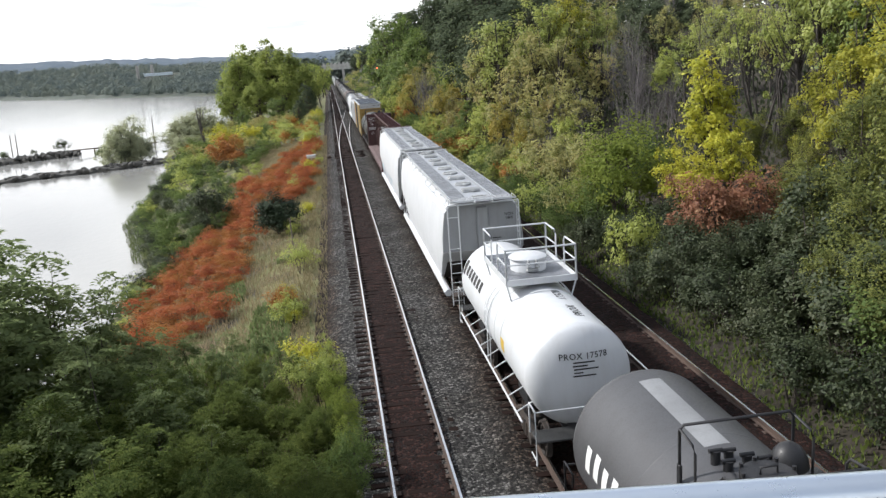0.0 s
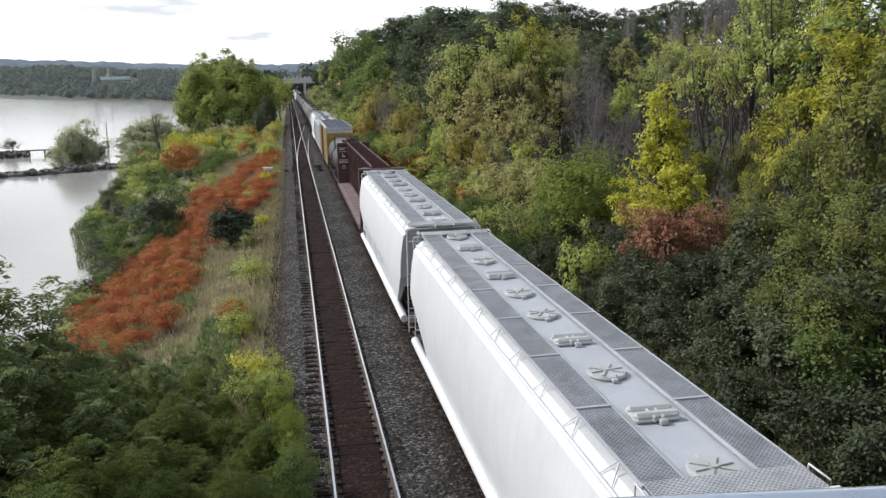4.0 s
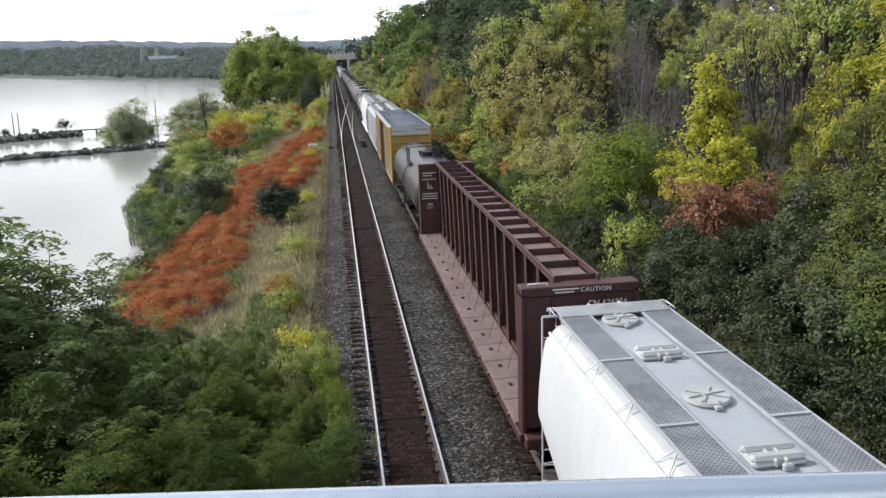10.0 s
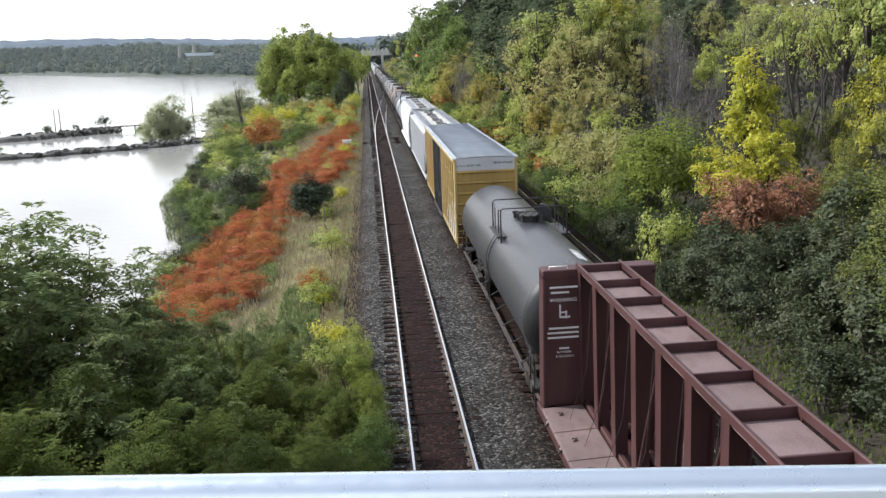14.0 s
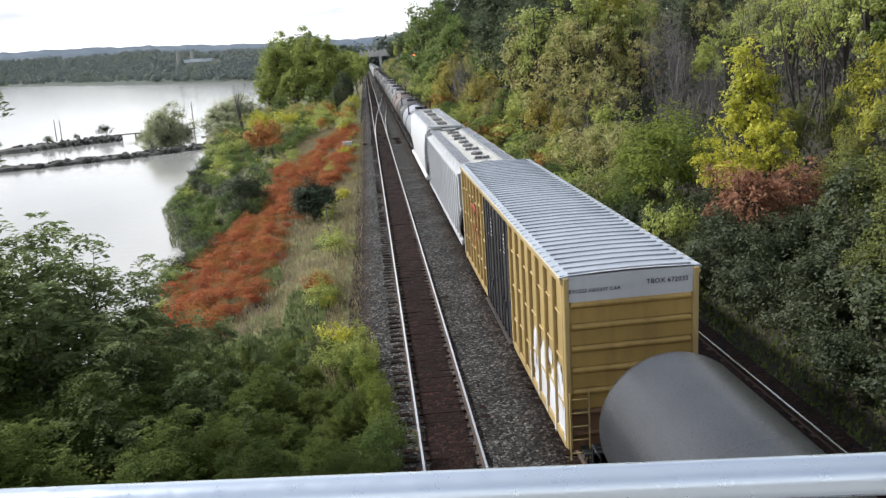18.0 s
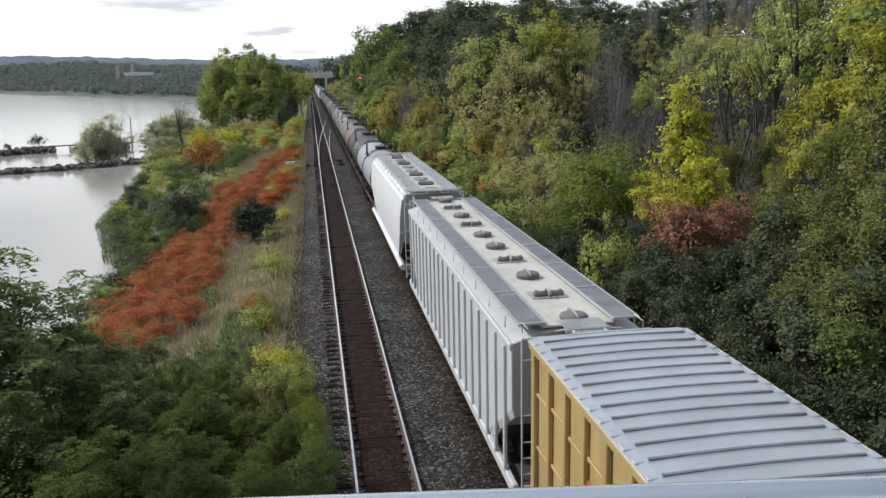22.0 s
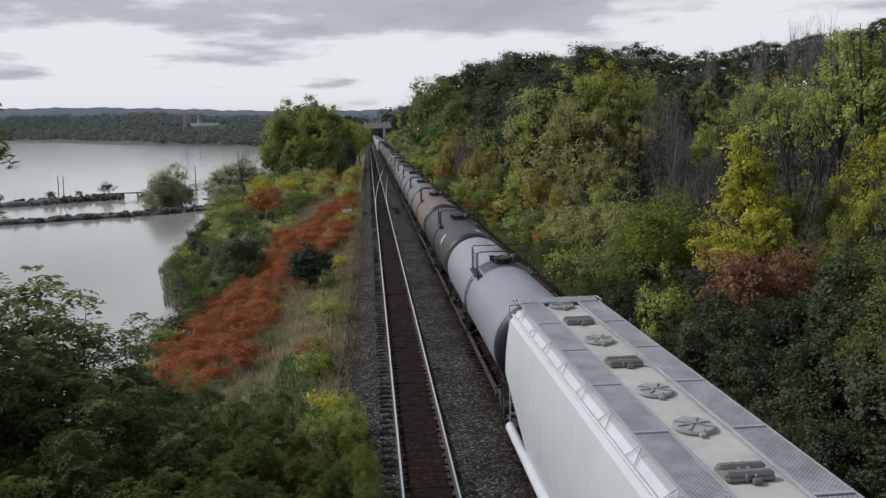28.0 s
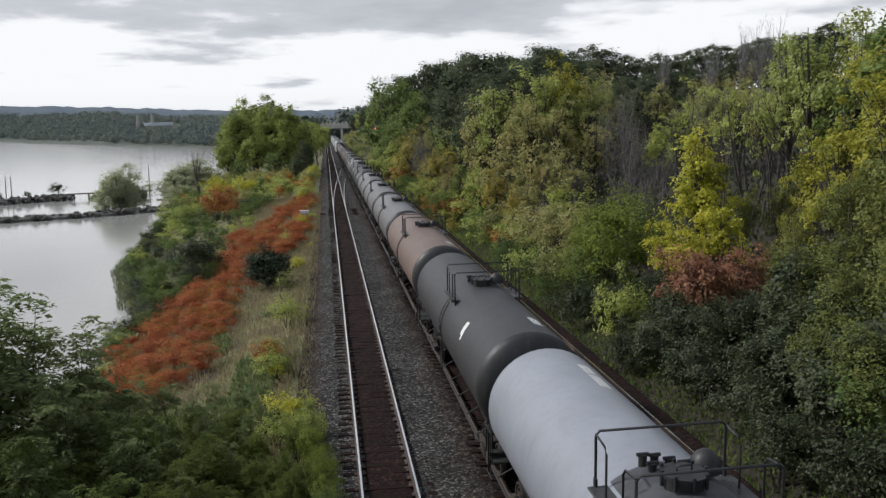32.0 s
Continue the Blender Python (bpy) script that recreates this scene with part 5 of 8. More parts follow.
for _az, _d, _el, _k, _w in ((2.05, 585, 0.95, "oak", 0.8), (2.5, 560, 1.2, "locust", 0.8), (2.9, 500, 1.4, "oak", 0.8), (3.5, 430, 1.8, "maple", 0.8), (3.2, 410, 1.0, "locust", 0.8), (-0.75, 585, 0.8, "oak", 0.8), (-1.4, 560, 0.9, "oak", 0.8), (-2.1, 540, 0.9, "maple", 0.8), (-0.8, 430, 0.0, "locust", 0.8)):
    stand(_k, _az, _d, _el, _w, W if _az > 0 else "trees on the lake bank")

# ---- the lake side ----
B = "shrubs of the lake bank"
SUMAC_R = lambda y: np.interp(y, [32, 36, 52, 63, 68, 74, 90, 122], [-8.2, -6.2, -5.9, -6.4, -3.4, -2.2, -2.4, -2.2]) + 0.5 * np.sin(y * 0.7) + 0.4 * np.sin(y * 1.7)
SUMAC_L = lambda y: np.interp(y, [32, 41, 50, 63, 84, 116, 124], [-11.0, -12.6, -12.6, -10.4, -9.8, -5.6, -4.2]) + 0.6 * np.sin(y * 0.5)
scatter(["sumac", "sumac_orange"], -13.5, -1.6, 33, 124, 1.12, 0.45, 0.8, "red sumacs on the embankment", [0.62, 0.38],
        skip=lambda x, y: x > SUMAC_R(y) or x < SUMAC_L(y) or math.sin(x * 1.3 + 1.0) * math.sin(y * 0.42) > 0.72 or (y > 86 and PRNG.random() < 0.3))
scatter(["gold_shrub", "green_shrub", "orange_shrub", "lime_shrub"], -12.0, -4.0, 36, 118, 8.0, 0.25, 0.4, B, [0.5, 0.1, 0.4, 0.0], skip=lambda x, y: x > SUMAC_R(y) - 0.5 or x < SUMAC_L(y))
scatter(["gold_shrub", "lime_shrub", "yellow_shrub"], -1.85, -1.7, 25, 128, 4.2, 0.3, 0.62, "low shrubs beside the ballast", [0.45, 0.5, 0.05], skip=lambda x, y: math.sin(y * 0.33) > 0.55 or x > -1.35)
for _x, _y, _s, _k in ((-1.75, 27.6, 0.6, "yellow_shrub"), (-1.8, 25.6, 0.55, "lime_shrub"), (-2.7, 34.0, 0.6, "lime_shrub"), (-2.9, 37, 0.75, "gold_shrub"), (-2.4, 43, 0.7, "lime_shrub"), (-2.5, 61, 0.45, "yellow_shrub"), (-3.1, 36.0, 0.55, "orange_shrub")):
    grow(_k, _x, _y, _s, group="low shrubs beside the ballast")
for _az, _d, _el, _k, _w in ((-9.3, 68, -6.9, "vine_shrub", 0.95), (-8.5, 71, -7.7, "vine_shrub", 0.8), (-10.4, 70, -8.4, "green_shrub", 1.0), (-9.6, 65, -8.8, "vine_shrub", 0.9), (-11.4, 74, -8.6, "green_shrub", 0.9), (-12.2, 80, -8.3, "green_shrub", 0.9), (-10.2, 112, -4.5, "lime_shrub", 1.1), (-10.5, 109, -5.5, "lime_shrub", 0.9),
                             (-6.9, 122, -3.7, "orange_shrub", 1.2), (-7.5, 116, -4.2, "orange_shrub", 1.2), (-6.6, 112, -4.9, "orange_shrub", 1.1), (-5.8, 139, -3.3, "yellow_shrub", 1.2), (-8.4, 118, -5.4, "lime_shrub", 0.9), (-7.7, 138, -3.1, "yellow_shrub", 0.9), (-6.2, 136, -3.7, "lime_shrub", 0.9), (-6.2, 120, -4.9, "green_shrub", 0.8), (-5.2, 140, -3.6, "lime_shrub", 0.9), (-4.4, 150, -3.3, "green_shrub", 0.9),
                             (-3.6, 140, -3.9, "olive_shrub", 0.9), (-2.6, 132, -4.0, "lime_shrub", 0.8), (-8.9, 102, -6.3, "lime_shrub", 0.9), (-9.8, 96, -6.9, "green_shrub", 0.9), (-10.8, 92, -7.2, "green_shrub", 0.9), (-7.8, 110, -5.8, "green_shrub", 0.9), (-5.6, 170, -3.0, "green_shrub", 1.0), (-7.6, 168, -3.0, "lime_shrub", 1.0), (-1.9, 120, -4.3, "yellow_shrub", 0.7)):
    stand(_k, _az, _d, _el, _w, B)
scatter(["green_shrub", "vine_shrub", "lime_shrub"], -16.0, -10.5, 38, 66, 1.7, 0.35, 0.65, B, [0.5, 0.35, 0.15], skip=lambda x, y: x < np.interp(y, SHORE_Y, SHORE_X) + 0.3 or x > SUMAC_L(y) + 0.3)
scatter(["green_shrub", "lime_shrub", "vine_shrub"], -22.0, -8.5, 64, 124, 2.8, 0.4, 0.75, B, [0.5, 0.2, 0.3], skip=lambda x, y: x < np.interp(y, SHORE_Y, SHORE_X) + 0.6 or x > SUMAC_L(y) - 0.8, join=True)
scatter(["lime_shrub", "orange_shrub", "green_shrub", "olive_shrub"], -27.0, -3.4, 122, 190, 3.2, 0.6, 1.15, B, [0.40, 0.18, 0.22, 0.2], skip=lambda x, y: x < np.interp(y, SHORE_Y, SHORE_X) + 2, join=True)
for _az, _d, _el, _k, _w in ((-3.9, 205, 2.15, "bank_tree", 0.85), (-5.6, 200, 1.2, "bank_tree", 0.85), (-2.6, 210, 1.5, "bank_tree", 0.8), (-6.6, 196, 0.0, "bank_tree", 0.85), (-4.8, 212, 1.8, "bank_tree", 0.8), (-1.7, 200, 0.4, "bank_tree", 0.75), (-3.2, 190, 0.4, "bank_tree", 0.9), (-5.0, 188, -0.3, "bank_tree", 0.9),
                             (-1.6, 176, -0.9, "oak", 0.8), (-2.2, 168, -1.9, "oak", 0.8), (-1.0, 160, -2.5, "yellow_shrub", 0.7), (-1.5, 150, -3.0, "lime_shrub", 0.8), (-0.6, 240, 0.3, "locust", 0.8), (-3.6, 178, -1.6, "maple", 1.0), (-6.0, 178, -2.0, "maple", 0.9), (-1.0, 260, 0.4, "maple", 0.8), (-0.4, 330, 0.5, "locust", 0.9)):
    stand(_k, _az, _d, _el, _w, "tall trees on the lake bank")
scatter(["maple", "locust"], -26.0, -7.0, 235, 600, 17.0, 0.8, 1.15, "tall trees on the lake bank", [0.6, 0.4], skip=lambda x, y: x < np.interp(y, SHORE_Y, SHORE_X) + 3)
stand("willow", -13.8, 158, -2.2, 0.85)
stand("willow", -14.5, 157, -3.2, 0.9)
stand("willow", -13.0, 157, -3.3, 0.9)
for _az, _d, _el, _w in ((-10.3, 156, -2.8, 1.4), (-9.5, 159, -2.0, 1.2), (-8.6, 161, -2.3, 1.3), (-9.8, 150, -3.6, 1.5), (-8.4, 151, -3.8, 1.5)):
    stand("willow", _az, _d, _el, _w)
stand("snag", -8.6, 148, -0.9, 0.9)
stand("conifer", -4.5, 56.0, -8.2, 1.2)

# ---- below the bridge ----
F = "leafy trees below the bridge"
for _az, _d, _el, _w in ((-13.4, 29.5, -18.6, 0.8), (-16.2, 29.5, -17.2, 0.85), (-10.2, 28.5, -19.3, 0.8), (-7.4, 27.5, -19.6, 0.8), (-4.8, 26.5, -20.0, 0.75), (-3.0, 24.5, -21.4, 0.8), (-6.0, 24.5, -21.2, 0.85), (-9.4, 25.5, -20.8, 0.85), (-4.2, 22.5, -22.8, 0.8), (-7.6, 22.0, -23.0, 0.9), (-2.4, 18.6, -26.0, 0.8), (-6.0, 18.4, -26.0, 0.9), (-3.4, 15.0, -29.5, 0.8), (-1.8, 16.5, -28.0, 0.6), (-8.6, 19.4, -24.4, 0.9), (-12.8, 19.5, -23.4, 0.9), (-5.0, 13.6, -32.0, 0.9), (-10.0, 14.5, -29.0, 1.0), (-2.6, 21.6, -23.6, 0.65), (-4.4, 19.8, -24.6, 0.8), (-18.6, 28, -17.2, 0.9), (-21.4, 27, -16.8, 0.9), (-24.4, 26, -16.2, 0.9), (-19.0, 23, -19.6, 1.0),
                         (-14.6, 23.5, -19.4, 1.0), (-10.0, 22, -21.4, 1.0), (-5.8, 21.5, -22.6, 0.9), (-3.2, 20.5, -23.6, 0.8), (-23.0, 22, -19.0, 1.0), (-28.0, 24, -17.0, 1.0), (-17.6, 18.5, -23.4, 1.1), (-10.6, 17, -26.0, 1.1), (-4.8, 16.5, -27.4, 0.9),
                         (-27.0, 18, -23.0, 1.1), (-16.0, 14, -30.0, 1.2), (-7.0, 13, -32.0, 1.1), (-33.0, 20, -18.0, 1.1), (-12.6, 26.0, -19.4, 0.8), (-8.0, 25.0, -20.4, 0.8)):
    stand("fore_fresh" if _az > -11.0 - 3 * math.sin(_d) else "fore", _az, _d, _el, _w, F)
for _az, _d, _el in ((-16.6, 27, -13.0), (-18.4, 28, -12.2), (-20.2, 28, -11.2), (-21.8, 30, -10.4), (-23.2, 28, -9.4), (-25.0, 27, -8.8), (-26.6, 27, -9.2), (-28.6, 25, -8.0), (-15.0, 28, -16.4), (-24.4, 24, -12.6),
                     (-19.4, 24, -15.6), (-17.4, 25, -16.4), (-21.0, 21, -17.8), (-9.2, 27, -18.6), (-6.4, 26, -19.6), (-12.4, 25, -19.0), (-8.4, 23, -21.0), (-14.4, 22, -19.8), (-11.0, 20, -23.0),
                     (-13.6, 30, -16.4), (-11.8, 30, -16.9), (-10.4, 29, -17.4), (-8.6, 30, -17.2), (-7.0, 29, -17.8), (-5.6, 28, -18.4)):
    stand("sapling", _az, _d, _el, 0.95, "young trees on the lake bank")
stand("tall_fore", -32.3, 21.5, 4.5, 0.9)
for _az, _d, _el in ((-1.6, 23.0, -20.6), (-1.0, 21.0, -22.4), (-2.2, 25.6, -18.8), (-0.8, 18.5, -25.0), (-1.8, 17.5, -26.5), (-2.4, 27.6, -18.2), (-1.9, 24.4, -20.2), (-1.5, 22.2, -22.2), (-1.4, 19.8, -24.2)):
    stand("lime_shrub" if _d > 23.5 else "soft_shrub" if _d > 19 else "green_shrub", _az, _d, _el, 0.6, "low shrubs beside the ballast")


# ---- grass, reeds and far woods ----
def tufts(name, label, category, n, area, leaf, size, ratio, seed, keep=None, up=0.0):
    """Blades or small leaves strewn over the ground."""
    rng = np.random.default_rng(seed)
    x, y = area[0] + (area[1] - area[0]) * rng.random(n), area[2] + (area[3] - area[2]) * rng.random(n)
    if keep is not None:
        k = keep(x, y)
        x, y = x[k], y[k]
    s = size * (0.6 + 0.8 * rng.random(len(x)))
    z = height(x, y) + s * (0.30 + up * rng.random(len(x)))
    d = np.stack([rng.normal(0, 0.28, len(x)), rng.normal(0, 0.28, len(x)), np.ones(len(x))], 1)
    d /= np.linalg.norm(d, axis=1)[:, None]
    w = np.cross(d, rng.normal(0, 1, (len(x), 3)))
    w /= np.linalg.norm(w, axis=1)[:, None]
    c = np.stack([x, y, z], 1)
    v = np.empty((len(x), 4, 3))
    v[:, 0], v[:, 1], v[:, 2], v[:, 3] = c - d * s[:, None] * 0.5, c + w * (s * ratio * 0.5)[:, None], c + d * s[:, None] * 0.5, c - w * (s * ratio * 0.5)[:, None]
    me = bpy.data.meshes.new(name)
    m = len(x)
    me.vertices.add(4 * m)
    me.vertices.foreach_set("co", v.ravel())
    me.loops.add(4 * m)
    me.loops.foreach_set("vertex_index", np.arange(4 * m, dtype=np.int32))
    me.polygons.add(m)
    me.polygons.foreach_set("loop_start", np.arange(0, 4 * m, 4, dtype=np.int32))
    me.polygons.foreach_set("loop_total", np.full(m, 4, dtype=np.int32))
    me.update()
    me.materials.append(LEAF[leaf])
    return tagged(new(name, me), label, category, kind="stuff")


shore_x = lambda y: np.interp(y, SHORE_Y, SHORE_X)
for _y in np.arange(63.0, 122.0, 1.9):
    grow(PRNG.choice(["green_shrub", "vine_shrub", "lime_shrub"], p=[0.5, 0.3, 0.2]), float(shore_x(_y)) + 0.5 + 0.5 * PRNG.random(), _y, 0.35 + 0.35 * PRNG.random(), group=B)
tufts("grass", "dry tan and green grass on the bank", "grass", 60000, (-12.5, -1.8, 22, 130), "grass", 0.42, 0.09, 21, lambda x, y: x > shore_x(y) + 1)
tufts("ferns", "low soft green plants on the grassy bank", "weeds", 26000, (-9.5, -2.6, 24, 47), "sapling", 0.24, 0.4, 27, lambda x, y: (np.sin(x * 1.1 + y * 0.5) + np.sin(y * 0.37 - x * 0.6) > -0.3 + (y - 30) * 0.07), up=0.7)
tufts("reeds", "green reeds along the lake shore", "reeds", 26000, (-26, -13, 58, 135), "reed", 0.95, 0.05, 22, lambda x, y: (x > shore_x(y) - 1.2) & (x < shore_x(y) + 1.4) & (y > 64))
tufts("weeds", "low weeds and fallen leaves beside the line", "weeds", 34000, (11.4, 16.5, 9, 120), "fore", 0.17, 0.45, 23, up=0.9)
tufts("brambles", "low bank plants under the trees", "weeds", 26000, (13.6, 40, 9, 130), "vine", 0.35, 0.4, 24, up=1.2)
tufts("verge", "low dry weeds at the edge of the ballast", "weeds", 9000, (-2.3, -1.0, 14, 130), "grass", 0.26, 0.14, 26, up=1.6)
tufts("undergrowth", "leafy undergrowth on the lake bank", "weeds", 40000, (-16, -2, 8, 60), "fore", 0.22, 0.5, 25, lambda x, y: (x > shore_x(y)) & (x < -2.6 - 0.05 * np.clip(y - 24, 0, 60)) & (y < 31), up=1.0)


def far_wood(name, label, n, place, card, leaf, seed):
    """Woods too far off to tell the trees apart: crowns of coarse foliage."""
    rng = np.random.default_rng(seed)
    cx, cy, ch, cr = place(rng, n)
    n = len(cx)
    base = height(cx, cy)
    per = 96
    d = rng.normal(0, 1, (n, per, 3))
    d /= np.linalg.norm(d, axis=2)[:, :, None]
    r = (0.55 + 0.45 * rng.random((n, per)))[:, :, None]
    c = np.stack([cx, cy, base + ch * 0.55], 1)[:, None, :] + d * r * np.stack([cr, cr, ch * 0.48], 1)[:, None, :]
    lean = d * 7.0 + np.array([0, 0, 3.0])
    size = np.repeat(card * cr, per) * (0.6 + 0.8 * rng.random(n * per))
    return tagged(new(name, leaf_mesh(name, c.reshape(-1, 3), size, lean.reshape(-1, 3), LEAF[leaf], rng, 0.8)), label, "woods", kind="stuff")


def along_far_shore(rng, n):
    az = np.radians(-34 + 30 * rng.random(n))
    k = 0.002 + 0.31 * rng.random(n) ** 0.9
    x = np.full(n, -400.0)
    for _ in range(40):
        x = 0.5 * x + 0.5 * np.clip(far_shore(x) * (1 + k) * np.tan(az), -2600, -72)
    y = far_shore(x) * (1 + k)
    fs = far_shore(x)
    grow_up = np.clip(fs / 1300, 0.7, 1.5)
    h, r = (8 + 9 * rng.random(n)) * grow_up, (4.5 + 4 * rng.random(n)) * grow_up
    top = height(x, y) + h
    d = np.hypot(x, y)
    sight = (np.degrees(np.arctan2(x, y)) > -13.2) & (np.degrees(np.arctan2(x, y)) < -9.6) & (d < 1115) & ((top - EYE_Z) / d > 0.0085)
    keep = ~sight
    return x[keep], y[keep], h[keep], r[keep]


def behind_bridge(rng, n):
    x = -70 + 150 * rng.random(n)
    y = 690 + 420 * rng.random(n)
    return x, y, 15 + 9 * rng.random(n), 4 + 4 * rng.random(n)


# both woods carry the haze in their leaf colour
far_wood("far_shore_woods", "dull green woods along the far shore, haze in the leaf colour", 3800, along_far_shore, 0.27, "far", 31)
far_wood("woods_beyond_overpass", "woods beyond the far overpass, haze in the leaf colour", 700, behind_bridge, 0.45, "far", 33)
shrubbery()
for _key, _obs in KINDS.items():
    for _o in _obs[USED[_key]:]:
        for _p in list(_o.children):
            bpy.data.objects.remove(_p)
        bpy.data.objects.remove(_o)
for _x, _y, _s, _k in ((-57.5, 182.0, 0.85, "vine_shrub"), (-66, 172, 0.5, "vine_shrub"), (-74, 167, 0.55, "green_shrub"), (-62, 177, 0.45, "vine_shrub"), (-82, 164, 0.6, "vine_shrub"), (-34, 152, 0.8, "vine_shrub"), (-42, 154, 0.7, "green_shrub"), (-37, 149, 0.6, "vine_shrub"), (-69, 180, 0.4, "green_shrub")):
    if _k not in KINDS or not KINDS[_k]:
        continue
    grow(_k, _x, _y, _s, 1.2, z=-3.3, group="shrubs on the causeways")


# ---- the bridge underfoot, the far overpass, the signal and small things ----
def own_bridge():
    deck = tagged(new("bridge_deck"), "concrete road bridge deck over the railway", "bridge", kind="structure")
    deck.matrix_basis = pose(0, 0.385, 0, 0, 0, math.degrees(math.atan(-0.1254)))
    part("slab", Geo().box((0, -4.6, 7.75), (60, 10.6, 0.7), 0.05), CONCRETE, deck)
    part("kerb", Geo().box((0, 0.55, 8.2), (60, 0.35, 0.25), 0.03), CONCRETE, deck)
    for x in (-9.5, 19.0):
        part("pier", Geo().box((x, -4.6, 3.0), (1.2, 9.5, 9.2), 0.05), CONCRETE, deck)
    rail = tagged(new("hand_rail"), "galvanised steel tube hand rail of the bridge", "railing", kind="structure")
    line = lambda x, d=0.0: (x, 0.937 - 0.1254 * x, 9.244 - 0.0039 * x + d)
    part("top_tube", Geo().tube([line(-9), line(-3), line(0), line(3), line(9)], 0.0265, 24), GALV, rail)
    for x in (-8.5, -6.0, -3.4, 3.4, 6.0, 8.5):
        a, b = line(x), line(x)
        part("post", Geo().cyl((b[0], b[1], 8.1), a, 0.024, n=12), GALV, rail)
    part("mid_tube", Geo().tube([line(-9, -0.55), line(0, -0.55), line(9, -0.55)], 0.02, 12), GALV, rail)


own_bridge()


PALE_CONCRETE = painted("pale_concrete", (0.50, 0.49, 0.46), (0.30, 0.29, 0.26), 0.5, 0.9)


def far_overpass():
    b = tagged(new("overpass"), "pale concrete overpass across the tracks", "bridge", kind="structure")
    y = 640
    part("deck", Geo().box((8, y, 10.9), (70, 9, 2.2), 0.05), PALE_CONCRETE, b)
    part("parapet", Geo().box((8, y - 4.6, 12.9), (70, 0.3, 1.9), 0.03), PALE_CONCRETE, b)
    for k in range(12):
        part("panel", Geo().box((-8 + 3.0 * k, y - 4.7, 14.2), (1.5, 0.2, 1.6), 0.03), PALE_CONCRETE, b)
    for x in (-3.0, 12.6, 26):
        part("pier", Geo().box((x, y, 5.0), (1.8, 8, 11.5), 0.05), PALE_CONCRETE, b)
    g = Geo().loft([[(-60, y - 10, -1), (-60, y + 10, -1), (-14, y + 10, -1), (-8, y - 10, -1)], [(-60, y - 5, 10.2), (-60, y + 5, 10.2), (-18, y + 5, 10.2), (-18, y - 5, 10.2)]])
    part("abutment", g, GROUND, b)


far_overpass()


def glow(name, colour, power):
    m, _, bsdf, _ = material(name)
    bsdf.inputs["Base Color"].default_value = (*colour, 1)
    bsdf.inputs["Emission Color"].default_value = (*colour, 1)
    bsdf.inputs["Emission Strength"].default_value = power
    return m


def signal(x, y, top):
    s = tagged(new("railway_signal"), "black railway signal mast with lit lamps", "signal")
    part("mast", Geo().cyl((x, y, -0.8), (x, y, top - 0.6), 0.13, 0.10, n=10), IRON, s)
    for k, z in enumerate((top - 0.5, top - 2.2)):
        h = part("signal_head", Geo().box((x - 0.5, y - 0.1, z), (0.75, 0.12, 1.5), 0.2).box((x - 0.25, y, z), (0.5, 0.1, 0.1)), BLACK, s)
        part("lamp", Geo().cyl((x - 0.5, y - 0.22, z + 0.3), (x - 0.5, y - 0.17, z + 0.3), 0.24, n=14), RED_LAMP if k == 0 else WARM_LAMP, h)
        part("hood", Geo().box((x - 0.5, y - 0.3, z + 0.58), (0.46, 0.34, 0.04), 0.01), BLACK, h)
    part("ladder", ladder(x + 0.25, x + 0.55, y, y, -0.6, top - 0.8, 18), IRON, s)
    part("bracket", Geo().box((x, y, top - 3.4), (1.3, 0.9, 0.06), 0.01), IRON, s)


def ladder(x0, x1, y0, y1, z0, z1, rungs, r=0.017):
    """Two uprights and their rungs."""
    g = Geo()
    for x, y in ((x0, y0), (x1, y1)):
        g.tube([(x, y, z0), (x, y, z1)], r * 1.3, 5)
    for k in range(rungs):
        z = z0 + (k + 0.5) * (z1 - z0) / rungs
        g.tube([(x0, y0, z), (x1, y1, z)], r, 5)
    return g


RED_LAMP, WARM_LAMP = glow("red_lamp", (1.0, 0.10, 0.05), 6.0), glow("warm_lamp", (1.0, 0.72, 0.55), 6.0)
signal(14.5, 230, 9.65)


def track_box():
    b = tagged(new("equipment_box"), "small pale equipment box on a post", "equipment box")
    x, y = -2.7, 91.0
    z = ground_at(x, y)
    part("post", Geo().cyl((x, y, z - 0.2), (x, y, z + 1.2), 0.05, n=8), GALV, b)
    part("cabinet", Geo().box((x, y, z + 1.35), (1.0, 0.4, 0.32), 0.03), GALV, b)
    part("lid", Geo().box((x, y, z + 1.53), (1.08, 0.48, 0.05), 0.01), WHITE, b)


track_box()
_p = tagged(new("marker_post"), "thin weathered post on the grassy bank", "post")
_z = ground_at(-2.9, 46)
part("shaft", Geo().cyl((-2.9, 46, _z - 0.2), (-2.95, 46, _z + 2.6), 0.05, 0.04, n=7), TIMBER, _p)
part("cap", Geo().box((-2.95, 46, _z + 2.62), (0.1, 0.1, 0.05)), TIMBER, _p)


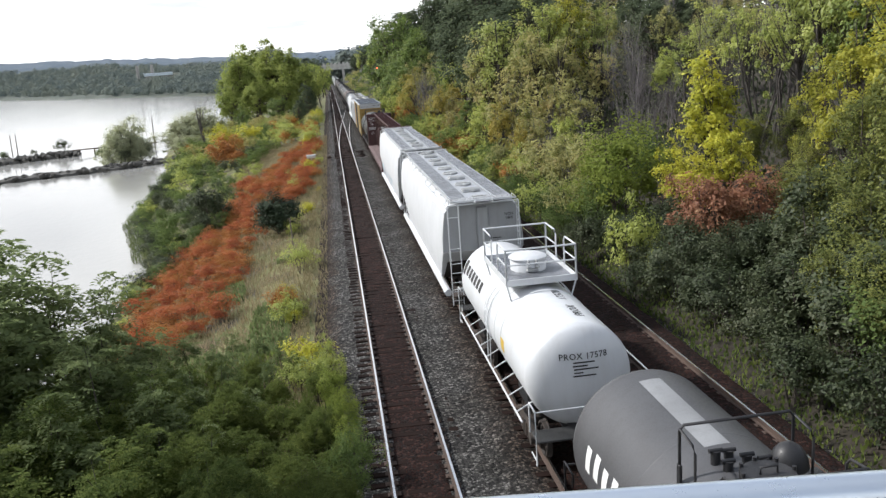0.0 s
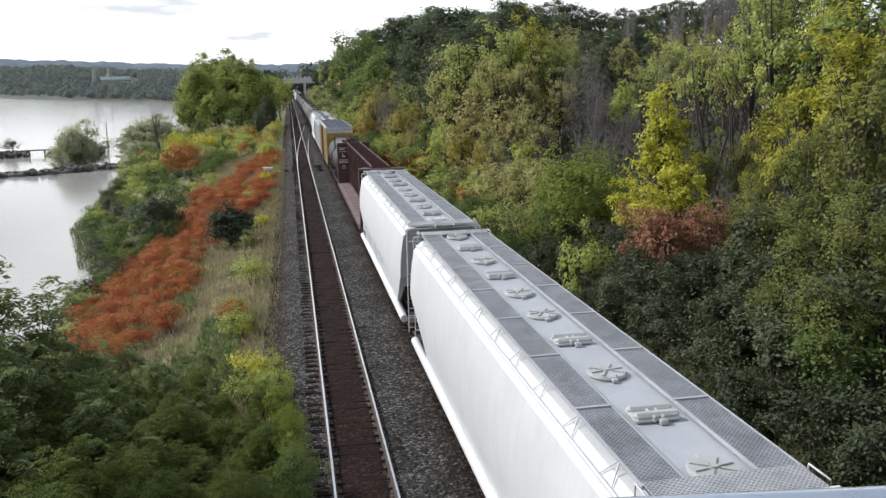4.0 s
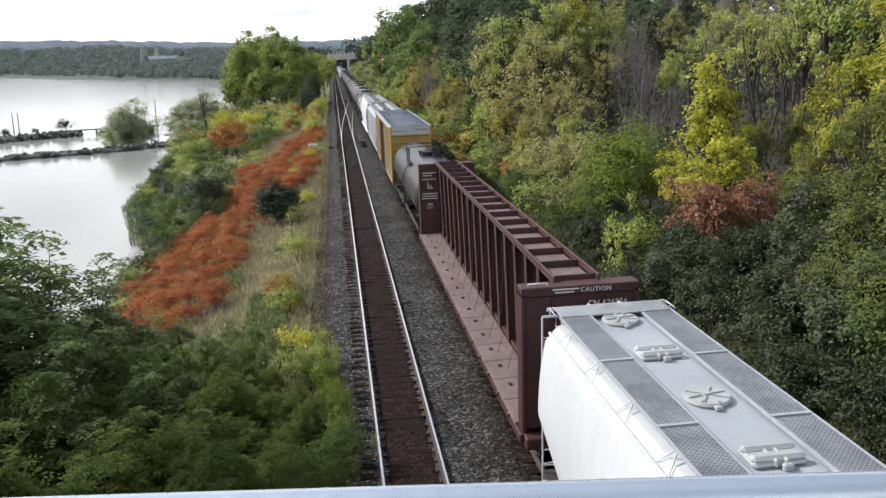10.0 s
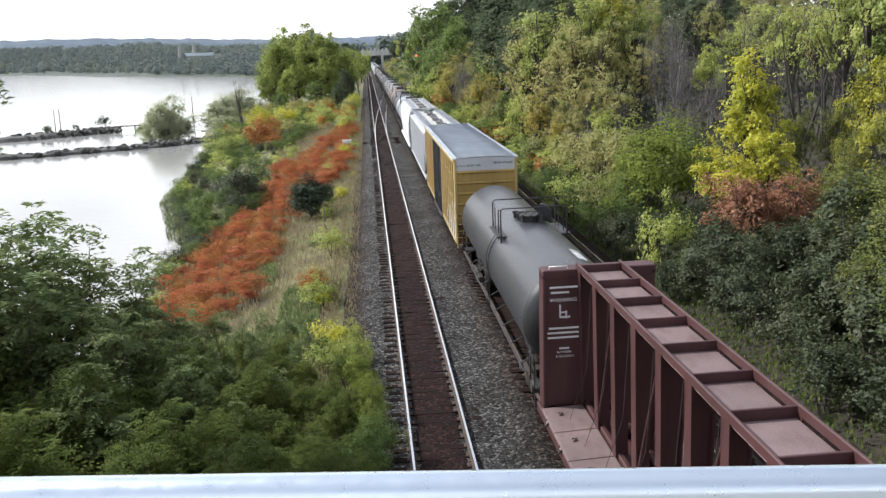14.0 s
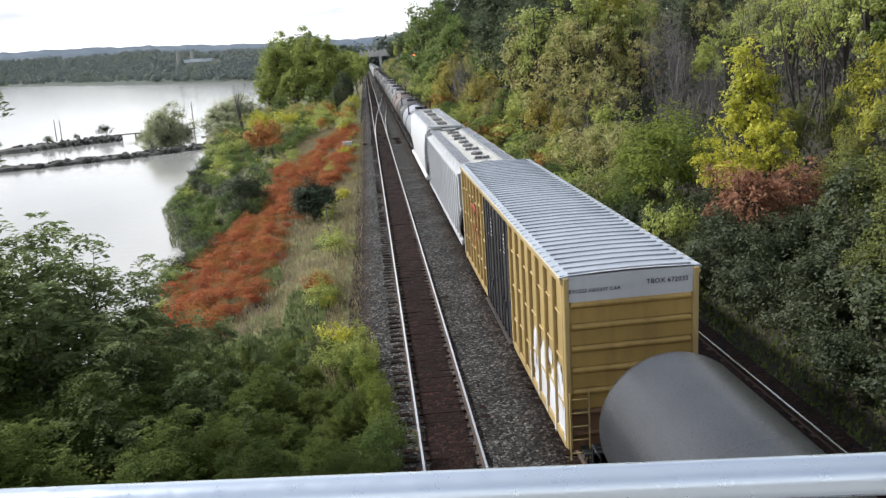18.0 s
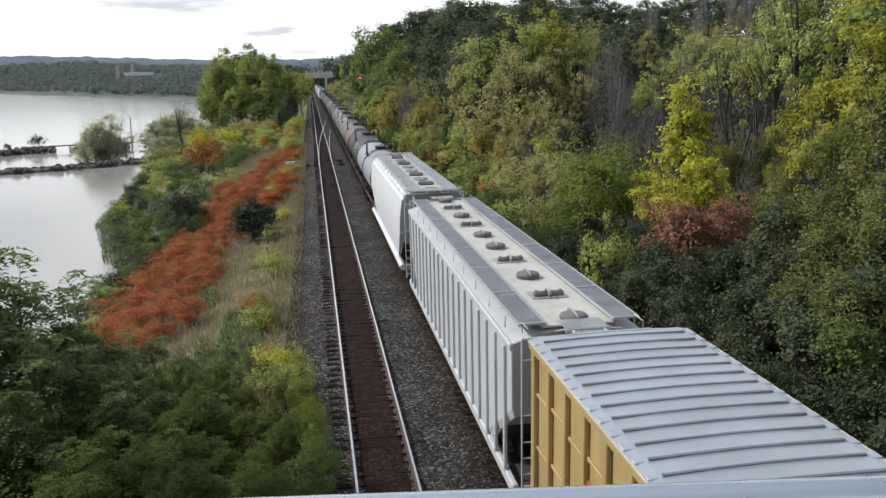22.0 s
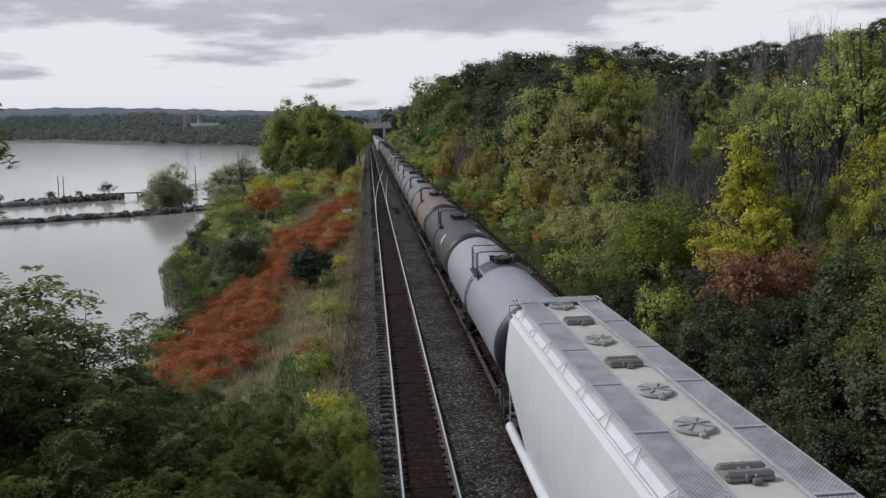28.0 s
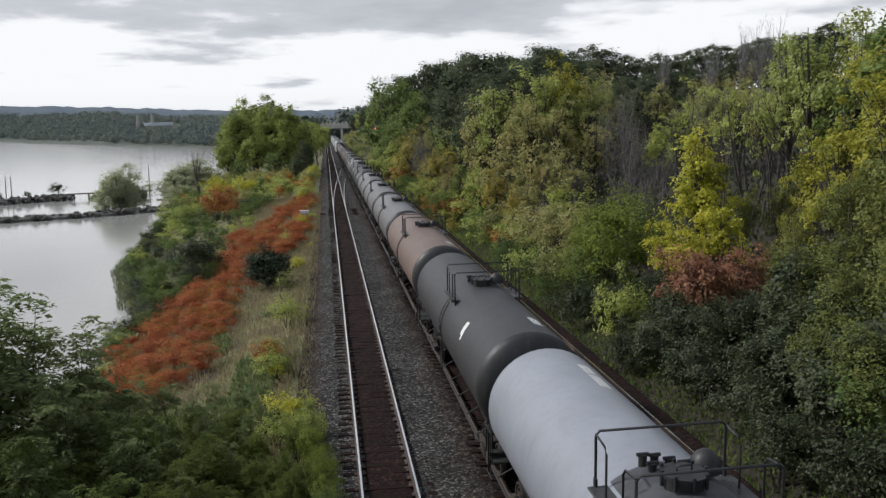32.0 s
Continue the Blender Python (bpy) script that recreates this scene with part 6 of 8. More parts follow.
def lake_works():
    """A long low building with two stacks on the far shore."""
    b = tagged(new("waterside_works"), "pale industrial building with two stacks on the far shore", "building")
    d = 1110
    at = lambda az: (d * math.sin(radians(az)), d * math.cos(radians(az)))
    (x0, y0), (x1, y1) = at(-12.0), at(-10.2)
    yaw = math.atan2(y1 - y0, x1 - x0)
    part("hall", Geo().box(((x0 + x1) / 2, (y0 + y1) / 2, 19.5), (math.hypot(x1 - x0, y1 - y0), 12, 3.2), 0.2, Matrix.Rotation(yaw, 3, "Z")), HALL_BLUE, b, "pale blue hall")
    part("roof", Geo().box(((x0 + x1) / 2, (y0 + y1) / 2, 21.4), (math.hypot(x1 - x0, y1 - y0) + 2, 13, 0.6), 0.1, Matrix.Rotation(yaw, 3, "Z")), GALV, b)
    part("base", Geo().box(((x0 + x1) / 2, (y0 + y1) / 2, 13.0), (math.hypot(x1 - x0, y1 - y0) - 3, 10, 10), 0.1, Matrix.Rotation(yaw, 3, "Z")), CONCRETE, b)
    for az in (-12.36, -11.45):
        x, y = at(az)
        part("chimney", Geo().cyl((x, y, 4), (x, y, 32), 2.2, 1.9, n=14), CONCRETE, b)


HALL_BLUE = painted("pale_blue_cladding", (0.62, 0.70, 0.76), (0.3, 0.3, 0.3), 0.3, 0.6)
lake_works()


# ---- the train: each car in its own space, y along it, -y towards the bridge ----
MIDDLE = TRACKS["middle"]
SPEED = 5.2
CARS, WHEELSETS = [], []


def lettering(body, size, spread=1.0):
    """Flat letters in the plane x, z, centred; returned as vertices and faces."""
    cu = bpy.data.curves.new("lettering", "FONT")
    cu.body, cu.size, cu.align_x, cu.align_y = body, size, "CENTER", "CENTER"
    cu.space_character, cu.resolution_u, cu.offset = spread, 2, size * 0.012
    ob = bpy.data.objects.new("lettering", cu)
    me = bpy.data.meshes.new_from_object(ob)
    vs, fs = [(v.co.x, v.co.y) for v in me.vertices], [tuple(p.vertices) for p in me.polygons]
    bpy.data.objects.remove(ob)
    bpy.data.curves.remove(cu)
    bpy.data.meshes.remove(me)
    return vs, fs


def write(body, size, mat, parent, to, label="", spread=1.0):
    """Lettering laid on a surface: to() takes the letter's own u, v to a place."""
    vs, fs = lettering(body, size, spread)
    me = bpy.data.meshes.new("lettering")
    me.from_pydata([to(u, v) for u, v in vs], [], fs)
    me.materials.append(mat)
    ob = new("lettering", me)
    ob.parent = parent
    return tagged(ob, label)


def bars(rows, mat, parent, to, name="small_print", label=""):
    """Writing too small to read: plain bars (u, v, width, height)."""
    obs = []
    for u, v, w, h in rows:
        n = max(1, math.ceil(h / 0.08)) if h > 0.09 else 1
        vs = [to(u + s * w / 2, v - h / 2 + h * i / n) for i in range(n + 1) for s in (-1, 1)]
        me = bpy.data.meshes.new(name)
        me.from_pydata(vs, [], [(2 * i, 2 * i + 1, 2 * i + 3, 2 * i + 2) for i in range(n)])
        me.materials.append(mat)
        ob = new(name, me)
        ob.parent = parent
        obs.append(tagged(ob, label))
    return obs[0]


def wheel_mesh():
    g = Geo()
    g.cyl((-0.95, 0, 0), (0.95, 0, 0), 0.085, n=10)
    for s in (-1, 1):
        prof = [(0.69, 0.12), (0.70, 0.40), (0.685, 0.485), (0.71, 0.49), (0.725, 0.462), (0.82, 0.455), (0.825, 0.40), (0.78, 0.36), (0.76, 0.16), (0.83, 0.12)]
        rings = []
        for x, r in prof:
            rings.append([(s * x, r * math.cos(a), r * math.sin(a)) for a in (2 * math.pi * k / 28 for k in range(28))])
        g.loft(rings, False)
        for k in range(5):
            a = 2 * math.pi * k / 5
            g.box((s * 0.80, 0.27 * math.cos(a), 0.27 * math.sin(a)), (0.04, 0.07, 0.07))
    return g.mesh("wheelset", IRON)


WHEEL_ME = wheel_mesh()


def side_frame_mesh():
    g = Geo()
    out = [(-0.98, 0.60), (-0.70, 0.66), (-0.40, 0.80), (0.40, 0.80), (0.70, 0.66), (0.98, 0.60), (0.98, 0.36), (0.72, 0.34), (0.45, 0.20), (-0.45, 0.20), (-0.72, 0.34), (-0.98, 0.36)]
    g.loft([[(x, y, z) for y, z in out] for x in (-0.07, 0.07)])
    for y in (-0.86, 0.86):
        g.cyl((-0.10, y, 0.457), (0.16, y, 0.457), 0.12, n=12)
    for y in (-0.16, 0, 0.16):
        g.cyl((0.06, y, 0.26), (0.06, y, 0.60), 0.06, n=8)
    return g.mesh("side_frame", IRON)


FRAME_ME = side_frame_mesh()
BOLSTER_ME = Geo().box((0, 0, 0.62), (1.9, 0.42, 0.26), 0.03).cyl((0, 0, 0.7), (0, 0, 0.92), 0.2, n=12).mesh("truck", IRON)


def trucks(car, yt, keyed=True):
    for s in (-1, 1):
        t = part("truck", BOLSTER_ME, IRON, car, "dark iron truck", pose(0, s * yt, 0))
        for side in (-1, 1):
            part("side_frame", FRAME_ME, IRON, t, at=pose(side * 0.98, 0, 0, 0, 0, 0 if side > 0 else 180))
        for y in (-0.86, 0.86):
            w = part("wheelset", WHEEL_ME, IRON, t, at=pose(0, y, 0.457))
            if keyed:
                WHEELSETS.append((w, y))


def couplers(car, half, z=0.88):
    for s in (-1, 1):
        g = Geo().box((0, s * (half - 0.45), z), (0.16, 0.9, 0.18), 0.02).box((0.05, s * half, z), (0.28, 0.26, 0.28), 0.05)
        g.box((-0.08, s * (half + 0.10), z), (0.10, 0.16, 0.26), 0.03)
        g.tube([(0.25, s * (half - 0.6), z - 0.02), (0.30, s * (half - 0.25), z - 0.30), (0.22, s * (half + 0.1), z - 0.32)], 0.022)
        part("coupler", g, IRON, car)


def round_hatch(y, z, mat, car, r=0.36):
    """A round lid with eight pressed ribs, a hub, a hinge and a latch."""
    lid = part("hatch_cover", Geo().cyl((0, y, z), (0, y, z + 0.05), r * 0.93, n=24).cyl((0, y, z + 0.05), (0, y, z + 0.09), r, r * 0.94, n=24), mat, car)
    for k in range(8):
        a = math.pi * k / 4 + 0.2
        part("rib", Geo().box((0.55 * r * math.cos(a), y + 0.55 * r * math.sin(a), z + 0.10), (0.62 * r, 0.035, 0.03), turn=Matrix.Rotation(a, 3, "Z")), mat, lid)
    part("hub", Geo().cyl((0, y, z + 0.09), (0, y, z + 0.13), 0.06, n=10), mat, lid)
    part("hinge", Geo().box((0, y - r - 0.03, z + 0.05), (0.10, 0.10, 0.06), 0.01), mat, lid)
    part("latch", Geo().box((0, y + r + 0.03, z + 0.05), (0.10, 0.10, 0.06), 0.01), mat, lid)


def trough_hatch(y, z, mat, car):
    """A long lid across the roof with two pressed ribs and clamp lugs."""
    lid = part("hatch_cover", Geo().box((0, y, z + 0.05), (0.74, 0.48, 0.10), 0.04), mat, car)
    for k in (-1, 1):
        part("rib", Geo().box((0.0, y + 0.13 * k, z + 0.105), (0.74, 0.16, 0.10), 0.045), mat, lid)
        part("clamp", Geo().box((0.07 * k, y, z + 0.075), (0.05, 0.52, 0.11), 0.015), mat, lid)
    part("hinge", Geo().box((0.05, y - 0.30, z + 0.05), (0.14, 0.08, 0.10), 0.02), mat, lid)
    part("latch", Geo().box((-0.2, y + 0.29, z + 0.04), (0.10, 0.06, 0.08), 0.015), mat, lid)


def plain_lid(y, z, r=0.31):
    """A round lid with a rolled rim, turned as one piece."""
    line = [(0.01, 0.0), (0.92 * r, 0.0), (0.92 * r, 0.004), (0.92 * r, 0.066), (0.925 * r, 0.07), (0.99 * r, 0.071), (r, 0.075), (0.91 * r, 0.126), (0.89 * r, 0.131), (0.61 * r, 0.149), (0.57 * r, 0.15), (0.01, 0.15)]
    return Geo().loft([[(q * math.cos(math.pi * k / 12), y + q * math.sin(math.pi * k / 12), z + h) for k in range(24)] for q, h in line], True, caps=False)


def lid_strap(y, z, r=0.31):
    """A bar across the lid, turned down at both ends."""
    return Geo().tube([(0, y - r - 0.06, z), (0, y - r - 0.05, z + 0.15), (0, y - r * 0.6, z + 0.175), (0, y + r * 0.6, z + 0.175), (0, y + r + 0.05, z + 0.15), (0, y + r + 0.06, z)], 0.03, 6)


def humped_lid(y, z, k):
    return Geo().tube([(k * 0.03, y, z + 0.06), (k * 0.06, y, z + 0.07), (k * 0.20, y, z + 0.06), (k * 0.30, y, z + 0.075), (k * 0.36, y, z + 0.06)], [0.05, 0.085, 0.075, 0.10, 0.04], 10)


def hopper_section(zb, half=1.575, top=4.42, n=22):
    """Bulging sides that close in to a cambered roof, from the height zb up."""
    pts = []
    for k in range(n):
        z = max(zb, 1.15 + (top - 1.15) * k / (n - 1))
        u = (z - 2.75) / 1.75
        pts.append((half - 0.20 * u * u - (0.10 if z > top - 0.01 else 0), z))
    right = pts + [(1.18, top + 0.13), (0.62, top + 0.20), (0.0, top + 0.22)]
    return right + [(-x, z) for x, z in right[-2::-1]]


def covered_hopper(label, half, body, roof_mat, board_mat, hatch_mat, number=None, ribbed=False, keyed=True, extra=None, roof_number=False):
    """half: half the length over the roof."""
    car = tagged(new("covered_hopper"), label, "freight car", "cars of the freight train")
    e = half - 0.55                       # the end plates
    g = Geo()
    if ribbed:
        sec = lambda zb: [(1.40, zb), (1.46, zb + 0.2), (1.46, 4.20), (1.42, 4.36), (0.9, 4.53), (0, 4.60), (-0.9, 4.53), (-1.42, 4.36), (-1.46, 4.20), (-1.46, zb + 0.2), (-1.40, zb)]
    else:
        sec = hopper_section
    ring = lambda y, zb: [(x, y, z) for x, z in sec(zb)]
    g.loft([ring(-e, 2.72), ring(-e + 0.02, 2.71), ring(-e + 2.4, 1.15), ring(e - 2.4, 1.15), ring(e - 0.02, 2.71), ring(e, 2.72)], False)
    part("body", g, body, car)
    for s in (-1, 1):
        end = Geo()
        out = list(dict.fromkeys((x * 0.985, z) for x, z in sec(2.74)))
        end.loft([[(x, s * (e + d), z) for x, z in out] for d in (0.004, 0.03)])
        end.box((0, s * (e + 0.10), 2.35), (0.42, 0.16, 4.1), 0.02)
        end.box((-0.86, s * (e + 0.05), 3.6), (0.07, 0.08, 1.7), 0.01).box((0.95, s * (e + 0.05), 1.9), (0.07, 0.08, 0.9), 0.01)
        # the near plate's darker grey paints in the shade on that side
        part("end_plate", end, END_SHADE_GREY if s < 0 else WHITE_GREY, car, "grey end plate, shade painted into the near one's colour")
        slope = Geo()
        slope.loft([[(-1.30, s * (e - 0.1), 2.76), (1.30, s * (e - 0.1), 2.76), (1.30, s * (e - 2.3), 1.2), (-1.30, s * (e - 2.3), 1.2)],
                    [(-1.30, s * (e - 0.1), 2.70), (1.30, s * (e - 0.1), 2.70), (1.30, s * (e - 2.3), 1.14), (-1.30, s * (e - 2.3), 1.14)]])
        # iron-dark colour paints in the shadow below the end plate
        part("slope_sheet", slope, IRON, car, "slope sheet coloured dark for the shadow under the end")
        plat = Geo().box((0, s * (half - 0.35), 1.10), (2.7, 0.75, 0.06), 0.01).box((0, s * (half - 0.9), 0.98), (2.5, 1.6, 0.14), 0.02)
        part("end_platform", plat, IRON, car)
        lad = ladder(-1.36, -0.95, s * (half - 0.08), s * (half - 0.08), 0.75, 2.55, 5)
        for x, z in ((-1.36, 4.60), (-0.95, 4.58)):
            lad.tube([(x, s * (half - 0.08), 2.5), (x, s * (half - 0.08), z)], 0.024, 5)
        for z in (2.95, 4.15):
            lad.tube([(-1.36, s * (half - 0.08), z), (-0.95, s * (half - 0.08), z)], 0.016, 5)
        part("ladder", lad, body, car)
        part("ladder", ladder(1.36, 1.36, s * (half - 0.10), s * (half - 0.50), 0.75, 4.5, 8), body, car)
        fr = Geo().tube([(-1.36, s * (half - 0.08), 4.60), (1.34, s * (half - 0.08), 4.62)], 0.032, 6)
        fr.tube([(1.34, s * (half - 0.08), 4.62), (1.36, s * (half - 0.08), 0.8)], 0.032, 6)
        fr.tube([(-1.36, s * (half - 0.12), 1.35), (-0.2, s * (half - 0.06), 1.40), (1.34, s * (half - 0.10), 1.70)], 0.02, 6)
        part("end_frame", fr, body, car)
        wheel = Geo()
        wc = Vector((-0.42, s * (half - 0.02), 1.55))
        wheel.tube([tuple(wc + Vector((0.27 * math.cos(a), 0, 0.27 * math.sin(a)))) for a in (2 * math.pi * k / 16 for k in range(17))], 0.02, 5)
        for k in range(3):
            a = math.pi * k / 3
            d = Vector((0.27 * math.cos(a), 0, 0.27 * math.sin(a)))
            wheel.tube([tuple(wc - d), tuple(wc + d)], 0.014, 4)
        wheel.box((-0.42, s * (half - 0.14), 1.5), (0.34, 0.2, 0.42), 0.03)
        part("hand_brake", wheel, END_SHADE_GREY, car)
    for s in (-1, 1):
        sill = Geo()
        if ribbed:
            sill.box((s * 1.44, 0, 1.18), (0.14, 2 * half - 0.6, 0.26), 0.03)
        else:
            sill.cyl((s * 1.46, -half + 0.6, 1.12), (s * 1.46, half - 0.6, 1.12), 0.14, n=12)
        part("side_sill", sill, body, car)
        if ribbed:
            n = int(2 * e / 0.9)
            for k in range(n):
                part("side_post", Geo().box((s * 1.485, -e + 0.5 + k * (2 * e - 1.0) / (n - 1), 2.72), (0.075, 0.13, 2.9), 0.012), body, car)
            part("roof_rail", Geo().box((s * 1.43, 0, 4.28), (0.16, 2 * e, 0.16), 0.03), body, car)
        else:
            part("roof_rail", Geo().cyl((s * 1.33, -e, 4.42), (s * 1.33, e, 4.42), 0.035, n=8), body, car)
    # outlets under the belly
    for k in (-1, 0, 1):
        y = k * 4.3
        g = Geo().loft([[(-1.3, y - 2.0, 1.2), (1.3, y - 2.0, 1.2), (1.3, y + 2.0, 1.2), (-1.3, y + 2.0, 1.2)], [(-0.4, y - 0.35, 0.42), (0.4, y - 0.35, 0.42), (0.4, y + 0.35, 0.42), (-0.4, y + 0.35, 0.42)]])
        g.box((0, y, 0.36), (0.9, 0.8, 0.14), 0.02)
        part("outlet_hopper", g, END_SHADE_GREY, car)
    # roof: walkways, hatches, brackets
    zr = 4.68
    inner, outer = (0.76, 1.28) if ribbed else (0.54, 1.12)
    part("roof", Geo().box((0, 0, zr - 0.05), (2 * inner + 0.06, 2 * e - 0.2, 0.05), 0.012), roof_mat, car, "roof strip under the hatches")
    nb = 7
    for s in (-1, 1):
        for k in range(nb):
            L = 2 * e / nb
            b = Geo().box((s * (outer + inner) / 2, -e + (k + 0.5) * L, zr + 0.055), (outer - inner, L - 0.05, 0.03), 0.006)
            board = part("running_board", b, board_mat, car)
            part("board_edge", Geo().box((s * (outer + 0.015), -e + (k + 0.5) * L, zr + 0.055), (0.03, L - 0.01, 0.05)).box((s * (inner - 0.015), -e + (k + 0.5) * L, zr + 0.055), (0.03, L - 0.01, 0.05)).box((s * (outer + inner) / 2, -e + (k + 0.02) * L, zr + 0.06), (outer + 0.03 - inner, 0.06, 0.045)), ROOF_GREY, board)
        for k in range(11):
            y = -e + 0.8 + k * (2 * e - 1.6) / 10
            br = Geo()
            if ribbed:
                br.tube([(s * 1.30, y, zr + 0.03), (s * 1.40, y, zr + 0.03), (s * 1.40, y, zr - 0.22)], 0.014, 5)
            else:
                br.tube([(s * 1.10, y, zr + 0.05), (s * 1.30, y - 0.20, 4.46)], 0.013, 5).tube([(s * 1.10, y, zr + 0.05), (s * 1.30, y + 0.20, 4.46)], 0.013, 5)
            part("bracket", br, body, car)
    for k in range(10):
        y = -8.35 + 1.855 * k
        if abs(y) < e - 0.2:
            round_one, dark = k in (0, 2, 4, 5, 7, 9), hatch_mat is HATCH_DARK and ribbed
            if not dark:
                (round_hatch if round_one else trough_hatch)(y, zr - 0.03, HATCH_WORN if round_one and hatch_mat is HATCH_DARK else hatch_mat, car)
            elif round_one:
                lid = part("hatch_cover", plain_lid(y, zr - 0.03), hatch_mat, car)
                part("strap", lid_strap(y, zr - 0.03), END_SHADE_GREY, lid, "pale strap over the lid")
            else:
                plate = part("hatch_plate", Geo().box((0, y + 0.12, zr - 0.012), (0.86, 0.62, 0.03), 0.008), END_SHADE_GREY, car, "dusty plate under the hatch")
                for side in (-1, 1):
                    part("hatch_cover", humped_lid(y, zr - 0.02, side), hatch_mat, plate)
                part("strap", lid_strap(y, zr - 0.04, 0.16), END_SHADE_GREY, plate)
    for s in (-1, 1):
        w = Geo().box((0, s * (half - 0.33), zr + 0.075), (0.9 if ribbed else 2.25, 0.62, 0.03), 0.006)
        w.box((0, s * (half - 0.02), zr + 0.03), (0.62, 0.34, 0.03), 0.006)
        part("end_walkway", w, GRATE_WHITE, car, "pale open-mesh end walkway")
        rim = Geo().box((0, s * (half - 0.02), zr + 0.05), (0.95 if ribbed else 2.5, 0.04, 0.07)).box((-0.33, s * (half - 0.02), zr + 0.02), (0.04, 0.36, 0.09)).box((0.33, s * (half - 0.02), zr + 0.02), (0.04, 0.36, 0.09))
        for x in (-1.22, 1.22):
            rim.tube([(x, s * (half - 0.6), zr - 0.12), (x, s * (half - 0.6), zr + 0.10), (x, s * (half - 0.15), zr + 0.10), (x, s * (half - 0.15), zr - 0.02)], 0.016, 5)
        part("walkway_frame", rim, body, car)
    trucks(car, half - 2.35, keyed)
    couplers(car, half + 0.55)
    on_end = lambda u, v, x=0.0, z=0.0: (x + u, -e - 0.034, z + v)
    if number:
        write(number, 0.15, INK, car, lambda u, v: on_end(u, v, 1.06, 3.95), "black reporting mark")
        bars([(0, 0.16, 0.34, 0.03), (-0.05, 0.05, 0.24, 0.03), (0.08, -0.06, 0.5, 0.03)], INK, car, lambda u, v: on_end(u, v, 0.55, 2.98))
    if roof_number:
        for k, word in enumerate(("6175", "NCIX")):
            bars([(0, 0, 0.66, 0.27)], CHALK, car, lambda u, v: (u, -e + 1.27 - 0.32 * k - v, zr - 0.02), "number_plate_patch", "white patch under the number")
            write(word, 0.26, INK, car, lambda u, v: (-u, -e + 1.27 - 0.32 * k - v, zr - 0.016), "black reporting mark on the roof")
    if extra:
        extra(car, e)
    return car


def scrawl(car, x, rows, mats, seed, name="graffiti", z_to_x=None, wide=0.065):
    """Sprayed lettering shapes along the lower side, too wild to read."""
    rng = np.random.default_rng(seed)
    for k, m in enumerate(mats):
        for y0, y1, z0, z1, n in rows:
            for layer in range(n):
                g = Geo()
                o = 0.004 + 0.0015 * k + 0.0004 * layer
                y, z = y0 + (y1 - y0) * rng.random(), z0 + (z1 - z0) * rng.random()
                pts = [(y, z)]
                for _ in range(3):
                    y, z = min(y1, max(y0, y + rng.normal(0, 0.35))), min(z1, max(z0, z + rng.normal(0, 0.4)))
                    pts.append((y, z))
                for leg, ((a, b), (c, d)) in enumerate(zip(pts, pts[1:])):
                    t = Vector((c - a, d - b)).normalized() if (c, d) != (a, b) else Vector((1, 0))
                    nx, nz = -t.y * wide, t.x * wide
                    q = [(a + nx, b + nz), (c + nx, d + nz), (c - nx, d - nz), (a - nx, b - nz)]
                    g.add([((x if z_to_x is None else z_to_x(zz)) - o - 0.00012 * leg, yy, zz) for yy, zz in q], [(0, 1, 2, 3)])
                me = bpy.data.meshes.new(name)
                me.from_pydata(g.v, [], g.f)
                me.materials.append(m)
                ob = new(name, me)
                ob.parent = car
                tagged(ob, "spray-painted graffiti")


def hopper_side_x(z):
    u = (z - 2.75) / 1.75
    return -(1.575 - 0.20 * u * u) - 0.004


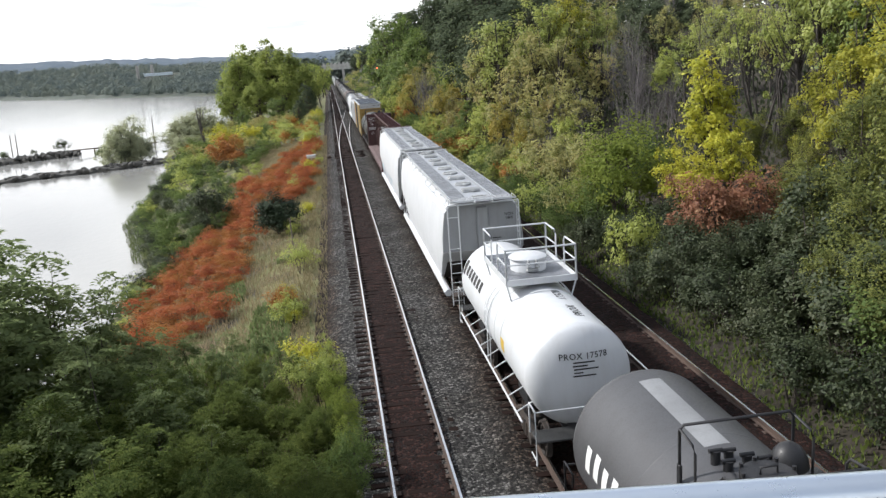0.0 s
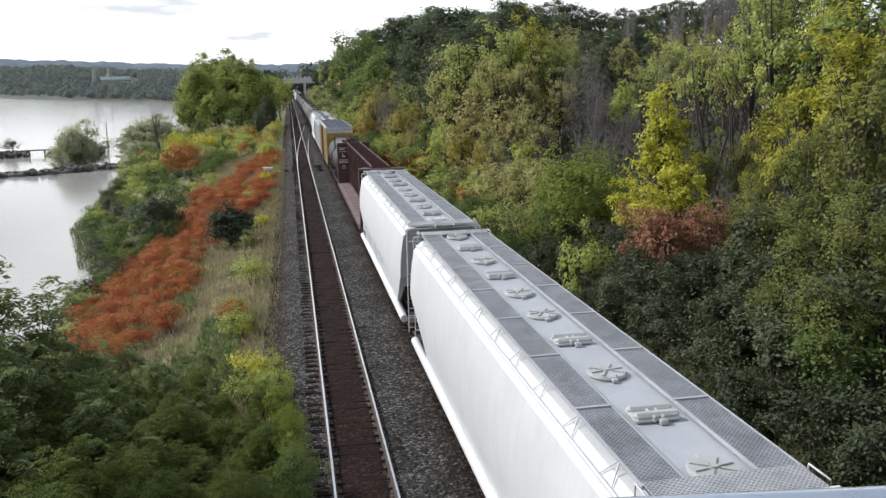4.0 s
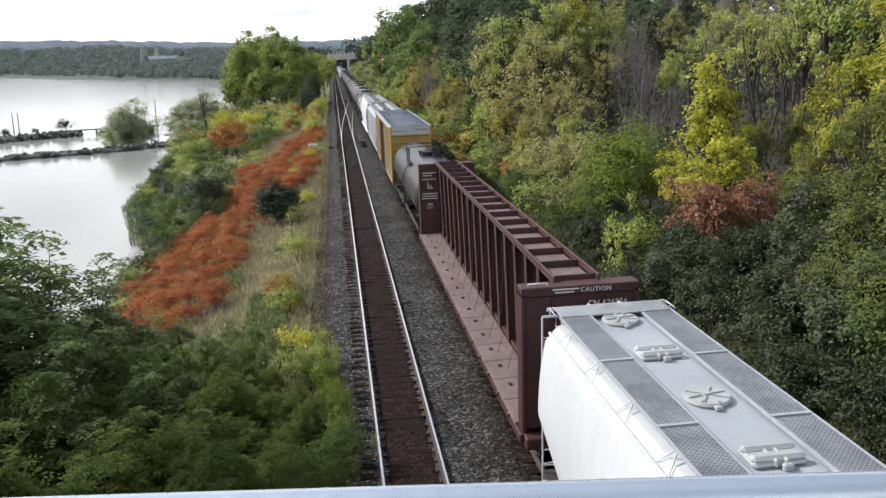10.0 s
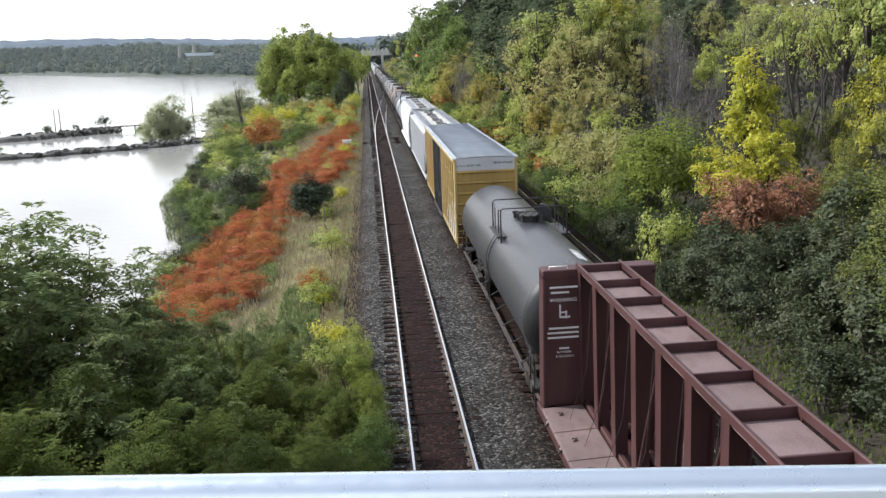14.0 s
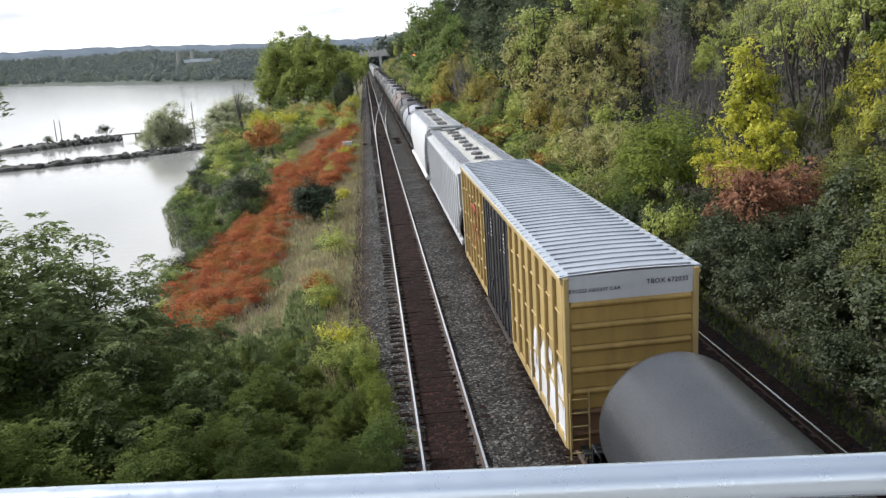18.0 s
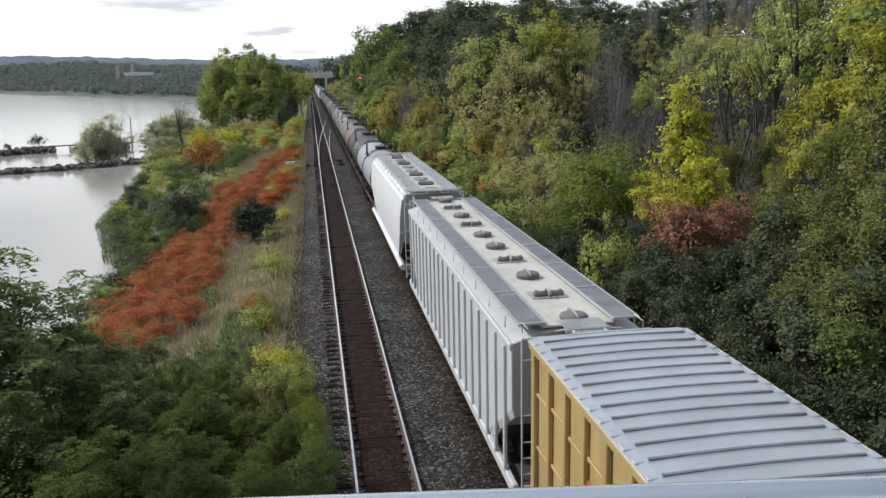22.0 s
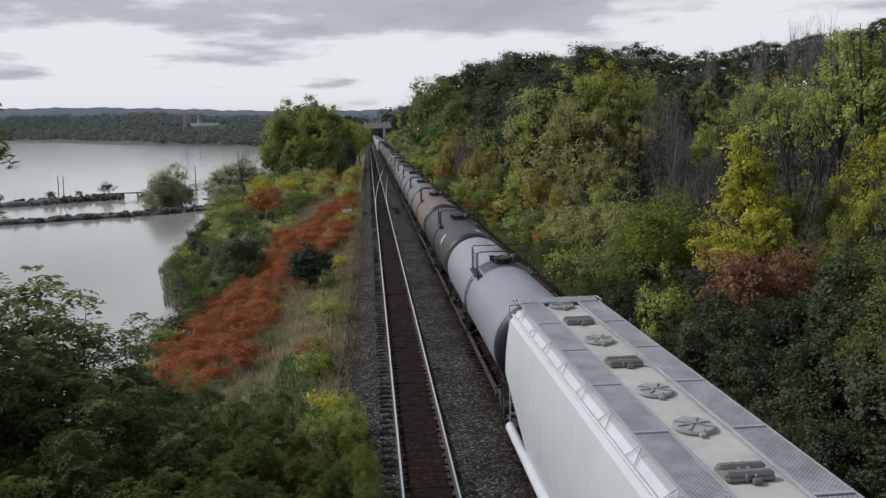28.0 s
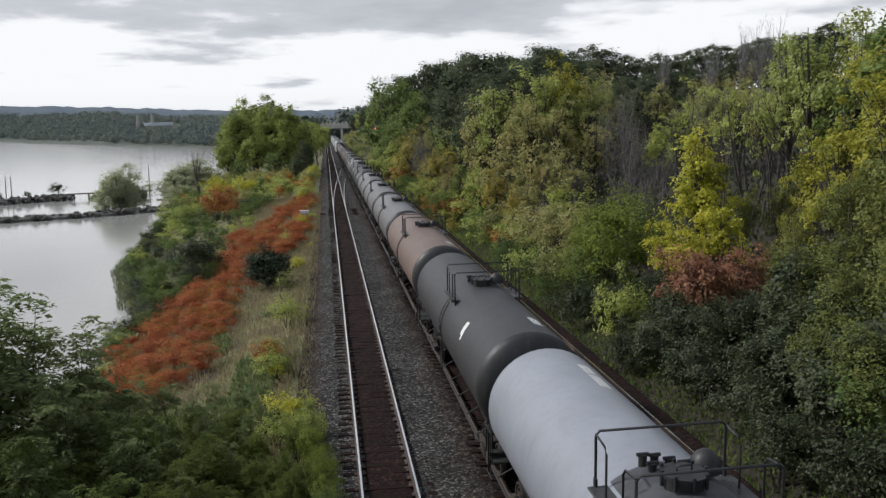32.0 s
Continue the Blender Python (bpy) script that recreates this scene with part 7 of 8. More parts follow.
def tank_car(label, half, r, zc, shell_mat, head_mat=None, rail_mat=None, hatch_y=0.0, seams=2, keyed=True, top_mark=None, dome=True, patch=None, mark_far=False, rail_half=1.12, lid_open=False, spill=None):
    """half: half the length over the heads of the shell."""
    rail_mat = rail_mat or BLACK
    car = tagged(new("tank_car"), label, "freight car", "cars of the freight train")
    n, depth = 44, r * 0.42
    def ring(y, rr):
        return [(rr * math.sin(a), y, zc + rr * math.cos(a)) for a in (2 * math.pi * k / n for k in range(n))]
    c = half - depth
    g = Geo().loft([ring(-c, r), ring(-c * 0.5, r), ring(0, r), ring(c * 0.5, r), ring(c, r)], True, caps=False)
    shell = part("shell", g, shell_mat, car)
    for s in (-1, 1):
        rings = [ring(s * (c + depth * math.sin(a)), max(0.01, r * math.cos(a))) for a in np.linspace(0, math.pi / 2 * 0.995, 9)]
        part("head", Geo().loft(rings, True), head_mat or shell_mat, car)
    for k in range(seams):
        y = (-1 + 2 * (k + 0.5) / seams) * c
        part("seam", Geo().loft([ring(y - 0.03, r), ring(y - 0.015, r + 0.0025), ring(y + 0.015, r + 0.0025), ring(y + 0.03, r)], True, caps=False), shell_mat, shell)
    ztop = zc + r
    # manway, valves and the guarded platform
    if dome:
        m = Geo().cyl((0, hatch_y, ztop - 0.1), (0, hatch_y, ztop + 0.16), 0.32, n=20).cyl((0, hatch_y, ztop + 0.16), (0, hatch_y, ztop + 0.22), 0.36, n=20)
        for k in range(8):
            a = math.pi * k / 4
            m.cyl((0.36 * math.cos(a), hatch_y + 0.36 * math.sin(a), ztop + 0.02), (0.36 * math.cos(a), hatch_y + 0.36 * math.sin(a), ztop + 0.27), 0.03, n=6)
        m.tube([(-0.12, hatch_y, ztop + 0.22), (-0.12, hatch_y, ztop + 0.32), (0.12, hatch_y, ztop + 0.32), (0.12, hatch_y, ztop + 0.22)], 0.018, 5)
        part("manway", m, BLACK, car, "bolted round manway cover")
        for x, y, h in ((-0.25, 0.62, 0.11), (0.05, 0.66, 0.15), (-0.1, 0.9, 0.12), (0.28, 0.6, 0.10), (-0.32, 0.86, 0.16)):
            v = Geo().cyl((x, hatch_y + y, ztop - 0.05), (x, hatch_y + y, ztop + h), 0.07, n=10).cyl((x - 0.1, hatch_y + y, ztop + h), (x + 0.1, hatch_y + y, ztop + h), 0.035, n=8)
            part("valve", v, BLACK, car)
        rings = [[(0.62 + rr * math.cos(b), hatch_y + 0.55 + rr * math.sin(b), ztop - 0.05 + 0.36 * math.sin(a)) for b in (2 * math.pi * k / 20 for k in range(20))]
                 for a, rr in ((q, 0.27 * math.cos(q) + 0.002) for q in np.linspace(0, math.pi / 2, 6))]
        if lid_open:
            part("open_lid", Geo().cyl((0.62, hatch_y + 0.50, ztop + 0.14), (0.70, hatch_y + 0.56, ztop + 0.17), 0.33, n=24).box((0.56, hatch_y + 0.46, ztop - 0.1), (0.08, 0.10, 0.3), 0.01), BLACK, car, "open round black lid")
        else:
            part("valve_bonnet", Geo().loft(rings, True), BLACK, car, "round black valve bonnet")
        if spill:
            pad = [[((r + 0.006) * math.sin(a), hatch_y + y, zc + (r + 0.006) * math.cos(a)) for a in np.linspace(-0.62, 0.62, 15)] for y in (-0.84, -0.3, 0.3, 0.86)]
            part("stained_pad", Geo().loft(pad, True, closed=False), spill, car, "dark stained plate round the manway")
    py, px, zr = 0.86, rail_half, ztop + 0.62
    zs = zc + math.sqrt(max(0.0, r * r - px * px)) - 0.05
    for s in (-1, 1):
        plat = Geo().box((s * 0.95, hatch_y, ztop - 0.34), (0.62, 2 * py, 0.04), 0.008)
        part("walkway", plat, GRATE_DARK, car)
        y = hatch_y + s * py
        rail = Geo().tube([(-px, y, zs), (-px, y, zr - 0.08), (-px + 0.06, y, zr), (px - 0.06, y, zr), (px, y, zr - 0.08), (px, y, zs)], 0.024, 6)
        for q in (-1, 1):
            rail.tube([(q * px, y, zr - 0.05), (q * px, y - s * 0.42, zr - 0.10), (q * px, y - s * 0.50, zr - 0.2), (q * px, y - s * 0.50, zs)], 0.020, 6)
            rail.box((q * px, y, zs + 0.12), (0.05, 0.10, 0.5), 0.01)
        part("guard_rail", rail, rail_mat, car)
    for s in (-1, 1):
        lad = Geo()
        for dy in (-0.2, 0.2):
            lad.tube([(s * (r + 0.05) * math.sin(a), hatch_y + dy, zc + (r + 0.05) * math.cos(a)) for a in np.linspace(0.75, 1.85, 9)] + [(s * (r + 0.02), hatch_y + dy, 0.95)], 0.018, 5)
        for a in np.linspace(0.85, 1.8, 7):
            x, z = s * (r + 0.05) * math.sin(a), zc + (r + 0.05) * math.cos(a)
            lad.tube([(x, hatch_y - 0.2, z), (x, hatch_y + 0.2, z)], 0.015, 5)
        part("ladder", lad, rail_mat, car)
        walk_rail = Geo().tube([(s * 1.42, -half + 0.6, 1.18), (s * 1.42, half - 0.6, 1.18)], 0.03, 6)
        for k in range(9):
            y = -half + 1.2 + k * (2 * half - 2.4) / 8
            walk_rail.tube([(s * 1.42, y, 1.18), (s * 0.9, y, 1.45)], 0.022, 5)
        part("side_hand_rail", walk_rail, rail_mat, car)
    # underframe
    for s in (-1, 1):
        sad = Geo().box((0, s * (half - 2.2), zc - r * 0.80), (2.0, 1.1, 0.55), 0.05).box((0, s * (half - 1.0), 0.95), (0.7, 2.6, 0.36), 0.03)
        part("saddle", sad, BLACK, car)
        plat = Geo().box((0, s * (half + 0.12), 1.10), (2.6, 0.62, 0.05), 0.01)
        part("end_platform", plat, GRATE_DARK, car)
        rl = Geo()
        for q in (-1, 1):
            rl.tube([(q * 1.32, s * (half + 0.36), 0.5), (q * 1.32, s * (half + 0.36), 1.85), (q * 1.32, s * (half - 0.2), 1.85), (q * 1.32, s * (half - 0.2), 1.1)], 0.022, 6)
            rl.tube([(q * 1.32, s * (half + 0.36), 0.62), (q * 1.32, s * (half - 0.1), 0.62)], 0.018, 5)
        rl.tube([(-1.32, s * (half + 0.30), 1.80), (1.32, s * (half + 0.30), 1.80)], 0.022, 6)
        part("end_rail", rl, rail_mat, car)
    trucks(car, half - 1.9, keyed)
    couplers(car, half + 0.75)
    if top_mark:
        at = c - 1.9 if mark_far else -c + 2.0
        def on_top(u, v):
            a = 0.36 + v / r
            return ((r + 0.004) * math.sin(a), at + u, zc + (r + 0.004) * math.cos(a))
        bars([(k * 0.17 - 0.9 + (0.1 if k > 4 else 0), 0, 0.13, 0.32) for k in range(top_mark)], CHALK, car, on_top, "painted_mark", "white painted car mark")
    if patch:
        def on_side(u, v):
            a = -1.02 + v / r
            return ((r + 0.004) * math.sin(a), patch + u, zc + (r + 0.004) * math.cos(a))
        bars([(0, 0, 0.16, 0.62), (0.16, 0.06, 0.16, 0.46)], CHALK, car, on_side, "painted_mark", "white painted patch")
    return car


def run(car, centre):
    CARS.append((car, centre))
    return car


# 1: dark grey tank car with a pale band on its crown
_c = run(tank_car("short dark grey tank car with black guard rails", 5.9, 1.40, 2.60, TANK_SLATE, hatch_y=1.0, seams=2, rail_half=0.86), 8.0)
bars([(0, 0, 2.6, 0.40)], FADED_BAND, _c, lambda u, v: (1.404 * math.sin(-0.05 + v / 1.40), 3.6 + u, 2.60 + 1.404 * math.cos(-0.05 + v / 1.40)), "painted_band", "pale painted band")
bars([(-0.9 + 0.42 * k, 0.05 * (k % 2), 0.22, 0.46) for k in range(5)], CHALK, _c, lambda u, v: (1.405 * math.sin(-1.42 + v / 1.40), 3.7 + u, 2.60 + 1.405 * math.cos(-1.42 + v / 1.40)), "painted_mark", "white block lettering shapes")


def white_tank():
    half, r, zc = 5.15, 1.30, 2.29
    car = tank_car("short white tank car with a railed dome platform", half, r, zc, WHITE, rail_mat=WHITE, seams=3, dome=False)
    for ob in list(car.children):
        if ob.name.split(".")[0] in ("guard_rail", "walkway"):
            bpy.data.objects.remove(ob)
    zt, y0 = zc + r, 0.05
    turned = lambda line: Geo().loft([[(q * math.cos(math.pi * k / 16), y0 + q * math.sin(math.pi * k / 16), zt + h) for k in range(32)] for q, h in line], True, caps=False)
    dome = part("dome", turned([(0.52, -0.2), (0.52, 0.495), (0.515, 0.50), (0.01, 0.50)]), WHITE, car, "white dome with a clamped lid")
    part("lid", turned([(0.01, 0.503), (0.55, 0.503), (0.56, 0.508), (0.56, 0.555), (0.55, 0.562), (0.42, 0.612), (0.40, 0.62), (0.01, 0.622)]), WHITE, dome)
    cl = Geo()
    for x in (-0.12, 0.12):
        cl.box((x, y0 - 0.57, zt + 0.45), (0.07, 0.10, 0.22), 0.02).cyl((x - 0.06, y0 - 0.62, zt + 0.36), (x + 0.06, y0 - 0.62, zt + 0.36), 0.035, n=8)
    cl.box((0, y0 - 0.54, zt + 0.25), (0.34, 0.12, 0.10), 0.02)
    part("lid_clamp", cl, HATCH_PALE, car)
    zp = zt + 0.16
    hx, hy = 0.98, 1.55
    part("platform", Geo().box((0, y0, zp), (2 * hx, 2 * hy, 0.03)), GRATE, car, "grey grating platform")
    kick = Geo()
    for s in (-1, 1):
        kick.box((0, y0 + s * hy, zp + 0.05), (2 * hx + 0.06, 0.03, 0.18)).box((s * hx, y0, zp + 0.05), (0.03, 2 * hy, 0.18))
        for q in (-1, 1):
            kick.tube([(s * hx, y0 + q * hy, zp), (s * hx * 0.82, y0 + q * hy * 0.92, zt - 0.55)], 0.025, 5)
    part("kick_plate", kick, WHITE, car)
    for s in (-1, 1):
        y = y0 + s * hy
        for dz, rr in ((0.98, 0.028), (0.55, 0.024)):
            rail = Geo().tube([(-hx, y, zp + dz), (hx, y, zp + dz)], rr, 6)
            for q in (-1, 1):
                rail.tube([(q * hx, y, zp + dz), (q * hx, y - s * 1.0, zp + dz), (q * hx, y - s * 1.12, zp + dz - 0.12), (q * hx, y - s * 1.12, zp)], rr * 0.9, 6)
                rail.tube([(q * hx, y, zp), (q * hx, y, zp + 0.98)], 0.028, 6)
            part("guard_rail", rail, WHITE, car)
    c = half - r * 0.42
    depth = r * 0.42
    def on_head(u, v, z0):
        z = z0 + v
        q = min(0.98, math.sqrt(u * u + (z - zc) ** 2) / r)
        return (u, -(c + depth * math.sqrt(1 - q * q)) - 0.03, z)
    write("PROX 17578", 0.20, INK, car, lambda u, v: on_head(u, v, zc + 0.62), "black reporting mark", 1.1)
    bars([(0, 0.14, 0.52, 0.035), (-0.1, 0.06, 0.36, 0.035), (0.05, -0.02, 0.6, 0.035), (-0.14, -0.10, 0.22, 0.03), (0, -0.18, 0.56, 0.035)], INK, car, lambda u, v: on_head(u, v, zc + 0.34))
    def on_crown(u, v):
        a = 0.21 + v / r
        return ((r + 0.006) * math.sin(a), -c + 1.75 + u, zc + (r + 0.006) * math.cos(a))
    write("PROX", 0.34, INK, car, lambda u, v: on_crown(u - 0.80, -v), "black reporting mark", 1.05)
    write("17578", 0.34, INK, car, lambda u, v: on_crown(u + 0.62, -v), "black reporting mark", 1.05)
    def on_side(u, v):
        a = -1.12 + v / r
        return ((r + 0.005) * math.sin(a), 2.6 + u, zc + (r + 0.005) * math.cos(a))
    bars([(1.75, 0.02, 0.34, 0.50)] + [(1.25 - 0.44 * k, 0, 0.30, 0.34) for k in range(6)], INK, car, on_side, "logo_bar", "black block logo shapes")
    bars([(-4.6, -0.62, 0.42, 0.36)], MARK_YELLOW, car, on_side, "placard", "yellow warning panel")
    for y in (-1.75, -0.9, 0.6):
        ring = [[((r + d) * math.sin(a), y + w, zc + (r + d) * math.cos(a)) for a in (2 * math.pi * k / 44 for k in range(44))] for d, w in ((0.0, -0.06), (0.016, -0.05), (0.016, 0.05), (0, 0.06))]
        part("jacket_band", Geo().loft(ring, True, caps=False), WHITE, car)
    return car


run(white_tank(), 22.15)
run(covered_hopper("white curved-side covered hopper with a grey roof", 9.2, WHITE, ROOF_GREY, GRATE, HATCH_PALE, "NCIX\n1800"), 38.08)
run(covered_hopper("white curved-side covered hopper with faded graffiti", 9.2, WHITE, ROOF_GREY, GRATE, HATCH_PALE, "NCIX\n6175", roof_number=True,
                   extra=lambda car, e: scrawl(car, 0, [(-3.0, 7.5, 1.3, 2.2, 16)], (GRAFFITI_BLUE, GRAFFITI), 3, z_to_x=hopper_side_x)), 57.92)


def centre_beam():
    half = 11.25
    car = tagged(new("centre_beam_flat_car"), "empty oxide-brown centre-beam flat car with two bulkheads", "freight car", "cars of the freight train")
    nb = 16
    for s in (-1, 1):
        for k in range(nb):
            y = -half + 0.55 + (k + 0.5) * (2 * half - 1.1) / nb
            d = Geo().box((s * 0.93, y, 1.18), (1.02, (2 * half - 1.1) / nb - 0.03, 0.07), 0.012, Matrix.Rotation(s * 0.035, 3, "Y"))
            d.box((s * 1.42, y, 1.10), (0.10, 0.14, 0.12), 0.02).cyl((s * 1.05, y + 0.2, 1.20), (s * 1.05, y + 0.2, 1.235), 0.05, n=8)
            deck = part("deck_plate", d, DECK_BROWN, car, "worn pinkish-brown deck plate")
            part("tie_down", Geo().tube([(s * 1.12, y + 0.12, 1.225), (s * 1.04, y + 0.2, 1.26), (s * 1.12, y + 0.28, 1.225)], 0.018, 5), IRON, deck)
            part("stake_loop", Geo().tube([(s * 1.45, y - 0.1, 1.16), (s * 1.50, y, 1.02), (s * 1.45, y + 0.1, 1.16)], 0.022, 5), IRON, deck)
        part("side_sill", Geo().box((s * 1.40, 0, 1.02), (0.10, 2 * half, 0.24), 0.02), BROWN, car)
        part("top_chord", Geo().box((s * 0.525, 0, 4.74), (0.055, 2 * half - 0.7, 0.16), 0.012), BROWN, car)
        part("bottom_chord", Geo().box((s * 0.34, 0, 1.27), (0.12, 2 * half - 0.9, 0.16), 0.02), BROWN, car)
    n = 16
    for k in range(n + 1):
        y = -half + 0.55 + k * (2 * half - 1.1) / n
        part("cross_bar", Geo().box((0, y, 4.68), (1.0, 0.05, 0.22), 0.01), BROWN, car)
        if k < n:
            L = (2 * half - 1.1) / n
            part("top_plate", Geo().box((0, y + L * 0.5, 4.60), (0.99, L - 0.06, 0.03), 0.008), DECK_BROWN, car)
        for s in (-1, 1):
            g = Geo()
            for lo, hi, w in ((0.42, 0.14, 0.03), (0.45, 0.42, 0.14)):
                g.loft([[(s * lo, y - w, 1.25), (s * lo, y + w, 1.25), (s * hi, y + w, 1.25), (s * hi, y - w, 1.25)],
                        [(s * (lo + 0.09), y - w, 4.66), (s * (lo + 0.09), y + w, 4.66), (s * (hi + 0.09), y + w, 4.66), (s * (hi + 0.09), y - w, 4.66)]])
            part("post", g, BROWN, car)
            if 0 < k < n and k % 2 == (s > 0):
                L = (2 * half - 1.1) / n
                part("brace", Geo().tube([(s * 0.48, y, 4.6), (s * 0.40, y + L, 1.4)], 0.035, 5), BROWN, car)
            part("strap", Geo().tube([(s * 0.57, y + 0.1, 4.6), (s * 0.60, y + 0.3, 2.6), (s * 0.95, y + 0.5, 1.24)], 0.007, 4), IRON, car)
    for s in (-1, 1):
        y = s * (half - 0.25)
        b = part("bulkhead", Geo().box((0, y, 4.57), (2.76, 0.46, 0.22), 0.02), BROWN, car)
        part("bulkhead_sheet", Geo().box((0, y - s * 0.19, 2.85), (2.66, 0.05, 3.3), 0.01), BROWN, b)
        part("bulkhead_sheet", Geo().box((0, y + s * 0.16, 2.85), (2.56, 0.05, 3.2), 0.01), BROWN, b)
        for x in (-1.33, 1.33):
            part("corner_post", Geo().box((x, y, 2.85), (0.10, 0.46, 3.4), 0.02), BROWN, b)
        for x in (-0.62, 0.05, 0.62):
            part("stiffener", Geo().box((x, y + s * 0.21, 2.8), (0.09, 0.08, 3.2), 0.012), BROWN, b)
        part("grab_iron", Geo().tube([(-1.2, y - 0.1, 4.68), (-1.2, y - 0.1, 4.74), (-0.75, y - 0.1, 4.74), (-0.75, y - 0.1, 4.68)], 0.014, 5), CHALK, b)
        part("ladder", ladder(1.34, 1.34, s * (half - 0.1), s * (half - 0.45), 0.7, 4.4, 9), BROWN, car)
        part("end_sill", Geo().box((0, s * (half + 0.1), 1.0), (2.7, 0.35, 0.3), 0.03), BROWN, car)
    near = -half + 0.02
    write("CAUTION", 0.15, CHALK, car, lambda u, v: (0.35 + u, near - 0.008, 4.57 + v), "white warning word", 1.1)
    bars([(-0.35, 0.03, 0.62, 0.035), (-0.38, -0.04, 0.44, 0.03)], CHALK, car, lambda u, v: (u, near - 0.008, 4.58 + v))
    write("CN 626956", 0.19, CHALK, car, lambda u, v: (0.62 + u, -half - 0.012, 4.24 + v), "white car mark", 1.05)
    yf = half - 0.25 - 0.19 - 0.032
    face = lambda u, v: (-0.86 + u, yf, v + 0.2)
    bars([(0.02, 4.05, 0.75, 0.05), (-0.1, 3.92, 0.45, 0.05), (0.02, 3.02, 0.80, 0.05), (0.02, 2.90, 0.86, 0.05), (0.0, 2.78, 0.82, 0.05),
          (0, 2.50, 0.25, 0.05)], CHALK, car, face)
    write("WARNING", 0.13, CHALK, car, lambda u, v: face(u - 0.02, v + 3.73), "white warning word", 1.1)
    write("BETWEEN", 0.075, CHALK, car, lambda u, v: face(u, v + 2.40), "white words", 1.1)
    write("BULKHEADS", 0.075, CHALK, car, lambda u, v: face(u + 0.02, v + 2.29), "white words", 1.1)
    bars([(-0.10, 3.45, 0.04, 0.34), (0.02, 3.30, 0.26, 0.05), (0.0, 3.42, 0.16, 0.04), (0.05, 3.36, 0.04, 0.2)], CHALK, car, face, "loading_sign", "white outline loading sign")
    sill = Geo().box((0, 0, 0.82), (0.5, 2 * half, 0.5), 0.04)
    part("centre_sill", sill, BROWN, car)
    trucks(car, half - 1.9)
    couplers(car, half + 0.75)
    return car


run(centre_beam(), 80.05)
run(tank_car("dark grey tank car with black guard rails", 7.6, 1.45, 2.64, TANK_GREY, BLACK, hatch_y=-0.75, top_mark=6, lid_open=True), 100.15)


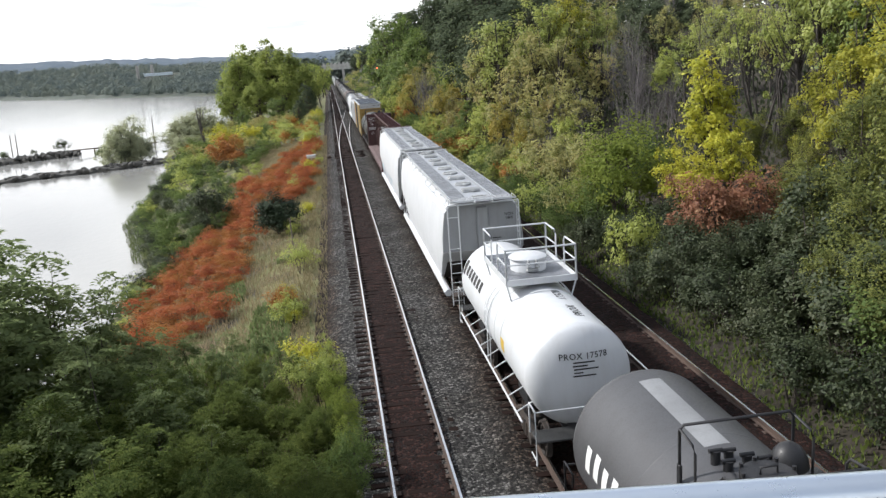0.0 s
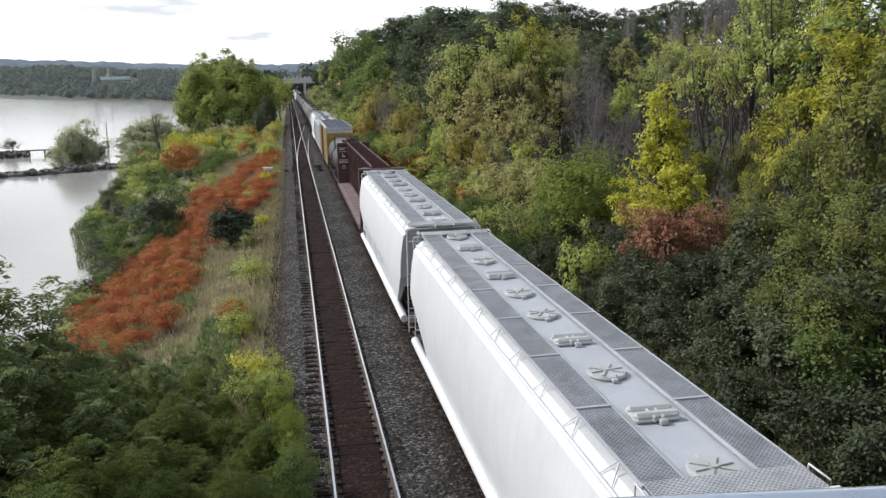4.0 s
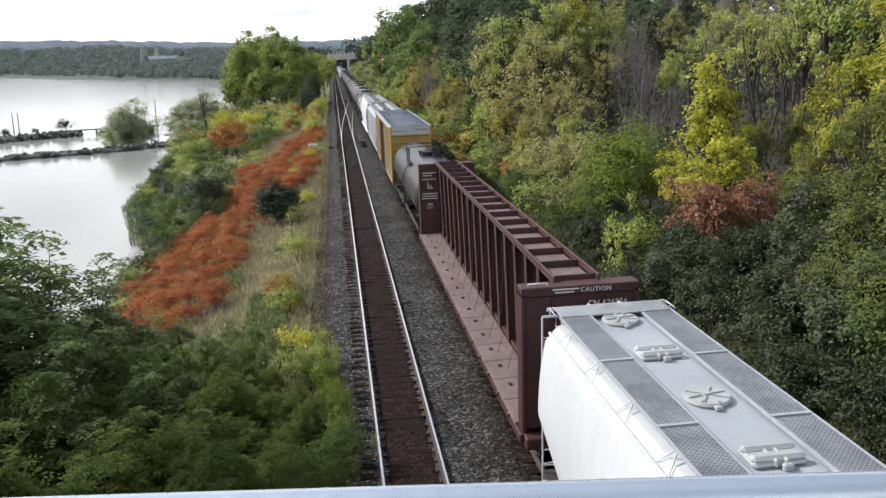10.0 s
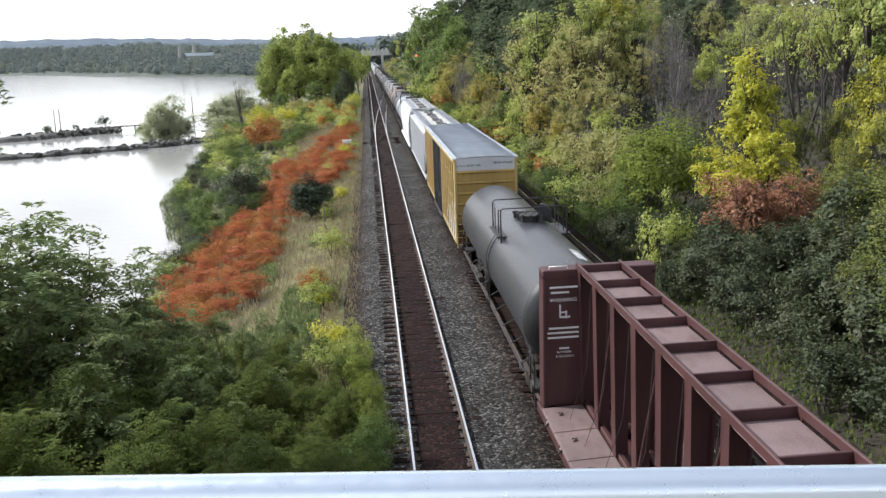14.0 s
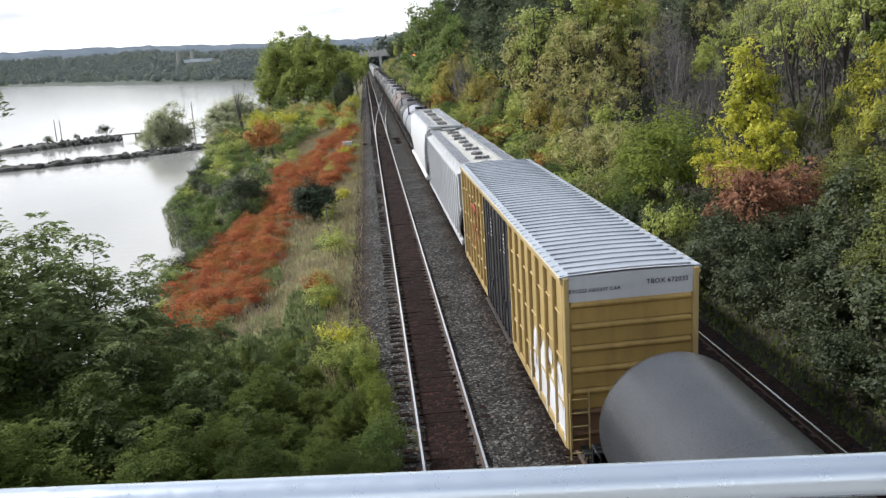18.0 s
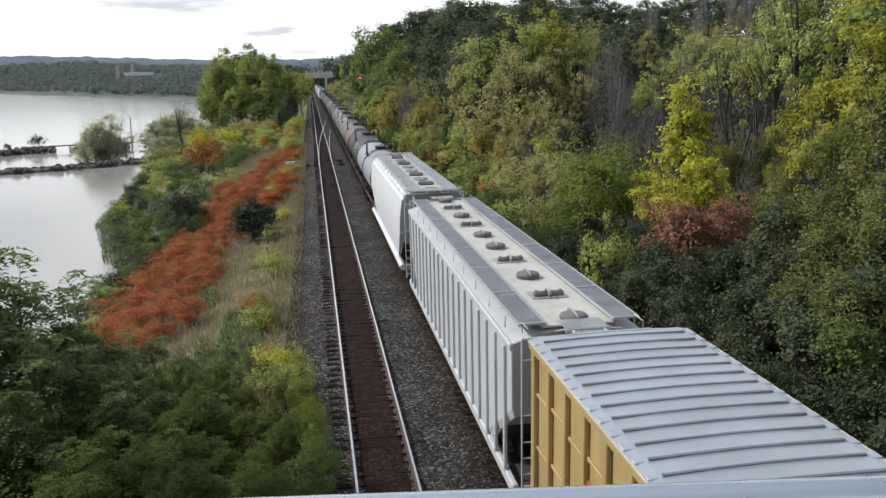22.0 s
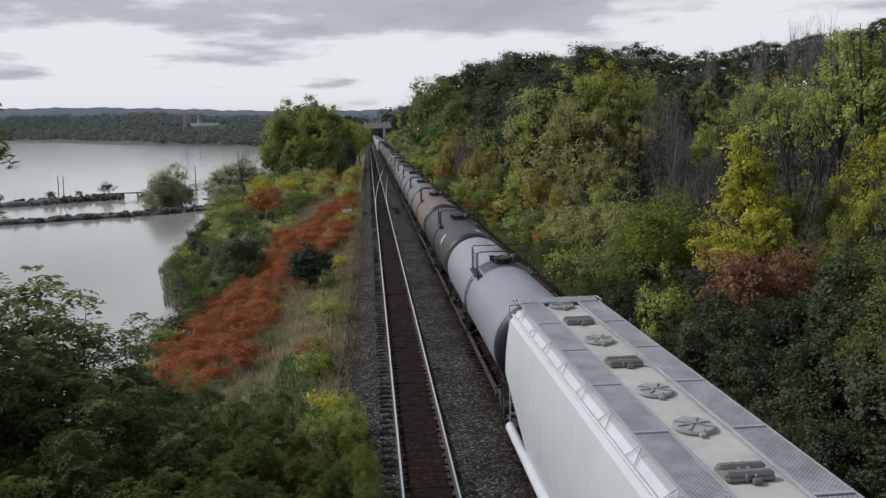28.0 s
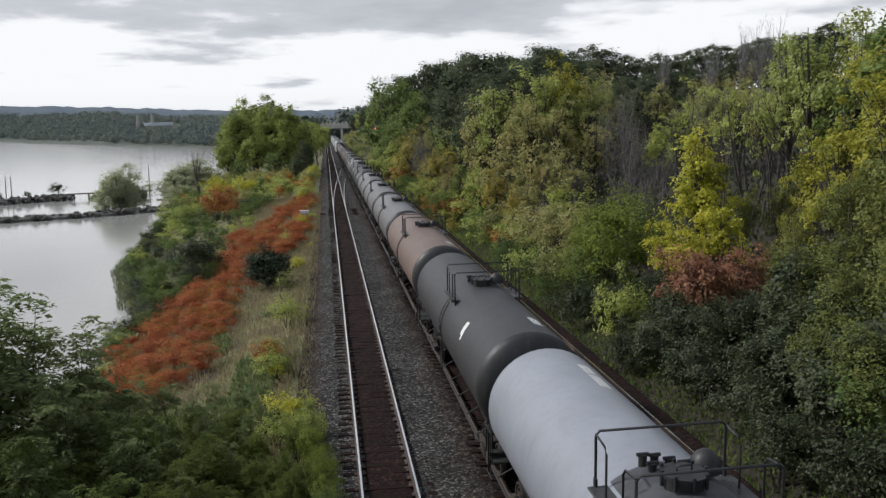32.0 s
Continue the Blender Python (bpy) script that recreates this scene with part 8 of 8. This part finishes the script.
def box_car():
    half, hw, zb, zt = 9.2, 1.41, 1.0, 4.98
    car = tagged(new("box_car"), "yellow high-cube boxcar with black doors and a ribbed silver roof", "freight car", "cars of the freight train")
    body = part("body", Geo().box((0, 0, (zb + zt) / 2), (2 * hw, 2 * half - 0.1, zt - zb), 0.02), YELLOW, car)
    d0, d1 = -2.45, 2.5
    for s in (-1, 1):
        for lo, hi, n in ((-half + 0.14, d0 - 0.1, 8), (d1 + 0.1, half - 0.14, 8)):
            for k in range(n):
                y = lo + (hi - lo) * k / (n - 1)
                part("side_post", Geo().box((s * (hw + 0.046), y, (zb + zt) / 2), (0.096, 0.13, zt - zb - 0.1), 0.015), YELLOW, car)
            for z in (1.95, 3.0, 4.05):
                for k in range(n - 1):
                    y = lo + (hi - lo) * (k + 0.5) / (n - 1)
                    part("panel_rib", Geo().box((s * (hw + 0.022), y, z + 0.05 * ((k % 2) * 2 - 1)), (0.048, (hi - lo) / (n - 1) - 0.14, 0.07), 0.012), YELLOW, car)
            part("side_plate", Geo().box((s * (hw + 0.05), (lo + hi) / 2, zb + 0.05), (0.05, hi - lo, 0.22), 0.01), YELLOW, car)
        part("roof_rail", Geo().box((s * (hw + 0.055), 0, zt - 0.09), (0.16, 2 * half, 0.14), 0.02), YELLOW, car)
        part("roof_trim", Geo().box((s * (hw + 0.140), 0, zt - 0.005), (0.03, 2 * half, 0.05), 0.008), PALE_TRIM, car, "pale worn roof edge")
        for k, (a, b) in enumerate(((d0, 0.0), (0.0, d1))):
            yc = (a + b) / 2
            g = Geo().box((s * (hw + 0.045), yc, (zb + zt) / 2 - 0.02), (0.07, b - a - 0.06, zt - zb - 0.25), 0.02)
            for z in (1.5, 2.3, 3.1, 3.9, 4.6):
                g.box((s * (hw + 0.085), yc, z), (0.03, b - a - 0.3, 0.10), 0.012)
            for y in (a + 0.35, yc - 0.25, yc + 0.25, b - 0.35):
                g.cyl((s * (hw + 0.13), y, zb + 0.1), (s * (hw + 0.13), y, zt - 0.2), 0.025, n=8)
            for y in (yc - 0.25, yc + 0.25):
                g.box((s * (hw + 0.12), y, 2.0), (0.05, 0.20, 0.28), 0.02)
            door = part("door", g, DOOR_BLACK, car, "black plug door")
            part("door_track", Geo().box((s * (hw + 0.12), yc, zb - 0.02), (0.12, b - a, 0.08), 0.01), IRON, door)
            sd = lambda u, v: (s * (hw + 0.088), yc - s * u, v)
            bars([(-0.5, 4.25 - 0.14 * q, 0.55, 0.05) for q in range(5)] + [(0.45, 3.6, 0.4, 0.06)], CHALK, door, sd)
    # roof of ribbed sheets, cambered, turned down at the eaves
    nr = 22
    L = 2 * half / nr
    for k in range(nr):
        y0 = -half + k * L
        prof = [(-hw - 0.15, zt + 0.012), (-hw + 0.04, zt + 0.045), (-0.7, zt + 0.06), (0, zt + 0.07), (0.7, zt + 0.06), (hw - 0.04, zt + 0.045), (hw + 0.15, zt + 0.012)]
        low = [(x, z - 0.03) for x, z in prof[::-1]]
        ring = lambda y, dz: [(x, y, z + (dz if abs(x) < hw - 0.05 else dz * 0.3)) for x, z in prof] + [(x, y, z) for x, z in low]
        cuts = [(0.0, 0.0), (0.02, 0.0)]
        for c0 in (0.10, 0.10 + L / 2):
            cuts += [(c0 - 0.05, 0.0), (c0 - 0.02, 0.02), (c0 + 0.02, 0.02), (c0 + 0.05, 0.0)]
        sheet = part("roof_sheet", Geo().loft([ring(y0 + c, d) for c, d in cuts] + [ring(y0 + L, 0)]), SILVER, car)
        for c0, w in ((0.10, 0.026), (0.10 + L / 2, 0.022)):
            inner = [(x * 0.985, z) for x, z in prof[1:-1]]
            seam = Geo().loft([[(x, y0 + c0 + e, z + 0.012) for x, z in inner] + [(x, y0 + c0 + e, z + 0.034) for x, z in inner[::-1]] for e in (-w, w)])
            part("roof_seam", seam, RIB_GREY, sheet, "dull raised roof seam")
        for sx in (-1, 1):
            for c0 in (0.12, 0.12 + L / 2):
                wide = 0.16 + 0.05 * math.sin(k * 2.3 + c0 * 5 + sx)
                flange = Geo().box((sx * (hw + 0.02), y0 + c0, zt + 0.028), (0.22, wide, 0.034), 0.01)
                part("eave_flange", flange, SILVER, sheet)
    for s in (-1, 1):
        y = s * (half - 0.05)
        out = [(-hw, 4.42), (hw, 4.42), (hw, zt + 0.03), (0.7, zt + 0.075), (0, zt + 0.085), (-0.7, zt + 0.075), (-hw, zt + 0.03)]
        part("end_top_panel", Geo().loft([[(x, y + s * d, z) for x, z in out] for d in (0.0, 0.05)]), WHITE_GREY if s < 0 else SILVER, car, "white upper end panel")
        for k in range(7):
            z = 1.15 + 0.5 * k
            mat = RUST_END if k < 2 else YELLOW_END
            g = Geo().box((0, y + s * 0.01, z + 0.02), (2 * hw - 0.04, 0.04, 0.48), 0.006).box((0, y + s * 0.05, z + 0.20), (2 * hw - 0.1, 0.12, 0.14), 0.05)
            part("end_corrugation", g, mat, car)
        for x in (-1, 1):
            part("corner_post", Geo().box((x * (hw + 0.02), y + s * 0.03, (zb + zt) / 2), (0.12, 0.14, zt - zb), 0.02), YELLOW, car)
        part("ladder", ladder(-1.44, -1.02, y + s * 0.20, y + s * 0.20, 0.8, 2.4, 5), YELLOW, car)
        part("ladder", ladder(1.50 * 1, 1.50, s * (half - 0.2), s * (half - 0.62), 0.8, 2.4, 5), YELLOW, car)
        part("end_platform", Geo().box((0, s * (half + 0.2), 1.02), (2.4, 0.4, 0.05)), GRATE_DARK, car)
    ye = -half - 0.014
    write("EXCESS HEIGHT CAR", 0.115, INK, car, lambda u, v: (-0.80 + u, ye, 4.66 + v), "black warning words", 1.05)
    write("TBOX 672035", 0.15, INK, car, lambda u, v: (0.80 + u, ye, 4.74 + v), "black reporting mark", 1.05)
    scrawl(car, -hw - 0.004, [(-half + 0.3, -half + 3.6, 1.05, 2.6, 70)], (GRAFFITI,), 8, wide=0.13)
    lo, hi = -half + 0.14, d0 - 0.1
    for k in range(5):
        y = lo + (hi - lo) * k / 7
        bars([(0, 1.55 - 0.06 * (k % 3), 0.11, 0.85 + 0.25 * (k % 2))], GRAFFITI, car, lambda u, v, y=y: (-hw - 0.098, y - u, v), "graffiti", "spray-painted graffiti")
    scrawl(car, -hw - 0.105, [(4.2, 6.2, 2.0, 3.9, 5)], (GRAFFITI_RED,), 12)
    part("under_frame", Geo().box((0, 0, 0.85), (0.6, 2 * half, 0.4), 0.03).box((0, 0, 0.96), (2.7, 2 * half - 0.5, 0.12), 0.02), IRON, car)
    trucks(car, half - 2.1)
    couplers(car, half + 1.0)
    return car


run(box_car(), 118.8)
run(covered_hopper("light grey ribbed-side covered hopper with a dusty roof", 9.3, WHITE_GREY, CREAM, GRATE, HATCH_DARK, "PLCX", ribbed=True), 138.4)
_w8 = run(covered_hopper("white curved-side covered hopper", 9.2, WHITE, CREAM, GRATE_WHITE, HATCH_DARK), 158.9)
run(tank_car("pale grey tank car with black ends and guard rails", 8.15, 1.50, 2.72, TANK_PALE, BLACK, hatch_y=-0.3, top_mark=9, mark_far=True, spill=SPILL), 177.7)
_black = run(tank_car("faded black tank car with a white mark", 7.7, 1.50, 2.72, TANK_BLACK, BLACK, hatch_y=-0.4, top_mark=5, patch=-3.9), 194.0)
_brown = run(tank_car("brown tank car with black ends", 8.1, 1.50, 2.72, TANK_BROWN, BLACK, hatch_y=0.0, top_mark=4), 210.8)
_taupe = tank_car("weathered grey-brown tank car", 7.9, 1.48, 2.70, TANK_TAUPE, BLACK, hatch_y=-0.2, keyed=False)
run(_taupe, 227.6)


def again(src, centre):
    return run(copy_thing(src, Matrix.Identity(4)), centre)


_y = 244.3
for _k in range(14):
    again((_taupe, _black, _brown, _taupe, _black)[(_k * 3 + _k // 4) % 5], _y)
    _y += 16.75
for _k in range(16):
    again(_w8 if _k % 5 < 3 else _taupe, _y + 1.5)
    _y += 19.4 if _k % 5 < 3 else 17.6


def motions():
    """The train runs towards the bridge at an even pace; the wheels of its nearer cars roll."""
    for car, y in CARS:
        walk(car, [(t, pose(MIDDLE, y - SPEED * t, 0)) for t in (0, 8, 16, 24, 32)])
    step = 80.0
    turn = math.degrees(SPEED / 0.457)
    n = math.ceil(32.0 * turn / step)
    for wheel, y in WHEELSETS:
        walk(wheel, [(32.0 * k / n, pose(0, y, 0.457, 32.0 * k / n * turn, 0, 0)) for k in range(n + 1)])


motions()
